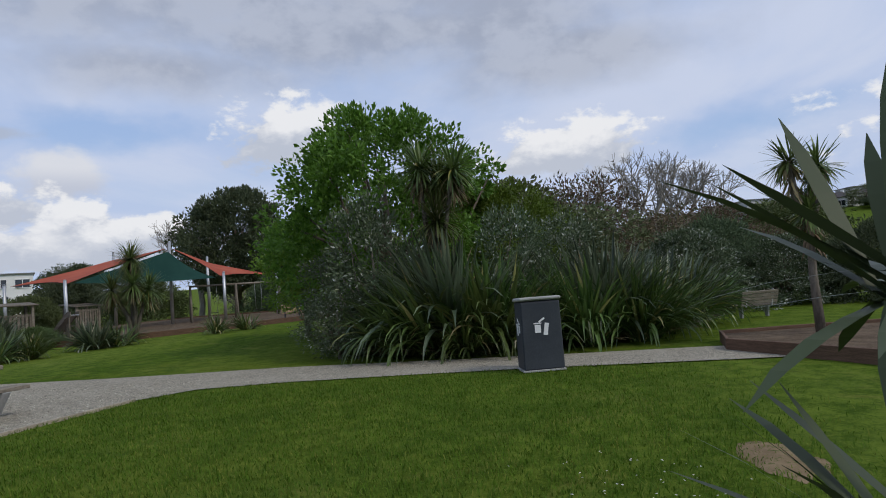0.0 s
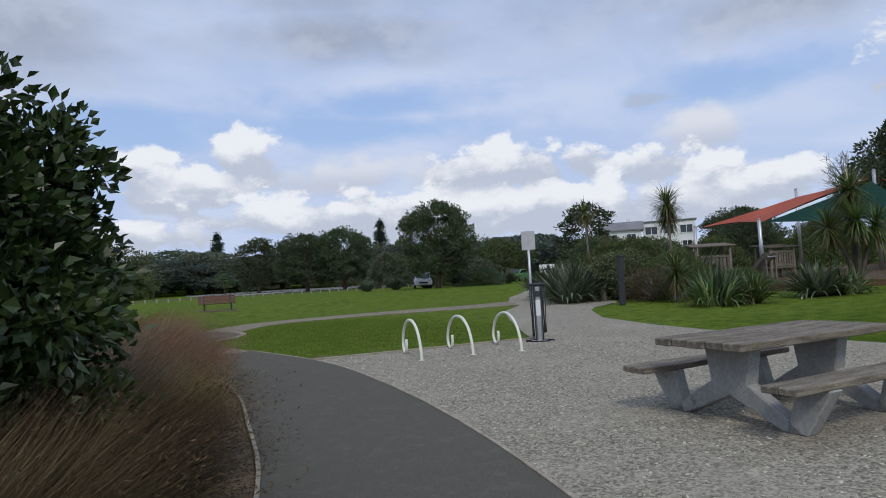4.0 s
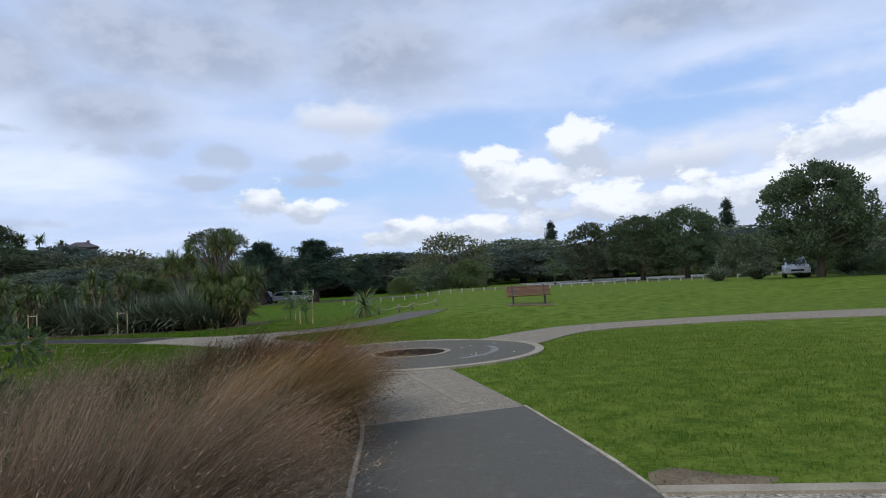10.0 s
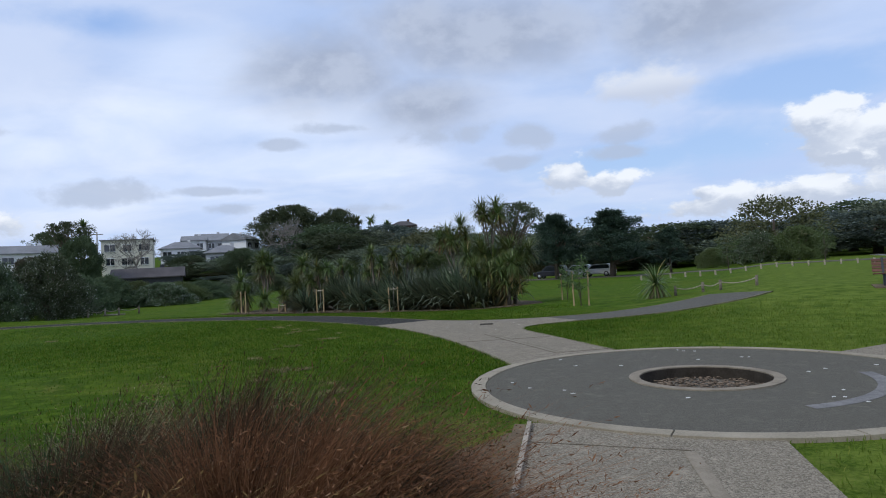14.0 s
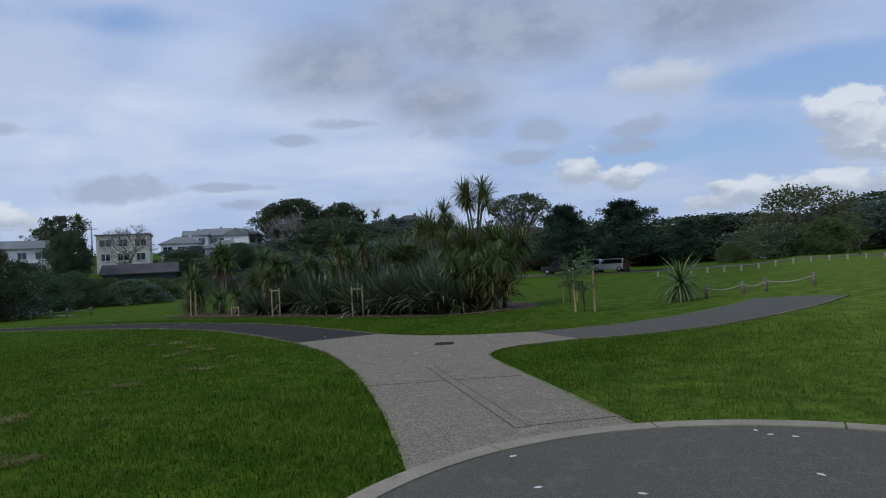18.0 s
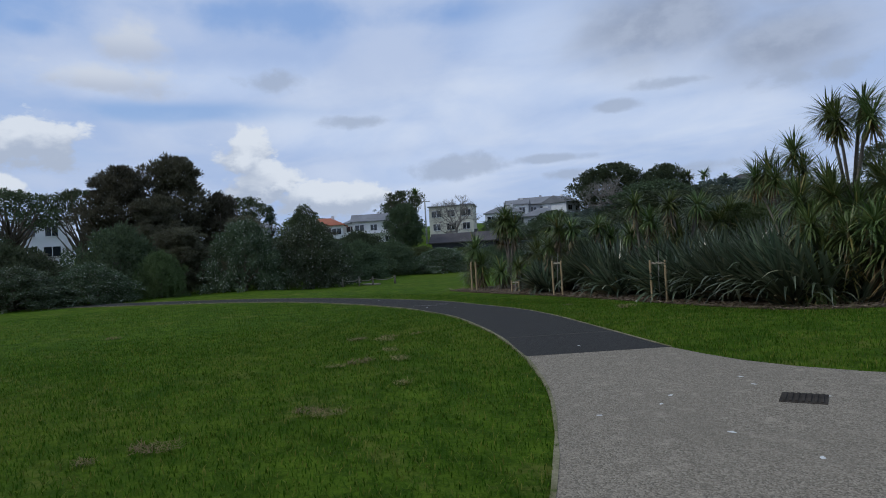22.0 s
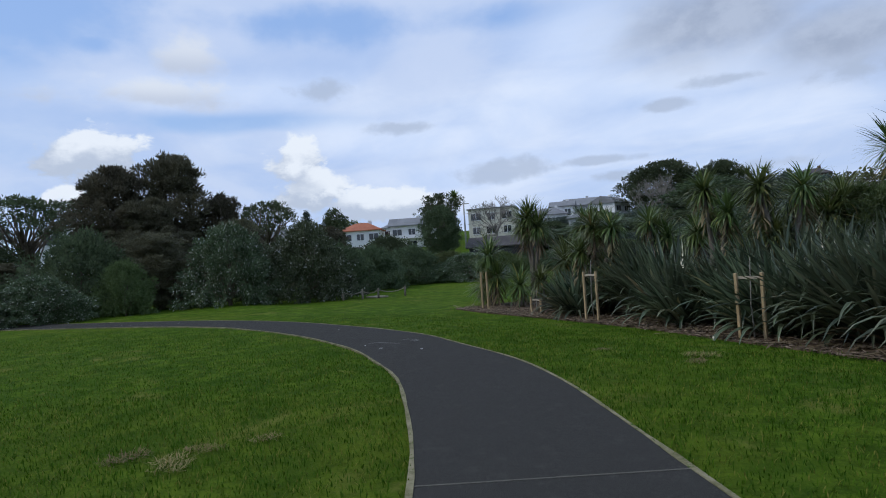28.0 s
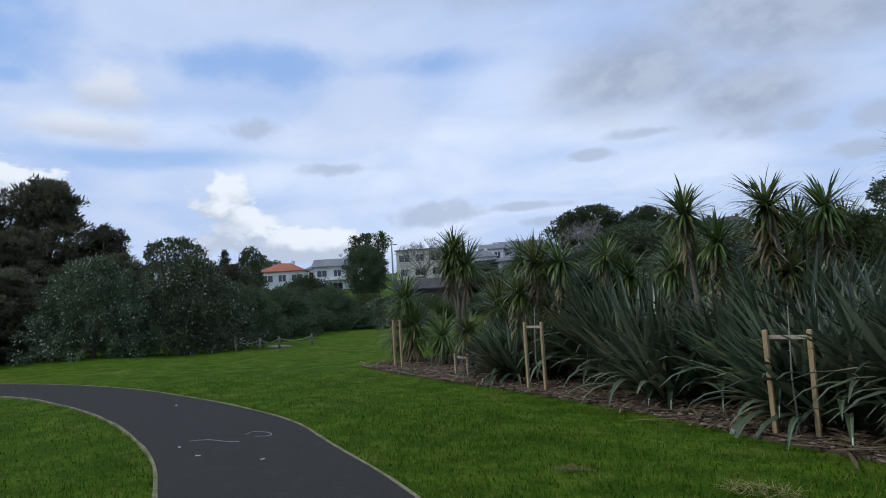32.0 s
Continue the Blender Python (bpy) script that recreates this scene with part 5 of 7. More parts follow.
def limb(x, y, z, fork=0.45):
    """A stem that leaves the common foot at a fork and leans out to its tuft."""
    return [(0.06 * x, 0.06 * y, 0), (0.14 * x, 0.14 * y, z * fork), (0.62 * x, 0.6 * y, z * (fork + 0.3)), (x, y, z)]


# the grove at the bed's end: a tall forked tree, a second behind, low heavy heads with yellowed skirts in front
for i, (x, y, st, lf, n, lp) in enumerate((
        (-10.4, 37.4, [limb(-0.42, 0.0, 4.45), limb(0.26, 0.2, 4.55, 0.6), limb(0.58, -0.2, 4.15, 0.6), limb(-0.05, -0.4, 4.2, 0.5)], 0.66, 62, 1.0),
        (-13.35, 39.8, [limb(-0.55, 0.2, 3.6), limb(0.25, 0.2, 4.0), limb(0.55, 0.1, 3.45), limb(-0.05, -0.3, 3.25), limb(-1.0, 0.3, 3.35)], 0.80, 74, 1.0),
        (-10.5, 36.7, [limb(-0.75, -0.1, 2.4), limb(0.05, -0.1, 2.4), limb(0.5, -0.1, 2.1), limb(-0.3, 0.4, 2.75)], 0.84, 90, 1.7),
        (-9.1, 36.7, [limb(-0.05, -0.1, 2.45), limb(0.35, 0.0, 2.15), limb(-0.5, 0.3, 2.55), limb(0.6, 0.4, 2.3)], 0.84, 90, 1.7),
        (-10.2, 35.5, [limb(-0.2, -0.1, 1.75), limb(0.05, -0.1, 1.15), limb(0.5, 0.0, 1.5), limb(-0.45, -0.1, 0.55), limb(0.0, -0.2, 0.42)], 0.74, 85, 1.6),
        (-8.9, 35.5, [limb(-0.25, -0.1, 1.65), limb(0.2, 0.0, 1.8), limb(0.45, 0.1, 1.65), limb(-0.05, -0.1, 1.1)], 0.74, 85, 1.6))):
    cordyline(x, y, st, 170 + i, "branching cabbage tree with yellowed hanging skirts" if lp > 1 else "tall forked cabbage tree above the flax", leaf=lf, n=n, full=2.6, width=0.034, low=-0.75, trunk=0.05, limp=lp, old="old_leaf", hang=0.9 if lp > 1 else 0.3)
for i, (x, y, st, lf, n) in enumerate((
        (-17.1, 37.7, [stem(0, 0, 3.42), stem(0.5, 0.1, 2.75), stem(-0.4, 0.2, 2.3)], 0.62, 70),
        (-15.5, 37.7, [stem(-0.1, -0.2, 3.3), stem(0.4, 0.45, 3.2), stem(-0.3, 0.2, 2.5), stem(0.1, -0.1, 2.1)], 0.62, 70),
        (-19.6, 38.6, [stem(0, 0, 2.8), stem(0.3, 0.3, 2.3)], 0.62, 70),
        (-19.9, 36.9, [stem(0, 0, 2.75), stem(0.55, 0.1, 2.7), stem(-0.3, -0.2, 2.0), stem(0.2, 0.2, 1.6)], 0.62, 70),
        (-18.7, 40.0, [stem(0, 0, 2.7), stem(0.35, 0.2, 2.2)], 0.7, 110),
        (-16.9, 41.0, [stem(0, 0, 3.1), stem(0.5, 0.2, 2.6), stem(-0.4, 0, 2.2)], 0.7, 110),
        (-16.4, 41.8, [stem(0, 0, 3.0)], 0.7, 100),
        (-21.1, 40.6, [stem(0, 0, 2.6)], 0.7, 100),
        (-22.9, 39.4, [stem(0, 0, 3.0), stem(-0.3, 0.3, 2.6)], 0.7, 110),
        (-23.6, 40.6, [stem(0, 0, 3.1)], 0.7, 100),
        (-22.1, 37.8, [stem(0, 0, 1.7), stem(0.3, 0.2, 1.3)], 0.75, 110),
        (-25.7, 39.2, [stem(0, 0, 3.65), stem(-0.3, 0, 3.3), stem(0.3, 0.2, 3.2)], 0.7, 100),
        (-25.9, 37.6, [stem(0, 0, 2.1), stem(0.4, 0, 1.2), stem(-0.4, 0.1, 0.9)], 0.75, 100),
        (-24.2, 37.6, [stem(0, 0, 0.9)], 0.7, 90),
        (-22.2, 36.9, [stem(0, 0, 1.1)], 0.6, 70))):
    cordyline(x, y, st, 70 + i, "cabbage tree with tufts of sword leaves in a planted bed", leaf=lf * 1.2 if lf > 0.69 else lf, n=n, full=2.9, width=0.040, low=-0.7, limp=1.35, hang=0.8)
plant("shrub", -16.3, 42.6, 2.6, 3.4, "yellow-green shrub behind the planted bed", "shrub", "shrub", 1.1)
cordyline(-3.1, 36.0, [[(0, 0, 0), (0, 0, 0.3), (0, 0, 0.6)]], 95, "small young cabbage tree on the lawn", leaf=0.95, n=110, trunk=0.05)

# --- by the drive and the playground
cordyline(24.9, 11.5, [stem(0, 0, 4.0), stem(0.6, 0.5, 3.8), stem(-0.5, -0.4, 3.3), stem(-0.8, 0.5, 3.0), stem(0.4, -0.6, 3.0)], 45, "clump of cabbage trees beside the playground", leaf=1.1, n=100, trunk=0.12, full=2.4)
cordyline(22.1, 18.2, [stem(0, 0, 4.3), stem(0.4, 0.3, 3.8)], 46, "tall slim cabbage tree by the drive", leaf=1.05, n=90, full=2.3)
cordyline(25.1, 27.2, [stem(0, 0, 4.9)], 47, "tall slim cabbage tree by the drive", leaf=1.05, n=90, full=2.3)
cordyline(18.6, 14.9, [stem(0, 0, 1.5), stem(0.3, 0.1, 1.2)], 48, "low cabbage tree by the drive", leaf=0.9, n=100)
for i, (x, y, k, s) in enumerate(((16.9, 11.9, 4, 1.1), (17.8, 12.4, 2, 0.9), (18.6, 11.8, 4, 1.1), (21.7, 11.2, 2, 0.9), (22.4, 10.6, 4, 1.1), (17.4, 20.0, 2, 1.2), (19.0, 20.8, 1, 1.0), (19.6, 22.6, 1, 1.0), (20.6, 19.6, 1, 1.0), (20.2, 24.6, 1, 1.0), (21.6, 26.4, 1, 0.9), (22.4, 22.0, 1, 1.1), (23.0, 24.0, 1, 1.1), (24.5, 19.0, 1, 1.0), (26.5, 8.2, 4, 1.0), (28.0, 7.2, 4, 0.9))):
    flax(x, y, k, s, "low flax clump beside the drive", i + 11, group="flax by the drive")
for i, (x, y, top, w, key) in enumerate(((21.5, 21.5, 2.6, 4, "hedge"), (24.0, 22.5, 2.8, 4.5, "hedge"), (27.0, 25.0, 3.0, 5, "hedge_dark"), (24.2, 16.2, 1.1, 2.4, "hedge"), (21.2, 17.0, 2.0, 3.0, "hedge"), (20.4, 19.4, 2.2, 3.0, "olive"), (30, 27, 2.9, 4.4, "olive"), (34, 29, 2.9, 4.4, "hedge_dark"), (40, 30, 3.2, 5, "hedge"), (19.3, 16.8, 1.4, 2.2, "thicket"))):
    plant(key, x, y, top, w, "green shrub beside the drive", "shrub", "shrub", None, "shrubs by the drive")

# --- far to the north: trees round the car park and the lake
for i, (key, x, y, top, w, lab) in enumerate((
        ("round_dark", 29.2, 54.0, 9.1, 7.4, "big round dark evergreen tree on the lawn"), ("round_dark", 32.3, 89.2, 9.6, 9.0, "dark evergreen tree by the water"), ("round_dark", 27.0, 91, 9.0, 9.0, "dark evergreen tree by the water"),
        ("tall_dark", 22.8, 104, 9.4, 6.5, "slender gum tree by the water"), ("olive", 1.4, 113.9, 9.4, 12.0, "large olive green tree across the car park"), ("pohut", 35.1, 79.4, 5.2, 6.0, "grey-green coastal tree by the road"),
        ("pohut", -0.7, 109.1, 4.6, 7.0, "grey-green rounded bush by the car park"), ("hedge", 4.0, 108, 4.8, 7.0, "rounded green bush by the car park"), ("pine", -16.6, 89.8, 7.9, 11.0, "dark spreading pine at the car park"), ("pine", -23.2, 88.5, 7.9, 8.5, "dark spreading pine at the car park"),
        ("pine", -10.5, 95, 5.5, 5.0, "dark spreading pine at the car park"), ("umbrella", -35.5, 106, 11.9, 11.0, "tall flat-topped tree with bare lower limbs"), ("norfolk", 38.4, 233.9, 21.5, 9.0, "tall tiered conifer on the hill"), ("norfolk", 78, 180, 20.5, 8.0, "tall tiered conifer on the hill"),
        ("pohut", 42, 74, 5.0, 7, "grey-green coastal tree by the road"), ("round_mid", 48, 70, 6.0, 8, "green tree by the road"), ("hedge", 37, 66, 3.2, 5, "bush by the road"), ("pohut", 38.0, 60.5, 3.4, 5, "green tree by the road"), ("hedge_dark", 33.5, 52.5, 2.2, 4, "dark bush by the road"),
        ("hedge_dark", 45, 48, 4.4, 7, "dark bush by the road"), ("olive", 52, 55, 5.2, 7, "olive tree by the road"), ("tall_dark", 60, 66, 10.5, 7, "tall dark tree by the road"), ("round_mid", 66, 60, 5.2, 8, "green tree by the road"), ("round_dark", 74, 52, 8.5, 9, "dark tree by the road"),
        ("hedge", -6.5, 106, 2.6, 4.0, "small bush by the car park"), ("sapling", 6.0, 92, 4.6, 2.0, "young staked tree by the car park"), ("sapling", -4.0, 96, 4.0, 2.0, "young staked tree by the car park"), ("sapling", 16, 96, 4.2, 3, "young tree by the water"))):
    plant(key, x, y, top, w, lab, group="park trees")
for i, (x, y, s) in enumerate(((33.2, 56.5, 0.9), (35.2, 55.5, 1.0), (30.0, 58.0, 0.8), (36.5, 57.5, 1.0), (27.0, 59.5, 0.7), (37.8, 54.5, 0.9), (24, 60, 0.7))):
    flax(x, y, 1, s, "flax clump on the far lawn", i + 20, group="far flax")
# wooded hill behind
R = rng_of(7)
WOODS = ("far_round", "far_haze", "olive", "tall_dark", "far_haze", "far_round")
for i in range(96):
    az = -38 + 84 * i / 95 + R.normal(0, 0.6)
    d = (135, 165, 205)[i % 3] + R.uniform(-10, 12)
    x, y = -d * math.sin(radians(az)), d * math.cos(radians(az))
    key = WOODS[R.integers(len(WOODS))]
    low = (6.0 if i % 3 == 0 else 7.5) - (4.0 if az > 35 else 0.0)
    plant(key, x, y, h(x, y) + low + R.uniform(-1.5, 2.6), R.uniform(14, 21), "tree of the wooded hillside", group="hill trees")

# --- to the west: bushes at the lawn's edge, tall trees behind
for i, (key, x, y, top, w) in enumerate((
        ("pohut", -40.4, 31.6, 3.9, 4.2), ("pohut", -40.6, 35.6, 3.9, 4.6), ("pohut", -38.0, 20.4, 1.9, 4.0), ("hedge_dark", -42.5, 25.2, 3.8, 5.0), ("feather", -43, 28.6, 3.9, 3.6), ("hedge", -39.6, 26.9, 2.3, 2.4), ("hedge_dark", -47.6, 42.0, 2.6, 5), ("hedge_dark", -50.5, 46.5, 2.6, 5.0),
        ("pohut", -48.5, 50.5, 1.9, 5.0), ("hedge", -52.5, 51.0, 2.1, 5), ("hedge_dark", -44.5, 38.6, 2.8, 4.4), ("pohut", -37.2, 17.0, 2.0, 4.0), ("hedge_dark", -40.8, 20.0, 3.0, 5.0), ("hedge_dark", -40, 15.5, 3.2, 5.0), ("hedge_dark", -37.6, 12.0, 2.8, 5.0), ("pohut", -38.6, 23.6, 1.9, 3.6),
        ("hedge", -53.5, 56.5, 1.9, 5.5), ("hedge_dark", -56, 62, 1.9, 6), ("pohut", -57, 67.5, 2.1, 6), ("hedge", -60, 73, 2.2, 6), ("hedge_dark", -62, 79, 2.4, 6), ("hedge", -56, 84, 3.4, 6), ("hedge_dark", -50, 90, 3.6, 6), ("hedge", -45, 95, 3.8, 6), ("hedge_dark", -39, 98, 4.0, 6), ("hedge", -67, 84, 2.6, 7), ("hedge_dark", -75, 76, 2.0, 7), ("hedge", -80, 66, 2.4, 8), ("hedge_dark", -76, 56, 4.6, 8), ("hedge", -72, 46, 4.4, 7), ("hedge_dark", -68, 38, 4.4, 7))):
    plant(key, x, y, top, w, "dense coastal bush at the edge of the lawn", "bush", "bush", None, "bushes along the lawn")
for key, x, y, top, w, lab in (("feather", -56.6, 27.2, 9.5, 5.8, "tall feathery dark brown-green tree"), ("feather", -56.8, 31.1, 10.5, 5.6, "tall feathery dark brown-green tree"), ("feather", -54.0, 29.2, 7.0, 4.6, "dark brown feathery tree before taller ones"), ("feather", -55.3, 34.1, 7.4, 3.4, "slim dark feathery tree"),
                               ("feather", -50, 21, 3.0, 5, "dark feathery bush tree"), ("feather", -46.5, 33.4, 4.8, 3.6, "brown-green bushy tree by the lawn"), ("feather", -50.0, 40.0, 4.4, 3.6, "brown-green bushy tree by the lawn"),
                               ("umbrella", -86.6, 19.6, 11.0, 10.5, "broad flat-topped dark tree"), ("umbrella", -88, 26.6, 11.3, 8.6, "broad flat-topped dark tree"), ("round_dark", -80, 14, 8, 10, "dark spreading evergreen tree"), ("umbrella", -89.6, 45.6, 10.6, 8.0, "flat-topped dark spreading tree"),
                               ("norfolk", -151.5, 69.6, 15.2, 5.0, "small tiered conifer on the skyline"), ("tall_dark", -98.8, 57.8, 10.2, 3.8, "dark tree among the houses"), ("umbrella", -125.7, 91.1, 15.9, 9.5, "flat-topped tree on the ridge"), ("round_dark", -96.5, 74.4, 10.2, 6.0, "round dark tree below the houses"),
                               ("round_dark", -118.4, 149.4, 22.2, 19.0, "large dark tree on the ridge"), ("round_dark", -107, 155.5, 20.6, 12.0, "large dark tree on the ridge"), ("round_mid", -112, 95, 4.6, 9, "green tree among the houses"), ("round_mid", -118, 112, 5.6, 8, "green tree among the houses"), ("round_dark", -104, 102, 7.6, 8, "olive tree among the houses"),
                               ("round_dark", -96, 92, 4.8, 8, "dark bush below the houses"), ("round_dark", -88, 100, 8.0, 7, "dark bush below the houses"), ("round_dark", -80, 104, 4.6, 9, "dark bush below the houses"), ("round_mid", -70, 108, 4.6, 9, "green bush below the houses"), ("round_dark", -60, 114, 6.4, 9, "dark bush below the houses"), ("round_dark", -100, 68, 4.6, 8, "dark bush below the houses"), ("round_mid", -104, 56, 4.8, 8, "green bush below the houses"), ("round_dark", -106, 44, 5.0, 9, "dark bush below the houses"), ("round_dark", -108, 34, 6.0, 9, "dark bush below the houses"),
                               ("round_dark", -98, 12, 6, 10, "dark bush below the houses"), ("olive", -70, 128, 6.6, 9, "olive tree on the slope"), ("round_mid", -82, 140, 7.6, 10, "green tree on the slope"), ("round_dark", -150, 104, 15.2, 8, "dark tree on the ridge"), ("umbrella", -160, 108, 17, 9, "flat-topped tree on the ridge"), ("round_mid", -168, 84, 14, 12, "green tree on the ridge"), ("round_mid", -170, 60, 14, 13, "green tree on the ridge"), ("round_dark", -165, 40, 11, 13, "green tree on the ridge"), ("round_dark", -160, 18, 9, 14, "green tree on the ridge")):
    plant(key, x, y, top, w, lab, group="western trees")
b = empty("bare_tree", "half bare tree with thin pale leaves", "tree", -106, 91.5, h(-106, 91.5), 40, "bare trees")
o = new("branchwork", PROTO["bare"])
o.parent = b
o.scale = (1.05, 1.05, 1.0)
b = empty("bare_tree", "bare pale tree before the dark trees", "tree", -102, 128, h(-102, 128), 70, "bare trees")
o = new("branchwork", PROTO["bare"])
o.parent = b
o.scale = (1.3, 1.3, 1.15)

# ---------------------------------------------------------------- built things
def rot_z(deg):
    return Matrix.Rotation(radians(deg), 4, "Z")


def rot_y(deg):
    return Matrix.Rotation(radians(deg), 4, "Y")


def rot_x(deg):
    return Matrix.Rotation(radians(deg), 4, "X")


def plank(lx, ly, lz, seed=0, bevel=0.008):
    """A worn board: bevelled, cut into lengths and slightly uneven."""
    bm = new_box(0, 0, 0, lx, ly, lz, None, bevel)
    es = [e for e in bm.edges if abs(e.verts[0].co.x - e.verts[1].co.x) > lx * 0.7]
    bmesh.ops.subdivide_edges(bm, edges=es, cuts=6, use_grid_fill=True)
    for v in bm.verts:
        v.co.z += 0.006 * noise.noise((v.co.x * 3 + seed, v.co.y * 5, seed))
        v.co.y += 0.005 * noise.noise((v.co.x * 4 + seed, 7.0, v.co.z * 9 + seed))
    return bm


def move(ob, x, y, z, rx=0, ry=0, rz=0):
    ob.matrix_basis = pose(x, y, z, rx, ry, rz)
    return ob


def prism(poly, depth, axis="y", bevel=0.012):
    """A slab with the given outline in x and z, depth thick along y."""
    bm = bmesh.new()
    a = [bm.verts.new((x, -depth / 2, z)) for x, z in poly]
    f = bm.faces.new(a)
    r = bmesh.ops.extrude_face_region(bm, geom=[f])
    bmesh.ops.translate(bm, vec=(0, depth, 0), verts=[v for v in r["geom"] if isinstance(v, bmesh.types.BMVert)])
    bmesh.ops.recalc_face_normals(bm, faces=bm.faces)
    if bevel:
        bmesh.ops.bevel(bm, geom=list(bm.edges), offset=bevel, segments=1, affect="EDGES", profile=0.5)
    return bm


# picnic table: board top and seats on two concrete frames
def picnic_table(x, y, rz):
    t = empty("picnic_table", "weathered picnic table of grey boards on concrete frames", "picnic table", x, y, 0.008, rz)
    for i in range(5):
        move(part("top_board", plank(2.2, 0.185, 0.07, i), "wood_grey", t), 0.02 * (i % 2), -0.39 + i * 0.195, 0.745)
    for s in (-1, 1):
        for k in range(2):
            move(part("seat_board", plank(2.2, 0.155, 0.06, 9 + k + s), "wood_grey", t, "grey seat board"), 0.0, s * (0.72 + 0.16 * k), 0.435)
    for ex in (-0.62, 0.66):
        # frame in the y-z plane: column, two sloping legs, two seat struts
        col = prism([(-0.26, 0.71), (0.26, 0.71), (0.19, 0.30), (0.12, 0.24), (-0.12, 0.24), (-0.19, 0.30)], 0.16)
        c = part("column", col, "concrete_grey", t, "concrete column")
        c.matrix_basis = pose(ex, 0, 0, 0, 0, 90)
        for s in (-1, 1):
            leg = prism([(0.06 * s, 0.40), (0.20 * s, 0.36), (0.74 * s, 0.0), (0.52 * s, 0.0), (0.0, 0.24)], 0.15)
            move(part("leg", leg, "concrete_grey", t), ex, 0, 0, 0, 0, 90)
            strut = prism([(0.54 * s, 0.0), (0.74 * s, 0.0), (0.98 * s, 0.405), (0.66 * s, 0.405), (0.60 * s, 0.16)], 0.15)
            move(part("seat_support", strut, "concrete_grey", t), ex, 0, 0, 0, 0, 90)
    return t


picnic_table(4.36, 1.29, -2.5)


# bicycle hoops
def bike_hoop(fx, fy, bx, by):
    t = empty("bike_hoop", "cream painted steel bicycle hoop with curled end", "bike rack", fx, fy, 0.0, math.degrees(math.atan2(by - fy, bx - fx)), "bicycle hoops")
    L = math.hypot(bx - fx, by - fy) / 1.15
    pts = [(0, -0.05), (0.02, 0.15), (0.08, 0.34), (0.20, 0.52), (0.40, 0.655), (0.64, 0.70), (0.88, 0.655), (1.08, 0.52), (1.20, 0.33), (1.22, 0.17), (1.16, 0.06), (1.06, 0.045), (0.99, 0.11), (0.97, 0.22), (0.985, 0.30)]
    line = curve_through(pts, 0.04)
    part("tube", tube_mesh("tube", [(p[0] * L, 0, p[1]) for p in line], 0.028, "cream_paint", 10), None, t)
    v, f = disc_ring(0.0, 0.06, -0.02, 0.012, 16)
    part("base_plate", mesh_np("base_plate", v, f, "cream_paint"), None, t)


for fx, fy, bx, by in ((3.73, 7.75, 3.98, 9.0), (4.78, 7.68, 4.97, 8.92), (5.66, 7.35, 6.02, 8.80)):
    bike_hoop(fx, fy, bx, by)


# bicycle repair stand with hanging tools, and the sign behind it
def repair_stand(x, y):
    t = empty("repair_stand", "steel bicycle repair stand with tools on cables", "repair stand", x, y, 0.0, -38)
    part("post", new_box(0, 0, 0.58, 0.11, 0.09, 1.18, None, 0.015), "steel", t)
    for dx in (-0.075, 0.075):
        part("side_plate", new_box(dx, 0, 0.60, 0.03, 0.11, 1.16, None, 0.01), "dark_metal", t, "dark perforated side plate")
    part("base_plate", new_box(0, 0, 0.012, 0.34, 0.28, 0.03, None, 0.006), "steel", t)
    part("hanger_arm", new_box(0, 0, 1.22, 0.36, 0.08, 0.06, None, 0.02), "dark_metal", t, "dark hanger arm")
    part("screen", new_box(0, -0.068, 1.02, 0.10, 0.012, 0.12, None, 0.003), "dark_metal", t, "small dark plate")
    part("notice", new_box(0, -0.054, 0.72, 0.10, 0.008, 0.34, None, 0.002), "white_paint", t, "pale notice plate")
    rng = rng_of(5)
    for i, dx in enumerate((-0.16, -0.14, -0.12, 0.11, 0.135, 0.16)):
        z1 = rng.uniform(0.18, 0.42)
        pts = [(dx, rng.normal(0, 0.03), 1.2), (dx + rng.normal(0, 0.015), rng.normal(0, 0.03), 0.8), (dx + rng.normal(0, 0.02), rng.normal(0, 0.04), z1)]
        c = part("cable", tube_mesh("cable", pts, 0.011, "dark_metal", 6), None, t, "braided dark cable")
        part("tool", tube_mesh("tool", [pts[-1], (pts[-1][0], pts[-1][1], z1 - 0.16)], [0.016, 0.022], "rubber", 6), None, c)
    v, f = join([tube([(0.3 * math.cos(a), 0.16 * math.sin(a) - 0.1, 0.025), (0.3 * math.cos(a + 0.5), 0.16 * math.sin(a + 0.5) - 0.1, 0.03)], 0.014, 6) for a in np.arange(0, 5.5, 0.5)])
    part("pump_hose", mesh_np("pump_hose", v, f, "rubber"), None, t, "coiled black hose")


repair_stand(6.95, 8.46)
s = empty("sign_post", "steel pole with white square sign panel", "sign", 7.15, 8.95, 0.0, -32)
part("pole", tube_mesh("pole", [(0, 0, -0.1), (0, 0, 2.42)], 0.03, "steel", 10), None, s)
part("panel", new_box(0, -0.035, 2.2, 0.30, 0.012, 0.42, None, 0.004), "grey_wall", s, "pale grey sign panel")
for z in (2.08, 2.3):
    part("bracket", new_box(0, -0.02, z, 0.07, 0.03, 0.03), "steel", s)

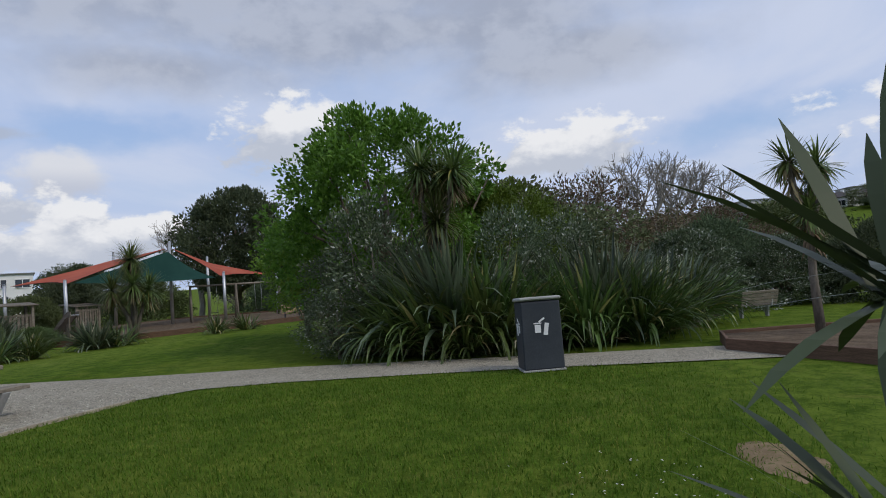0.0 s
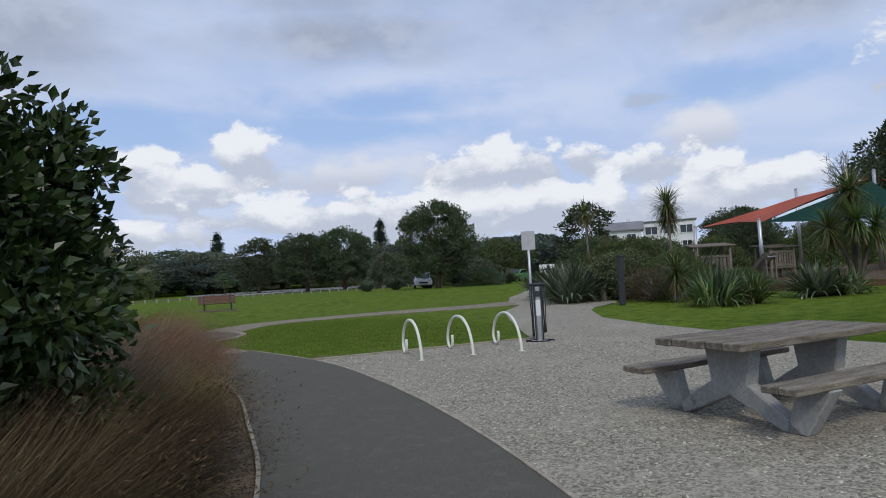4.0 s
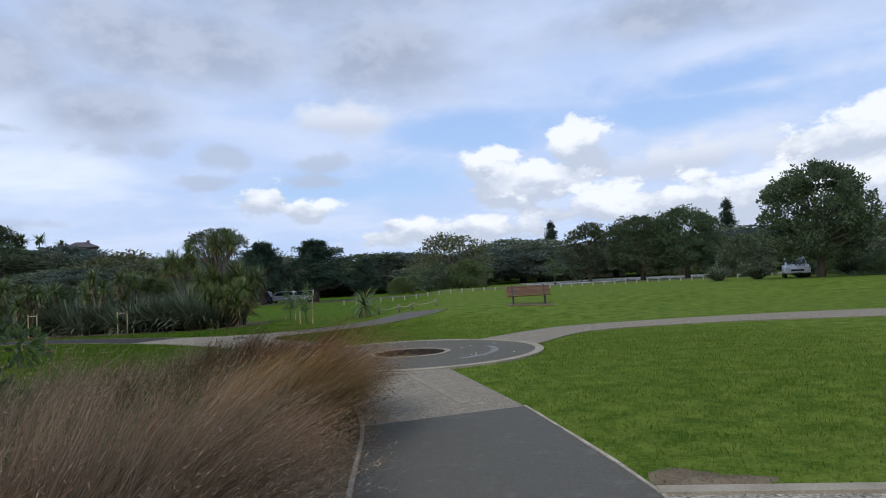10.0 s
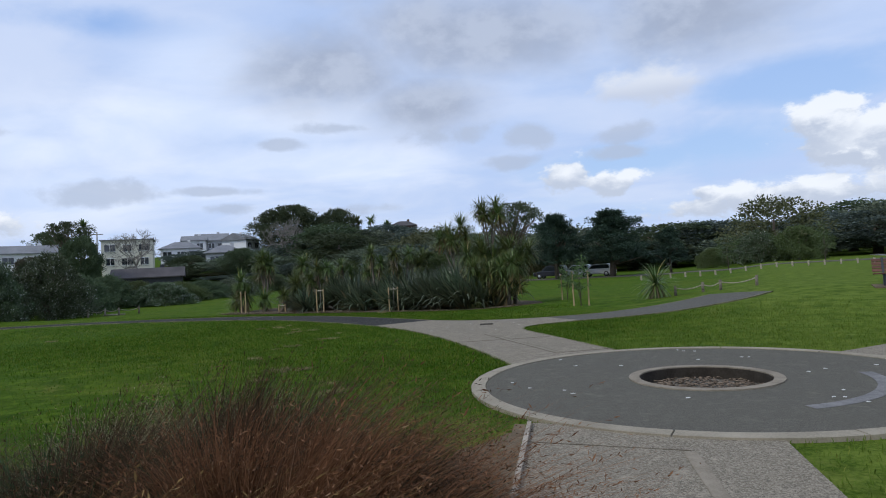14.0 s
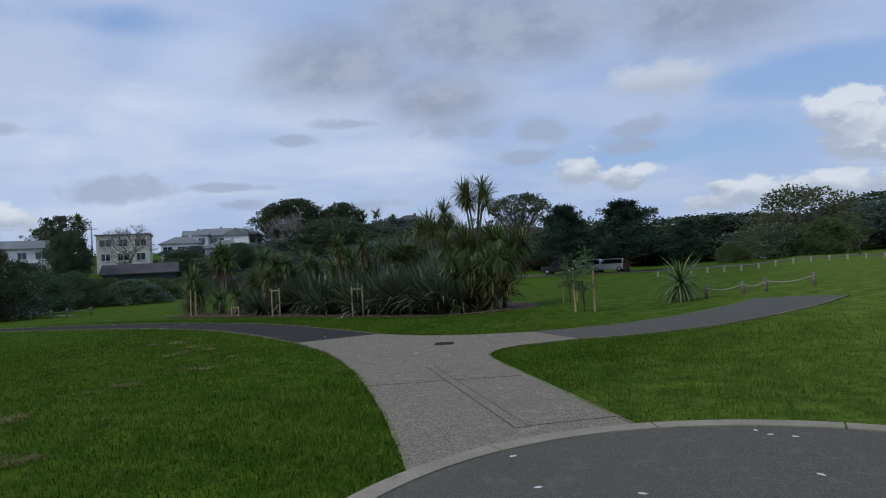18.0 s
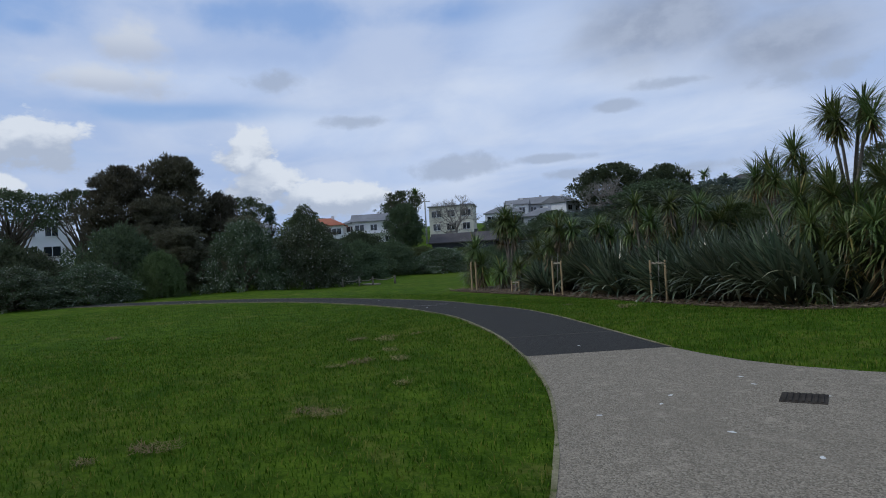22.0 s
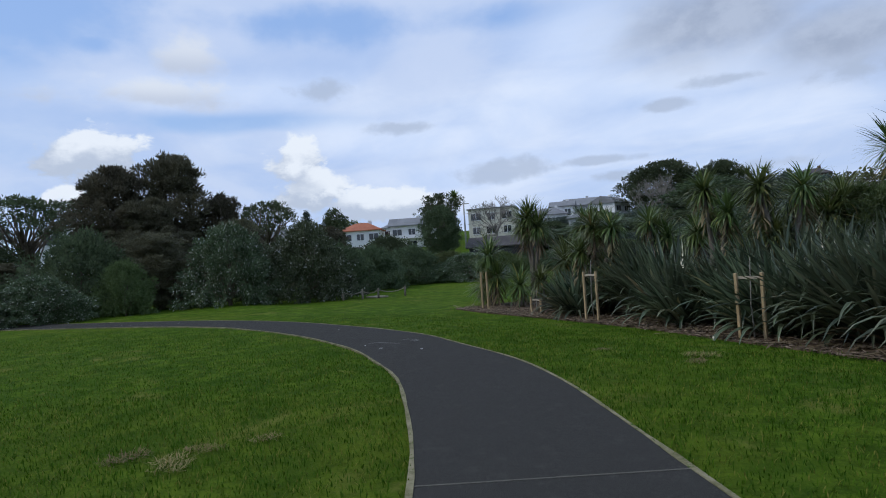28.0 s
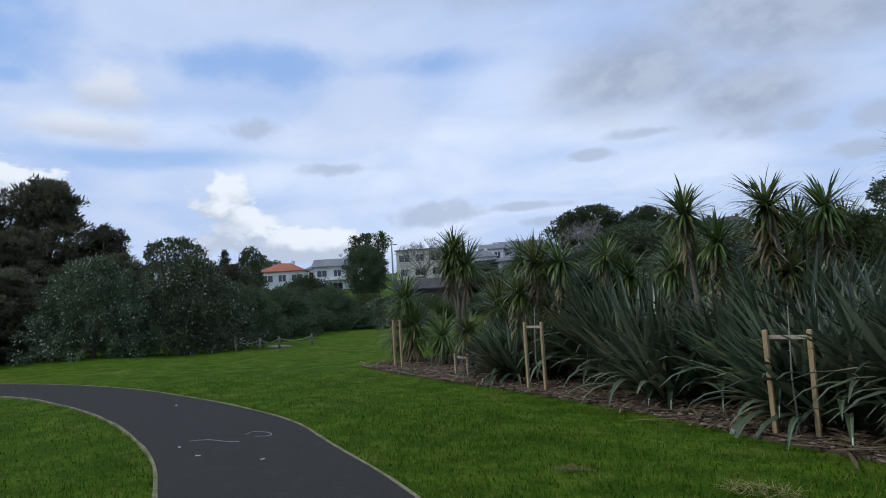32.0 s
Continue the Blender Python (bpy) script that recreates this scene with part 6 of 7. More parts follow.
# posts and boards by the drive
s = empty("gate_post", "dark square timber post beside the drive", "post", 16.9, 16.1, h(16.9, 16.1))
part("post", new_box(0, 0, 0.95, 0.2, 0.2, 1.9, None, 0.02), "dark_wall", s)
part("cap", new_box(0, 0, 1.93, 0.25, 0.25, 0.06, None, 0.01), "dark_metal", s)
for x, y in ((19.0, 19.4), (19.7, 20.4)):
    s = empty("bollard", "short weathered timber bollard by the drive", "bollard", x, y, h(x, y), 10, "drive bollards")
    part("post", new_box(0, 0, 0.42, 0.2, 0.2, 0.9, None, 0.03), "wood_grey", s)
    part("band", new_box(0, 0, 0.74, 0.206, 0.206, 0.06), "dark_metal", s, "dark band")
s = empty("notice_board", "white framed notice board beside the drive", "sign", 22.6, 28.0, h(22.6, 28.0), -40)
for dx in (-0.38, 0.38):
    part("leg", new_box(dx, 0, 0.9, 0.08, 0.08, 1.8, None, 0.01), "white_paint", s)
part("header", new_box(0, 0, 1.75, 0.9, 0.06, 0.26, None, 0.01), "white_paint", s)
b = part("board", new_box(0, 0, 1.2, 0.68, 0.04, 0.7, None, 0.005), "grey_wall", s)
for k in range(5):
    part("text_line", new_box(-0.03, -0.024, 1.43 - 0.11 * k, 0.52 - 0.08 * (k % 2), 0.006, 0.03), "dark_metal", b)


# litter bin
def litter_bin(x, y, rz):
    t = empty("litter_bin", "dark grey steel litter bin with white symbols", "bin", x, y, 0.0, rz)
    part("body", prism([(-0.34, 0.03), (0.34, 0.03), (0.33, 1.15), (-0.33, 1.15)], 0.52, bevel=0.02), "dark_metal", t)
    top = new_box(0, 0, 1.19, 0.71, 0.55, 0.06, rot_x(-2), 0.02)
    part("lid", top, "concrete_grey", t, "pale grey lid")
    part("plinth", new_box(0, 0, 0.015, 0.72, 0.56, 0.03, None, 0.005), "concrete_grey", t)
    # no hole: a thin black plate carries the dark inside the slot
    part("opening", new_box(0.334, 0.02, 0.95, 0.012, 0.34, 0.18, None, 0.004), "rubber", t, "dark slot")
    for side in (0, 1):
        m = bmesh.new()
        box(m, -0.07, 0, 0.70, 0.10, 0.006, 0.13)
        box(m, -0.07, 0, 0.79, 0.13, 0.006, 0.02)
        box(m, 0.07, 0, 0.69, 0.07, 0.006, 0.2, rot_y(10))
        box(m, 0.0, 0, 0.84, 0.12, 0.006, 0.03, rot_y(-35))
        me = bpy.data.meshes.new("symbol")
        m.to_mesh(me)
        m.free()
        me.materials.append(M["white_paint"])
        o = part("symbol", me, None, t, "white painted symbol")
        if side == 0:
            o.matrix_basis = pose(0, -0.265, 0)
        else:
            o.matrix_basis = pose(-0.341, 0, 0, 0, 0, 90)


litter_bin(7.25, -7.65, -77)

# timber bed with the palm
pl = [(8.45, -11.0), (10.1, -11.35), (10.6, -15.6), (5.2, -15.2), (5.6, -12.3)]
s = empty("planter_bed", "low timber-edged bed filled with brown gravel", "planter", 8.2, -13.0, 0)
for i, (a, b) in enumerate(zip(pl, pl[1:] + pl[:1])):
    L = math.hypot(b[0] - a[0], b[1] - a[1])
    o = part("edge_board", plank(L + 0.04, 0.06, 0.26, i), "wood_brown", s)
    o.matrix_basis = pose((a[0] + b[0]) / 2 - 8.2, (a[1] + b[1]) / 2 + 13.0, 0.08, 0, 0, math.degrees(math.atan2(b[1] - a[1], b[0] - a[0])))
bm = bmesh.new()
f = bm.faces.new([bm.verts.new((x - 8.2, y + 13.0, 0.14)) for x, y in pl])
r = bmesh.ops.extrude_face_region(bm, geom=[f])
bmesh.ops.translate(bm, vec=(0, 0, -0.2), verts=[v for v in r["geom"] if isinstance(v, bmesh.types.BMVert)])
bmesh.ops.recalc_face_normals(bm, faces=bm.faces)
part("gravel_fill", bm, "bark_mulch", s, "brown gravel")


# benches
def bench(x, y, rz, wood, label, legs="dark_metal", w=1.85, group=""):
    t = empty("park_bench", label, "bench", x, y, h(x, y), rz, group)
    for k in range(4):
        part("seat_slat", new_box(0, -0.16 + 0.115 * k, 0.45 - 0.008 * k, w, 0.1, 0.04, None, 0.008), wood, t)
    for k in range(4):
        part("back_slat", new_box(0, 0.27 + 0.035 * k, 0.54 + 0.115 * k, w, 0.035, 0.1, rot_x(-14), 0.008), wood, t)
    for dx in (-w * 0.36, w * 0.36):
        part("leg", prism([(-0.16, 0.0), (-0.02, 0.0), (0.02, 0.43), (-0.2, 0.43)], 0.07, bevel=0.008), legs, t).matrix_basis = pose(dx, 0.05, 0, 0, 0, 90)
        part("back_post", new_box(0, 0, 0, 0.06, 0.05, 0.62, None, 0.008), legs, t).matrix_basis = pose(dx, 0.30, 0.68, -14)
    return t


bench(4.35, 32.4, -2, "wood_red", "red-brown slatted park bench on the lawn").scale = (1.0, 1.0, 0.84)
v = [(3.4, 31.9), (5.3, 31.9), (5.3, 32.8), (3.4, 32.8)]
tagged(new("bench_pad", ribbon("bench_pad", np.array([v[0], v[3]], float), np.array([v[1], v[2]], float), "soil", 0.02, 6, 4, 0.06)), "worn bare earth pad under the bench", "path", kind="structure")
bench(16.0, -13.95, 112, "wood_grey", "old grey timber bench by the hedge", "concrete_grey", 1.5).scale = (0.82, 0.82, 0.82)
bench(34.4, 7.2, -60, "wood_pale", "pale timber bench at the playground", "dark_metal", 1.2, "playground benches")
bench(35.3, 5.8, -60, "wood_pale", "pale timber bench at the playground", "dark_metal", 1.4, "playground benches")


# stakes round young plants
def stakes(x, y, rz, gap, tall, label, tie=True):
    t = empty("plant_stakes", label, "stakes", x, y, h(x, y), rz, "planting stakes")
    for k, s in enumerate((-0.5, 0.5)):
        bm = new_box(0, 0, tall / 2 - 0.05, 0.05, 0.05, tall + 0.1, rot_y(1.5 * s), 0.006)
        o = part("stake", bm, "wood_pale", t)
        o.matrix_basis = pose(s * gap, 0.03 * k, 0, 1.2 * s, 0, 0)
    if tie:
        part("tie_strap", new_box(0, 0.03, tall - 0.08, gap + 0.02, 0.012, 0.045, None, 0.003), "timber_edge", t, "pale tie strap")
        pts = [(0.02, 0.05, 0.0), (0.0, 0.03, tall * 0.5), (0.02, 0.06, tall + 0.25)]
        part("young_stem", tube_mesh("young_stem", pts, [0.014, 0.011, 0.006], "twig", 6), None, t)


stakes(-14.25, 35.05, 8, 0.42, 1.1, "pair of pale timber stakes tied round a stem")
stakes(-18.98, 35.85, 0, 0.40, 1.15, "pair of pale timber stakes tied round a stem")
stakes(-22.0, 36.5, 0, 0.40, 0.45, "short pair of timber stakes")
stakes(-24.8, 36.6, 0, 0.30, 1.2, "thin pair of timber stakes", False)
stakes(-5.35, 33.6, 5, 0.55, 1.25, "pair of tall timber stakes beside a sapling", False)
stakes(-7.2, 38.2, 5, 0.5, 1.1, "pair of timber stakes beside a sapling", False)
plant("sapling", -5.35, 33.55, 1.75, 0.7, "thin young sapling between stakes", "sapling", "tree", 0.4)
plant("sapling", -7.2, 38.2, 1.6, 0.7, "thin young sapling between stakes", "sapling", "tree", 1.4)


# rope fences
def rope_fence(points, label, tall=0.5):
    t = empty("rope_fence", label, "fence", points[0][0], points[0][1], h(*points[0]), 0, "rope fences")
    x0, y0, z0 = points[0][0], points[0][1], h(*points[0])
    tops = []
    for x, y in points:
        z = h(x, y) - z0
        part("post", tube_mesh("post", [(x - x0, y - y0, z - 0.1), (x - x0, y - y0, z + tall)], [0.055, 0.05], "wood_grey", 9), None, t)
        tops.append(Vector((x - x0, y - y0, z + tall - 0.08)))
    for a, b in zip(tops, tops[1:]):
        pts = [a.lerp(b, u) - Vector((0, 0, 1.2 * tall * u * (1 - u))) for u in np.linspace(0, 1, 9)]
        part("rope", tube_mesh("rope", pts, 0.02, "rope", 6), None, t)


rope_fence([(-38.3, 36.7), (-37.9, 37.6), (-37.5, 38.3), (-37.5, 39.8)], "low timber posts strung with sagging rope")
rope_fence([(-2.45, 36.3), (-1.45, 36.1), (-0.85, 36.15), (0.35, 36.3)], "low timber posts strung with pale rope", 0.36)
s = empty("concrete_slab", "small pale concrete slab in the grass", "slab", -38.4, 38.6, h(-38.4, 38.6))
part("slab", new_box(0, 0, 0.02, 1.3, 0.7, 0.08, None, 0.01), "concrete", s)

# row of low pale posts along the car park
for i in range(40):
    u = i / 39
    x, y = -9 + 44 * u, 66 + 3 * math.sin(u * 3) + 4 * u
    o = tagged(new("bollard", None), "low pale timber bollard along the car park", "bollard", "car park bollards")
    o.matrix_basis = pose(x, y, h(x, y), 0, 0, i * 7)
    if i == 0:
        BOL = bpy.data.meshes.new("post")
        bm = new_box(0, 0, 0.16, 0.12, 0.12, 0.46, None, 0.015)
        bm.to_mesh(BOL)
        bm.free()
        BOL.materials.append(M["timber_edge"])
    q = new("post", BOL)
    q.parent = o
# car park strip and lake
tagged(new("road", ribbon("road", curve_through([(-45, 88), (-10, 86), (20, 84), (45, 76)], 3), curve_through([(-45, 95), (-10, 93), (20, 91), (47, 83)], 3), "tarmac", 0.03, 40, 3)), "grey asphalt car park strip", "road", kind="structure")
tagged(new("water", ribbon("water", curve_through([(14, 96), (30, 98), (48, 96)], 3), curve_through([(13, 118), (31, 122), (50, 118)], 3), "water", 0.06, 24, 3)), "pale grey lake reflecting the sky", "lake", kind="structure")


# vehicles
def car(x, y, rz, paint, label, L=4.4, W=1.8, Hh=1.6, z=None):
    t = empty("car", label, "car", x, y, h(x, y) + 0.03 if z is None else z, rz, "parked cars")
    k = L / 4.4
    lower = [(-2.2 * k, 0.32), (2.2 * k, 0.32), (2.22 * k, 0.62), (2.1 * k, 0.82), (1.2 * k, 0.98), (-2.1 * k, 1.0), (-2.22 * k, 0.7)]
    part("body", prism(lower, W, bevel=0.06), paint, t)
    roof = [(-1.95 * k, 0.98), (1.2 * k, 0.96), (0.45 * k, Hh - 0.06), (0.1 * k, Hh), (-1.4 * k, Hh), (-1.75 * k, Hh - 0.1)]
    part("cabin", prism(roof, W * 0.86, bevel=0.06), paint, t)
    for s in (-1, 1):
        glass = [(-1.75 * k, 1.02), (0.95 * k, 1.02), (0.38 * k, Hh - 0.12), (-1.6 * k, Hh - 0.12)]
        part("side_window", prism(glass, 0.02, bevel=0), "glass", t, "dark glass").matrix_basis = pose(0, s * W * 0.435, 0)
        for fx in (-1.35 * k, 1.38 * k):
            w = part("wheel", tube_mesh("wheel", [(0, -0.1, 0), (0, 0.1, 0)], 0.32, "rubber", 18), None, t, "black tyre")
            w.matrix_basis = pose(fx, s * (W / 2 - 0.08), 0.32)
            part("rim", tube_mesh("rim", [(0, -0.108, 0), (0, 0.108, 0)], 0.2, "steel", 12), None, w)
        part("headlight", new_box(2.14 * k, s * W * 0.36, 0.72, 0.12, 0.34, 0.14, None, 0.03), "lamp_lens", t, "clear headlight")
        part("tail_light", new_box(-2.17 * k, s * W * 0.38, 0.84, 0.08, 0.24, 0.2, None, 0.02), "tail_lens", t, "red tail light")
    ws = part("windscreen", new_box(0, 0, 0, 0.03, W * 0.74, 0.66, None, 0.01), "glass", t, "dark glass")
    ws.matrix_basis = pose(0.86 * k, 0, 1.27, 0, -50, 0)
    part("grille", new_box(2.2 * k, 0, 0.56, 0.06, W * 0.5, 0.16, None, 0.01), "rubber", t)
    part("number_plate", new_box(2.235 * k, 0, 0.45, 0.02, 0.4, 0.1), "white_paint", t)


car(29.9, 58.8, 245, "car_white", "white sport utility car parked under a tree", 4.6, 1.85, 1.68)
car(45.3, 63.0, 215, "car_green", "bright green hatchback parked at the drive", 4.0, 1.75, 1.5)
car(-22.0, 93.5, 172, "car_silver", "silver car in the car park")
car(-19.2, 93.0, 176, "car_white", "white car in the car park")
car(-25.5, 93.5, 178, "car_dark", "dark car in the car park", 4.6, 1.85, 1.7)


# playground
def sail(corners, label):
    """A stretched shade sail between four corners: red above, green below, hollow edges."""
    t = empty("shade_sail", label, "shade sail", 0, 0, 0, 0, "playground sails")
    A, B, C, D = [Vector(c) for c in corners]
    n = 14
    mid = (A + B + C + D) / 4
    for nm, mat, dz in (("top_cloth", "sail_red", 0.0), ("under_cloth", "sail_green", -0.03)):
        V, F = [], []
        for i in range(n + 1):
            for j in range(n + 1):
                u, v = i / n, j / n
                p = A * (1 - u) * (1 - v) + B * u * (1 - v) + C * u * v + D * (1 - u) * v
                e = max(abs(2 * u - 1), abs(2 * v - 1))
                pull = 0.16 * (1 - min(abs(2 * u - 1), abs(2 * v - 1)) ** 2) * e ** 3
                p = p.lerp(mid, pull)
                V.append((p.x, p.y, p.z + dz - 0.25 * (1 - e * e)))
        for i in range(n):
            for j in range(n):
                F.append((i * (n + 1) + j, (i + 1) * (n + 1) + j, (i + 1) * (n + 1) + j + 1, i * (n + 1) + j + 1))
        part(nm, mesh_np(nm, V, F, mat, True), None, t, "terracotta red cloth" if dz == 0 else "dark green underside")


sail([(32.2, 24.6, 3.7), (29.7, 18.7, 3.45), (36.6, 16.6, 5.7), (40.5, 23.2, 5.6)], "red shade sail with green underside over the playground")
sail([(36.7, 16.4, 5.7), (37.6, 13.4, 3.6), (41.6, 11.3, 3.55), (44.0, 17.5, 5.0)], "red shade sail stretched over the swings")
green = empty("shade_sail", "dark green shade sail hung under the red ones", "shade sail", 0, 0, 0, 0, "playground sails")
A, B, C = Vector((29.9, 18.5, 3.45)), Vector((36.5, 16.5, 5.45)), Vector((37.6, 13.7, 3.5))
V, F, n = [], [], 12
for i in range(n + 1):
    for j in range(n + 1 - i):
        u, v = i / n, j / n
        p = A * (1 - u - v) + B * u + C * v
        V.append((p.x, p.y, p.z - 1.1 * u * v - 0.5 * v * (1 - u - v)))
row = [sum(n + 1 - k for k in range(i)) for i in range(n + 2)]
for i in range(n):
    for j in range(n - i):
        F.append((row[i] + j, row[i + 1] + j, row[i] + j + 1))
        if j < n - i - 1:
            F.append((row[i + 1] + j, row[i + 1] + j + 1, row[i] + j + 1))
part("cloth", mesh_np("cloth", V, F, "sail_green", True), None, green)
for x, y, z, lx in ((32.1, 24.9, 3.8, 0.1), (29.4, 18.6, 3.6, 0.35), (37.5, 13.1, 3.8, 0.1), (41.8, 11.1, 3.75, 0.0), (41.2, 23.8, 6.2, 0.2), (44.2, 17.8, 5.5, 0.2), (36.7, 16.5, 6.1, 0.0)):
    s = empty("sail_post", "grey steel post holding a shade sail", "post", x, y, h(x, y), 0, "sail posts")
    top = z - h(x, y)
    part("pole", tube_mesh("pole", [(lx, lx * 0.6, -0.1), (0, 0, top)], [0.12, 0.09], "steel", 12), None, s)
    part("cap", tube_mesh("cap", [(0, 0, top), (0, 0, top + 0.06)], [0.1, 0.06], "steel", 12), None, s)
# bark surface and its timber wall
PLAY = [(24.5, 13.6), (27.2, 11.4), (29.6, 8.8), (32.4, 6.4), (36.0, 5.0), (41, 6.5), (46, 12), (46, 20), (42, 27), (34, 28.5), (27.5, 24), (24.4, 18.0)]
bm = bmesh.new()
f = bm.faces.new([bm.verts.new((x, y, 0)) for x, y in PLAY])
bmesh.ops.triangulate(bm, faces=[f])
for _ in range(3):
    bmesh.ops.subdivide_edges(bm, edges=[e for e in bm.edges if e.calc_length() > 2], cuts=1)
    bmesh.ops.triangulate(bm, faces=[f for f in bm.faces if len(f.verts) > 3])
for v in bm.verts:
    v.co.z = h(v.co.x, v.co.y) + 0.16
bmesh.ops.recalc_face_normals(bm, faces=bm.faces)
if sum(f.normal.z for f in bm.faces) < 0:
    bmesh.ops.reverse_faces(bm, faces=bm.faces)
me = bpy.data.meshes.new("pavement")
bm.to_mesh(me)
bm.free()
me.materials.append(M["bark_mulch"])
tagged(new("pavement", me), "brown bark surface of the playground", "playground", kind="structure")
s = empty("playground_wall", "low dark timber wall round the playground", "wall", 0, 0, 0)
for i, (a, b) in enumerate(zip(PLAY, PLAY[1:] + PLAY[:1])):
    L = math.hypot(b[0] - a[0], b[1] - a[1])
    o = part("sleeper", plank(L + 0.05, 0.12, 0.42, i), "wood_brown", s)
    zz = (h(*a) + h(*b)) / 2
    o.matrix_basis = pose((a[0] + b[0]) / 2, (a[1] + b[1]) / 2, zz + 0.06, 0, -math.degrees(math.atan2(h(*b) - h(*a), L)), math.degrees(math.atan2(b[1] - a[1], b[0] - a[0])))


def play_tower(x, y, rz, w, d, top, label):
    t = empty("play_tower", label, "playground", x, y, h(x, y) + 0.16, rz, "play towers")
    for sx in (-1, 1):
        for sy in (-1, 1):
            part("post", new_box(sx * w / 2, sy * d / 2, top / 2, 0.13, 0.13, top, None, 0.015), "wood_grey", t)
    part("deck", new_box(0, 0, 0.55, w + 0.1, d + 0.1, 0.07), "wood_grey", t)
    n = 9
    for k in range(n):
        part("slat", new_box(-w / 2 + w * (k + 0.5) / n, -d / 2, 1.05, w / n * 0.7, 0.035, 0.9, None, 0.006), "wood_grey", t)
    for z in (0.68, 1.42):
        part("rail", new_box(0, -d / 2 - 0.03, z, w + 0.1, 0.04, 0.09, None, 0.006), "wood_grey", t)
    part("roof", new_box(0, 0, top + 0.06, w + 0.5, d + 0.4, 0.06, rot_x(6), 0.01), "wood_grey", t, "weathered board roof")


play_tower(27.2, 20.1, -35, 1.7, 1.3, 2.0, "weathered timber play tower with slatted front")
play_tower(32.0, 19.6, -20, 1.4, 1.2, 1.7, "small timber play hut with sloping roof")
t = empty("slide", "grey metal playground slide on timber legs", "slide", 29.6, 19.0, h(29.6, 19.0) + 0.16, -110)
part("chute", prism([(-1.1, 0.15), (-0.7, 0.15), (0.9, 1.25), (1.2, 1.25), (1.2, 1.19), (0.93, 1.19), (-0.67, 0.08), (-1.1, 0.08)], 0.5, bevel=0.01), "steel", t)
for sy in (-0.26, 0.26):
    part("side_rail", prism([(-1.1, 0.3), (-0.72, 0.3), (0.88, 1.42), (1.2, 1.42), (1.2, 1.15), (0.93, 1.15), (-0.67, 0.06), (-1.1, 0.06)], 0.04, bevel=0.006), "wood_grey", t).matrix_basis = pose(0, sy, 0)
    part("leg", new_box(1.05, sy, 0.55, 0.09, 0.06, 1.2), "wood_grey", t)
t = empty("swing_frame", "timber and steel swing frame with two swings", "swing", 39.0, 13.0, h(39.0, 13.0) + 0.16, -58)
part("beam", tube_mesh("beam", [(-3.0, 0, 2.4), (3.0, 0, 2.4)], 0.07, "wood_grey", 10), None, t)
for sx in (-3.0, 0.0, 3.0):
    for sy in (-0.9, 0.9):
        part("leg", tube_mesh("leg", [(sx, sy, -0.1), (sx, 0, 2.45)], 0.075, "wood_grey", 10), None, t)
for cx in (-1.5, 1.5):
    q = part("seat", new_box(cx, 0, 0.5, 0.45, 0.18, 0.05, None, 0.01), "rubber", t, "black rubber seat")
    for dx in (-0.2, 0.2):
        part("chain", tube_mesh("chain", [(cx + dx, 0, 0.5), (cx + dx * 1.1, 0, 2.38)], 0.012, "steel", 5), None, q)


# houses
def house(x, y, rz, w, d, top, wall, roof, label, style="hip", floors=2, eave=None):
    z0 = h(x, y) - 0.4
    t = empty("house", label, "house", x, y, z0, rz, "houses on the hill")
    H = top - z0
    rise = 0.0 if style == "flat" else min(2.4, 0.2 * d + 0.4)
    Hw = H - rise
    part("wall", new_box(0, 0, Hw / 2, w, d, Hw), wall, t)
    if style == "flat":
        part("roof", new_box(0, 0, H + 0.1, w + 0.6, d + 0.6, 0.22, None, 0.03), roof, t)
    else:
        bm = bmesh.new()
        a, b = w / 2 + 0.5, d / 2 + 0.5
        k = 0.0 if style == "gable" else b * 0.9
        low = [bm.verts.new(p) for p in ((-a, -b, Hw), (a, -b, Hw), (a, b, Hw), (-a, b, Hw))]
        und = [bm.verts.new((v.co.x, v.co.y, Hw - 0.18)) for v in low]
        r1, r2 = bm.verts.new((-a + k, 0, H)), bm.verts.new((a - k, 0, H))
        for q in ((low[0], low[1], r2, r1), (low[1], low[2], r2), (low[2], low[3], r1, r2), (low[3], low[0], r1)):
            bm.faces.new(q)
        for i in range(4):
            bm.faces.new((low[i], und[i], und[(i + 1) % 4], low[(i + 1) % 4]))
        bm.faces.new(und[::-1])
        bmesh.ops.recalc_face_normals(bm, faces=bm.faces)
        rf = part("roof", bm, roof, t)
        part("chimney", new_box(w * 0.2, d * 0.1, H - 0.1, 0.7, 0.6, 1.2), wall, rf)
    per = max(2, int(w / 2.8))
    for fl in range(floors):
        zc = Hw - 1.55 - fl * 2.8
        if zc < 0.6:
            continue
        for i in range(per):
            cx = -w / 2 + w * (i + 0.5) / per
            ww = 1.5 if (i + fl) % 2 else 2.0
            win = part("window", new_box(cx, -d / 2 - 0.02, zc, ww, 0.1, 1.35), "glass", t, "dark glass window")
            part("frame", new_box(cx, -d / 2 - 0.06, zc - 0.72, ww + 0.2, 0.16, 0.1), "white_paint", win)
            part("frame", new_box(cx, -d / 2 - 0.06, zc + 0.72, ww + 0.2, 0.12, 0.1), "white_paint", win)
            part("frame", new_box(cx, -d / 2 - 0.08, zc, 0.08, 0.08, 1.35), "white_paint", win)
    if floors > 1 and style != "flat":
        part("balcony", new_box(0, -d / 2 - 0.7, Hw - 3.0, w * 0.6, 1.4, 0.15), wall, t)


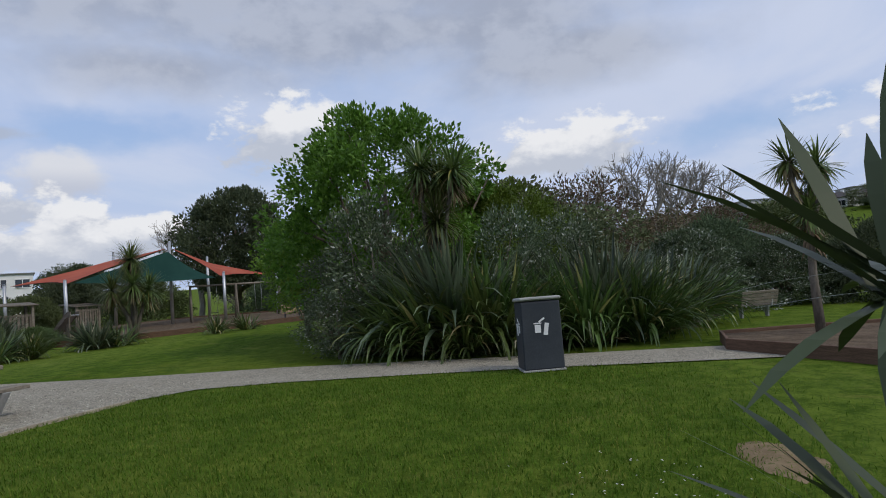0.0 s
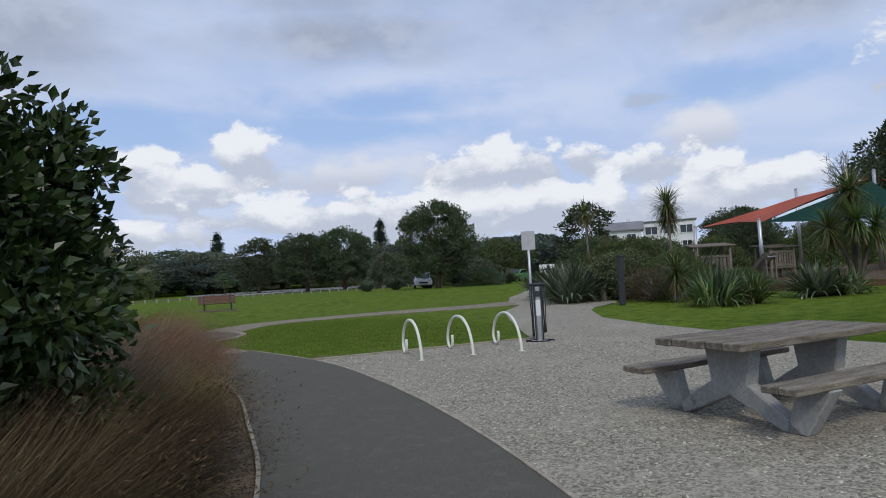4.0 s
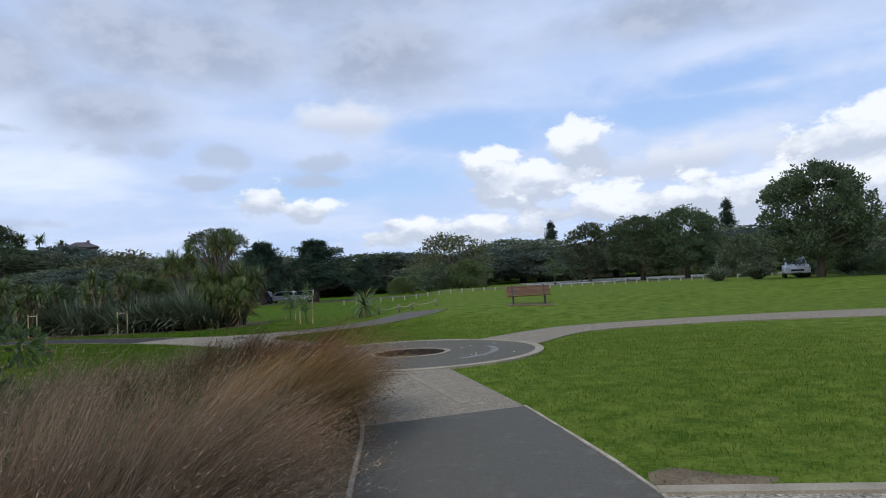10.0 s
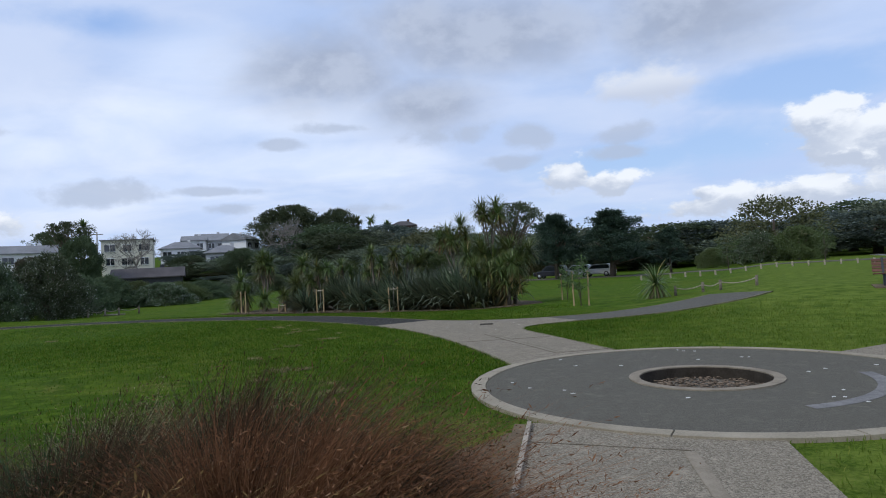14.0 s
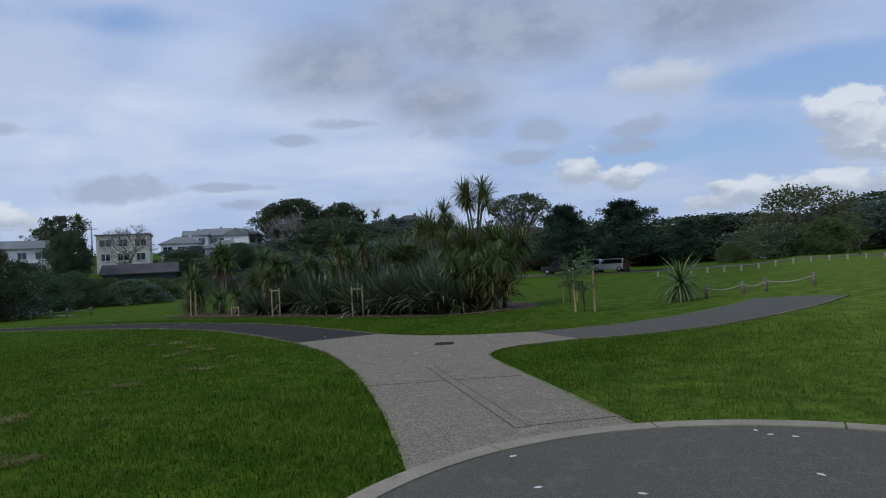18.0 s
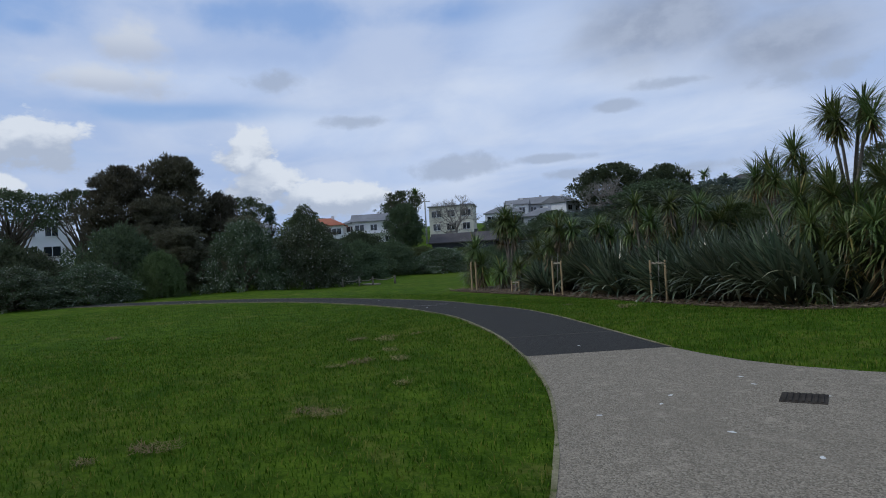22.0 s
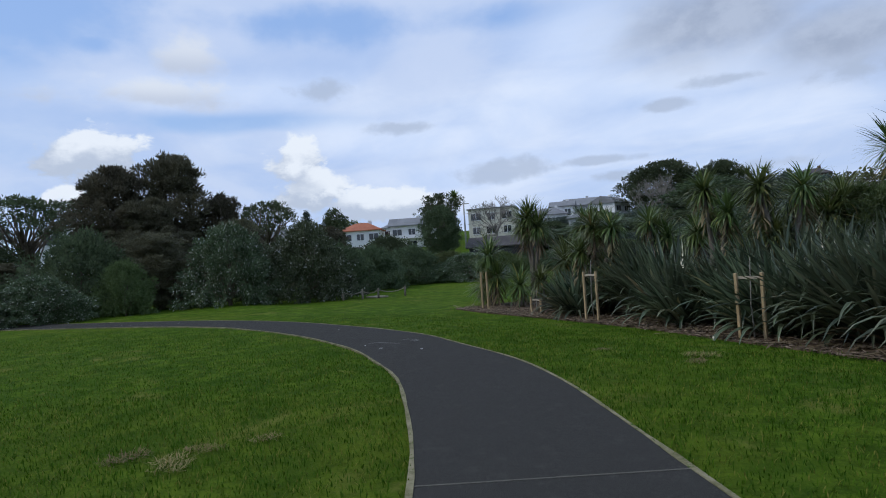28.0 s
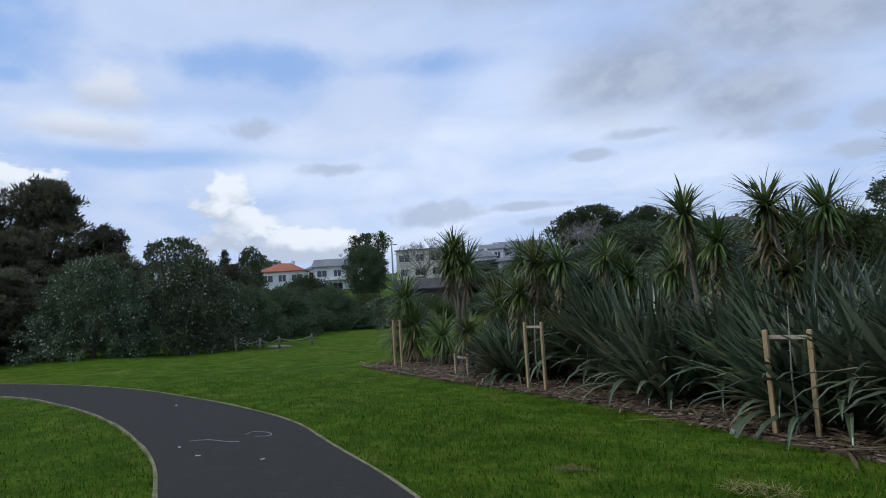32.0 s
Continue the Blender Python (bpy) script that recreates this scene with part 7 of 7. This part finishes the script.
for x, y, rz, w, d, top, wall, roof, lab, style, fl in (
        (-95.2, 172.9, 29, 12, 9, 14.9, "brown_wall", "roof_dark", "brown timber house with dark layered roof", "hip", 2),
        (-94.0, 170.9, 29, 7, 5, 17.0, "brown_wall", "roof_dark", "upper storey of a brown timber house", "hip", 1),
        (-136.6, 128.2, 46, 9.5, 7, 13.2, "white_paint", "roof_grey", "white two-storey house with grey roof", "hip", 2),
        (-143.6, 145.2, 44, 8.5, 9, 16.4, "grey_wall", "roof_grey", "grey house with pitched roof on the hill", "gable", 2),
        (-141.5, 137.0, 44, 6, 5, 15.4, "white_paint", "roof_grey", "white gabled house on the ridge", "gable", 2),
        (-119.5, 100.1, 49, 9.5, 8, 11.6, "cream_wall", "roof_grey", "cream yellow three-storey house", "flat", 3),
        (-93.7, 84.6, 48, 10.5, 6, 5.0, "dark_wall", "roof_dark", "long dark low building with pale skylights", "gable", 1),
        (-155.0, 97.3, 58, 12, 9, 13.0, "white_paint", "roof_grey", "white house with grey hipped roof", "hip", 2),
        (-112.0, 119.5, 43, 8, 7, 10.6, "grey_wall", "roof_grey", "small grey house with hipped roof", "hip", 1),
        (-143.5, 80.0, 60, 9, 7, 11.4, "white_paint", "roof_red", "white house with terracotta red roof", "hip", 1),
        (-139.8, 91.2, 57, 10, 7, 12.0, "white_paint", "roof_grey", "white house with grey gabled roof", "gable", 2),
        (-109.4, 23.3, 77, 6, 6, 9.3, "white_paint", "roof_grey", "white flat-roofed block house", "flat", 2),
        (-113.2, 52.6, 66, 7, 6, 8.6, "white_paint", "roof_grey", "white house among dark trees", "gable", 2),
        (84.6, 84.4, -45, 7, 6, 9.8, "white_paint", "roof_grey", "white gabled house beyond the drive", "gable", 2),
        (92.6, 80.4, -48, 9, 6, 9.4, "white_paint", "roof_grey", "white flat-roofed house beyond the drive", "flat", 2),
        (36, 150, -12, 9, 7, 8.0, "cream_wall", "roof_grey", "pale house among the trees", "hip", 1),
        (60, 128, -25, 9, 7, 7.0, "cream_wall", "roof_red", "pale house among the trees", "hip", 1),
        (-129.2, 142.0, 108, 8, 7, 15.2, "white_paint", "roof_grey", "white gabled house between dark trees", "gable", 2),
        (-103.6, 169.3, 31, 7, 6, 13.4, "white_paint", "roof_grey", "small white house below the palms", "hip", 1),
        (-60.0, 125.5, 25, 9, 6, 5.4, "grey_wall", "roof_grey", "low grey house behind the planted bed", "gable", 1),
        (-20, 196, 6, 14, 8, 10.0, "white_paint", "roof_grey", "white house among the hill trees", "hip", 2)):
    house(x, y, rz, w, d, top, wall, roof, lab, style, fl)
# hillside suburb to the east
R = rng_of(21)
for i in range(26):
    az = radians(-118 + 14 * (i % 13) / 12 + R.normal(0, 0.4))
    dd = 205 + 30 * (i // 13) + R.uniform(-16, 16)
    x, y = -3.9 - dd * math.sin(az), -7.7 + dd * math.cos(az)
    house(x, y, math.degrees(az) + R.uniform(-40, 40), R.uniform(6, 9), 6, h(x, y) + R.uniform(3.2, 5.0), ("white_paint", "cream_wall", "grey_wall")[i % 3], ("roof_grey", "roof_dark")[i % 2], "pale house on the far hillside", ("hip", "gable", "flat")[i % 3], 2)
for i in range(48):
    az = -125 + 42 * i / 47
    dd = (118, 150, 185, 196)[i % 4] + R.uniform(-8, 8)
    x, y = -dd * math.sin(radians(az)), dd * math.cos(radians(az))
    plant(("round_mid", "round_dark", "olive")[R.integers(3)], x, y, h(x, y) + R.uniform(2.4, 5.0), R.uniform(6, 10), "tree of the eastern hillside", group="eastern trees")
plant("norfolk", 181.4, -85, h(181.4, -85) + 13, 6.0, "tall tiered conifer on the eastern hillside", group="eastern trees")
for x, y, top, tilt in ((-102, 158.5, 17.0, 0.5), (-98.4, 160.8, 17.2, -0.3), (-94.6, 162.6, 15.4, 0.2), (-127, 95, 15.0, 0.3)):
    z = h(x, y)
    cordyline(x, y, [[(0, 0, 0), (tilt * 0.5, 0, (top - z) * 0.5), (tilt, 0, top - z)]], int(-x), "tall slim palm among the houses on the ridge", leaf=2.1, width=0.42, n=42, skirt=False, limp=1.8, group="ridge palms", trunk=0.2, low=-0.25)
# utility pole
s = empty("power_pole", "concrete power pole with crossarm", "pole", -118, 92, h(-118, 92))
part("pole", tube_mesh("pole", [(0, 0, -0.3), (0, 0, 9.5)], [0.2, 0.13], "concrete_grey", 8), None, s)
part("crossarm", new_box(0, 0, 9.0, 2.2, 0.12, 0.14, rot_z(45)), "wood_grey", s)

# ---------------------------------------------------------------- ground details
# bare soil between the tussocks and the timber edge
L1 = resample(TIMBER[8:], 50) - np.array([0.03, 0.0])
off = np.linspace(0, 1, 50)
L0 = L1 - np.stack([0.12 + 2.6 * np.sin(np.pi * np.clip(off * 1.12, 0, 1)) ** 0.7, 0 * off], 1)
tagged(new("soil_bed", ribbon("soil_bed", L0, L1, "soil", 0.012, 50, 6, 0.04)), "bare brown soil bed with bark litter", "soil", kind="structure")
R = rng_of(9)
for i in range(26):
    k = R.integers(4, 46)
    p = L1[k] - np.array([R.uniform(0.08, 0.9), R.uniform(-0.2, 0.2)])
    a, L = R.uniform(0, 3.14), R.uniform(0.12, 0.55)
    q = (math.cos(a) * L, math.sin(a) * L)
    o = tagged(new("stick", tube_mesh("stick", [(0, 0, 0.022), (q[0] * 0.5 + R.normal(0, 0.02), q[1] * 0.5 + R.normal(0, 0.02), 0.03), (q[0], q[1], 0.02)], [0.009, 0.008, 0.004], "stick", 5)), "thin dry fallen stick on the soil", "stick", "fallen sticks")
    o.matrix_basis = pose(p[0], p[1], 0.01)

# bare patches in the lawn and along the gravel edge
for x, y, rx, ry, sd in ((1.5, -9.35, 0.55, 0.26, 1), (1.9, -0.85, 0.75, 0.22, 2), (2.75, 9.85, 0.45, 0.14, 3), (-1.12, 15.2, 0.34, 0.95, 6), (2.62, 9.9, 0.26, 0.32, 7)):
    n = 26
    ring = [(rx * math.cos(a) * (1 + 0.35 * noise.noise((math.cos(a) * 2, math.sin(a) * 2, sd))), ry * math.sin(a) * (1 + 0.35 * noise.noise((math.cos(a) * 2, math.sin(a) * 2, sd + 9))), 0.0) for a in np.linspace(0, 6.0415, n)]
    v = [(0, 0, 0.012)] + [(p[0] * 0.6, p[1] * 0.6, 0.010) for p in ring] + [(p[0], p[1], -0.014) for p in ring]
    f = [(0, 1 + k, 1 + (k + 1) % n) for k in range(n)] + [(1 + k, 1 + n + k, 1 + n + (k + 1) % n, 1 + (k + 1) % n) for k in range(n)]
    o = tagged(new("soil_patch", mesh_np("soil_patch", v, f, "bare_earth" if sd == 1 else "soil", True)), "worn bare earth patch in the lawn", "soil", kind="structure")
    o.matrix_basis = pose(x, y, h(x, y) + 0.004)

# joints and cast channel in the concrete, drain grate
for a, b, w in (((-4.95, 24.05), (-2.35, 21.12), 0.11), ((-2.35, 21.15), (-1.62, 21.75), 0.03), ((-3.3, 23.55), (-4.95, 22.5), 0.02), ((0.28, 15.8), (1.12, 13.05), 0.10), ((-1.0, 15.75), (0.28, 15.85), 0.03)):
    if w > 0.05:
        d = np.array(b) - np.array(a)
        nrm = np.array([-d[1], d[0]]) / np.hypot(*d) * w * 0.56
        for e in (-1, 1) if w > 0.105 else ():
            tagged(new("paving_joint", edge_strip("paving_joint", resample(np.array([a, b], float) + e * nrm, 12), 0.013, "joint", 0.017, 0.02)), "dark narrow paving joint", "joint", kind="structure")
    tagged(new("paving_joint", edge_strip("paving_joint", resample(np.array([a, b], float), 12), w if w > 0.05 else 0.010, "aggregate" if w == 0.11 else "cast_strip" if w > 0.05 else "joint", 0.0165, 0.02)), "pale cast strip in the path" if w > 0.05 else "dark narrow paving joint", "joint", kind="structure")
t = empty("drain_grate", "square cast iron drain grate in the path", "grate", -6.03, 26.51, 0.013, 25)
part("rim", new_box(0, 0, 0.0, 0.36, 0.36, 0.012, None, 0.003), "pit_wall", t)
for k in range(7):
    part("bar", new_box(-0.141 + 0.047 * k, 0, 0.009, 0.022, 0.31, 0.012, None, 0.002), "pit_wall", t)
tagged(new("paving_joint", edge_strip("paving_joint", resample(np.array([(-11.25, 27.35), (-10.35, 28.95)], float), 8), 0.02, "tarmac", 0.0165, 0.02)), "faint seam across the asphalt", "joint", kind="structure")

# faint chalk lines on the dark asphalt
for k, pts in enumerate((((-18.7, 30.12), (-18.6, 30.3), (-18.35, 30.4), (-18.15, 30.52)), ((-18.5, 30.7), (-18.62, 30.84), (-18.4, 30.95), (-18.2, 30.9), (-18.3, 30.75)))):
    line = curve_through([np.array(p) for p in pts])
    tagged(new("chalk_mark", edge_strip("chalk_mark", line, 0.014, "chalk", 0.0145, 0.01, 0.8)), "faint pale chalk line on dark asphalt", "marking", "chalk marks")

# droppings and leaves on the paving
for i in range(46):
    if i < 22:
        a, r = R.uniform(0, 6.28), R.uniform(1.15, 2.6)
        x, y, z = RING_C[0] + r * math.cos(a), RING_C[1] + r * math.sin(a), 0.021
    elif i < 36:
        u = R.uniform(0, 1)
        k = int(u * 59)
        A, B = resample(LEFT_L, 60)[k], resample(LEFT_R, 60)[k]
        x, y = A + (B - A) * R.uniform(0.15, 0.85)
        z = h(x, y) + 0.0125
    else:
        x, y = R.uniform(-7.5, -4.9), R.uniform(24.6, 27.2)
        z = 0.0125
    v = [(R.uniform(0.5, 1.2) * 0.03 * math.cos(b), R.uniform(0.3, 0.8) * 0.03 * math.sin(b), 0.002) for b in np.linspace(0, 5.7, 9)]
    o = tagged(new("bird_dropping", mesh_np("bird_dropping", v + [(x_, y_, -0.003) for x_, y_, _ in v], [tuple(range(9))] + [(k, (k + 1) % 9, 9 + (k + 1) % 9, 9 + k) for k in range(9)], "dropping")), "small pale spot on the paving", "spot", "spots on the paving")
    o.matrix_basis = pose(x, y, z, 0, 0, R.uniform(0, 360))


# loose chips on the gravel, litter in the pit and on the mulch
def chips(name, P, lo, hi, flat, mat, label, cat, seed):
    r = rng_of(seed)
    n = len(P)
    s = r.uniform(lo, hi, n)[:, None]
    a = r.uniform(0, 6.28, n)
    u = np.stack([np.cos(a), np.sin(a), r.normal(0, 0.12, n)], 1) * s
    v = np.stack([-np.sin(a), np.cos(a), r.normal(0, 0.12, n)], 1) * s * r.uniform(0.35, 0.8, n)[:, None]
    z = np.array([0, 0, 1.0]) * s * flat
    V = np.stack([P + u, P + v, P - u, P - v, P + z, P - z], 1).reshape(-1, 3)
    f = np.array([(0, 1, 4), (1, 2, 4), (2, 3, 4), (3, 0, 4), (1, 0, 5), (2, 1, 5), (3, 2, 5), (0, 3, 5)])
    F = (f[None] + (np.arange(n) * 6)[:, None, None]).reshape(-1, 3)
    tagged(new(name, mesh_np(name, V, F, mat)), label, cat, kind="stuff")


r = rng_of(77)
P = np.column_stack([r.uniform(0.6, 8.5, 9000), r.uniform(-0.9, 10.0, 9000)])
P = P[inside(P[:, 0], P[:, 1], GRAVEL)]
chips("gravel_chips", np.column_stack([P, np.full(len(P), 0.011)]), 0.008, 0.024, 0.45, "chip", "loose pale gravel chips", "gravel", 78)
a, q = r.uniform(0, 6.28, 900), 0.73 * np.sqrt(r.uniform(0, 1, 900))
chips("pit_litter", np.column_stack([RING_C[0] + q * np.cos(a), RING_C[1] + q * np.sin(a), np.full(900, -0.112) + r.uniform(0, 0.02, 900)]), 0.012, 0.04, 0.35, "bark_chip", "brown bark chips and dry leaves in the pit", "litter", 79)
P = np.array([0.55, -8.3]) + r.normal(0, 1, (90, 2)) * np.array([0.5, 0.35])
chips("daisies", np.column_stack([P, np.full(90, 0.045)]), 0.008, 0.013, 0.3, "dropping", "small white daisies scattered in the lawn", "flowers", 81)
k = r.uniform(0, 1, 2600)
L = resample(BED_F, 200)[(k * 199).astype(int)]
P = L + np.column_stack([r.normal(0, 0.15, 2600), r.uniform(-0.08, 1.3, 2600)])
chips("mulch_litter", np.column_stack([P, height(P[:, 0], P[:, 1]) + 0.03]), 0.015, 0.06, 0.3, "bark_chip", "bark chips and dry flax litter on the mulch", "litter", 80)
k = r.uniform(0, 1, 260)
P = resample(BED_F, 200)[(k * 199).astype(int)] + np.column_stack([r.normal(0, 0.2, 260), r.uniform(-0.15, 0.9, 260)])
base = np.column_stack([P, height(P[:, 0], P[:, 1]) + 0.045])
v, f = blades(base, r.uniform(0, 6.28, 260), r.uniform(0.25, 0.8, 260), r.uniform(1.45, 1.58, 260), r.uniform(0.0, 0.12, 260), r.uniform(0.02, 0.05, 260), 3)
tagged(new("fallen_leaves", mesh_np("fallen_leaves", v, f, "dead_leaf")), "fallen dry flax leaves on the mulch", "leaves", kind="stuff")


# tufts of cut dry grass on the lawn
def dry_tuft(x, y, s, seed):
    r = rng_of(seed)
    n = 220
    a = r.uniform(0, 6.28, n)
    rr = 0.2 * np.sqrt(r.uniform(0, 1, n))
    base = np.stack([rr * np.cos(a) * 1.5, rr * np.sin(a), r.uniform(0, 0.03, n)], 1)
    me = mesh_np("cut_grass", *blades(base, r.uniform(0, 6.28, n), r.uniform(0.05, 0.16, n), r.uniform(0.9, 1.5, n), r.uniform(0.1, 0.5, n), np.full(n, 0.007), 2), "dry_grass")
    o = tagged(new("cut_grass", me), "small heap of dry cut grass on the lawn", "grass", "cut grass heaps")
    o.matrix_basis = Matrix.LocRotScale((x, y, h(x, y)), Euler((0, 0, seed)), Vector((s, s, s)))


for i, (x, y, s) in enumerate(((-13.39, 25.8, 0.7), (-12.92, 26.1, 0.8), (-13.22, 26.4, 0.6), (-13.2, 26.9, 0.5), (-11.83, 25.6, 0.6), (-8.68, 21.8, 0.75), (-11.16, 24.8, 0.8), (-10.93, 25.3, 0.7), (-8.94, 23.2, 0.6), (-8.7, 23.3, 0.6),
                               (-7.98, 19.9, 0.7), (-6.42, 18.8, 0.8), (-6.0, 18.9, 0.65), (-6.2, 18.6, 0.5), (-4.63, 17.9, 0.5), (-4.2, 17.3, 0.8), (-5.98, 17.9, 0.6), (-8.7, 21.3, 0.4), (-11.1, 24.4, 0.5), (-9.43, 24.5, 0.5), (-13.36, 32.7, 0.9), (-14.7, 32.2, 0.5), (-13.0, 32.2, 0.6), (-18.7, 22.5, 0.8))):
    dry_tuft(x, y, s, i + 200)


# short grass blades beside the walk
def lawn_blades(name, boxes, n, seed, tall, wide, soft=1.3):
    r = rng_of(seed)
    P = []
    total = sum((b[2] - b[0]) * (b[3] - b[1]) * b[4] for b in boxes)
    for x0, y0, x1, y1, wt in boxes:
        m = int(n * (x1 - x0) * (y1 - y0) * wt / total)
        P.append(np.stack([r.uniform(x0, x1, m), r.uniform(y0, y1, m)], 1) + r.normal(0, soft, (m, 2)))
    P = np.concatenate(P)
    ok = np.ones(len(P), bool)
    for poly in PAVED:
        ok &= ~inside(P[:, 0], P[:, 1], poly)
    ok &= ~inside(P[:, 0], P[:, 1], [tuple(p) for p in np.vstack([L0, L1[::-1]])])
    P = P[ok]
    k = len(P)
    base = np.column_stack([P, height(P[:, 0], P[:, 1]) - 0.012])
    pat = np.array([noise.noise((a * 0.9, b * 0.9, 5.0)) for a, b in P])
    v, f = blades(base, r.uniform(0, 6.28, k), tall * r.uniform(0.6, 1.3, k) * (1 + 0.35 * pat), r.uniform(0.05, 0.7, k), r.uniform(0.2, 0.9, k), wide * r.uniform(0.7, 1.3, k), 2)
    tagged(new(name, mesh_np(name, v, f, "grass")), "short mown green grass blades", "grass", kind="stuff")


lawn_blades("lawn_grass", [(-17, 18.5, -2, 29, 1.0), (-18, 29, -6.5, 34.5, 0.9), (-30, 17, -17, 27, 0.25), (-4.5, 16.0, -1.5, 22.5, 1.0), (-4.8, 22, 3, 28.5, 0.8), (-26, 26.5, -16, 35, 0.35), (1.4, 10, 8.5, 22, 0.8), (-6.5, 12.5, -1.2, 20.5, 0.7)], 320000, 301, 0.05, 0.0085)
lawn_blades("lawn_grass", [(-2.5, -9.5, 7.4, -0.6, 1.0)], 90000, 302, 0.05, 0.009, 0.6)
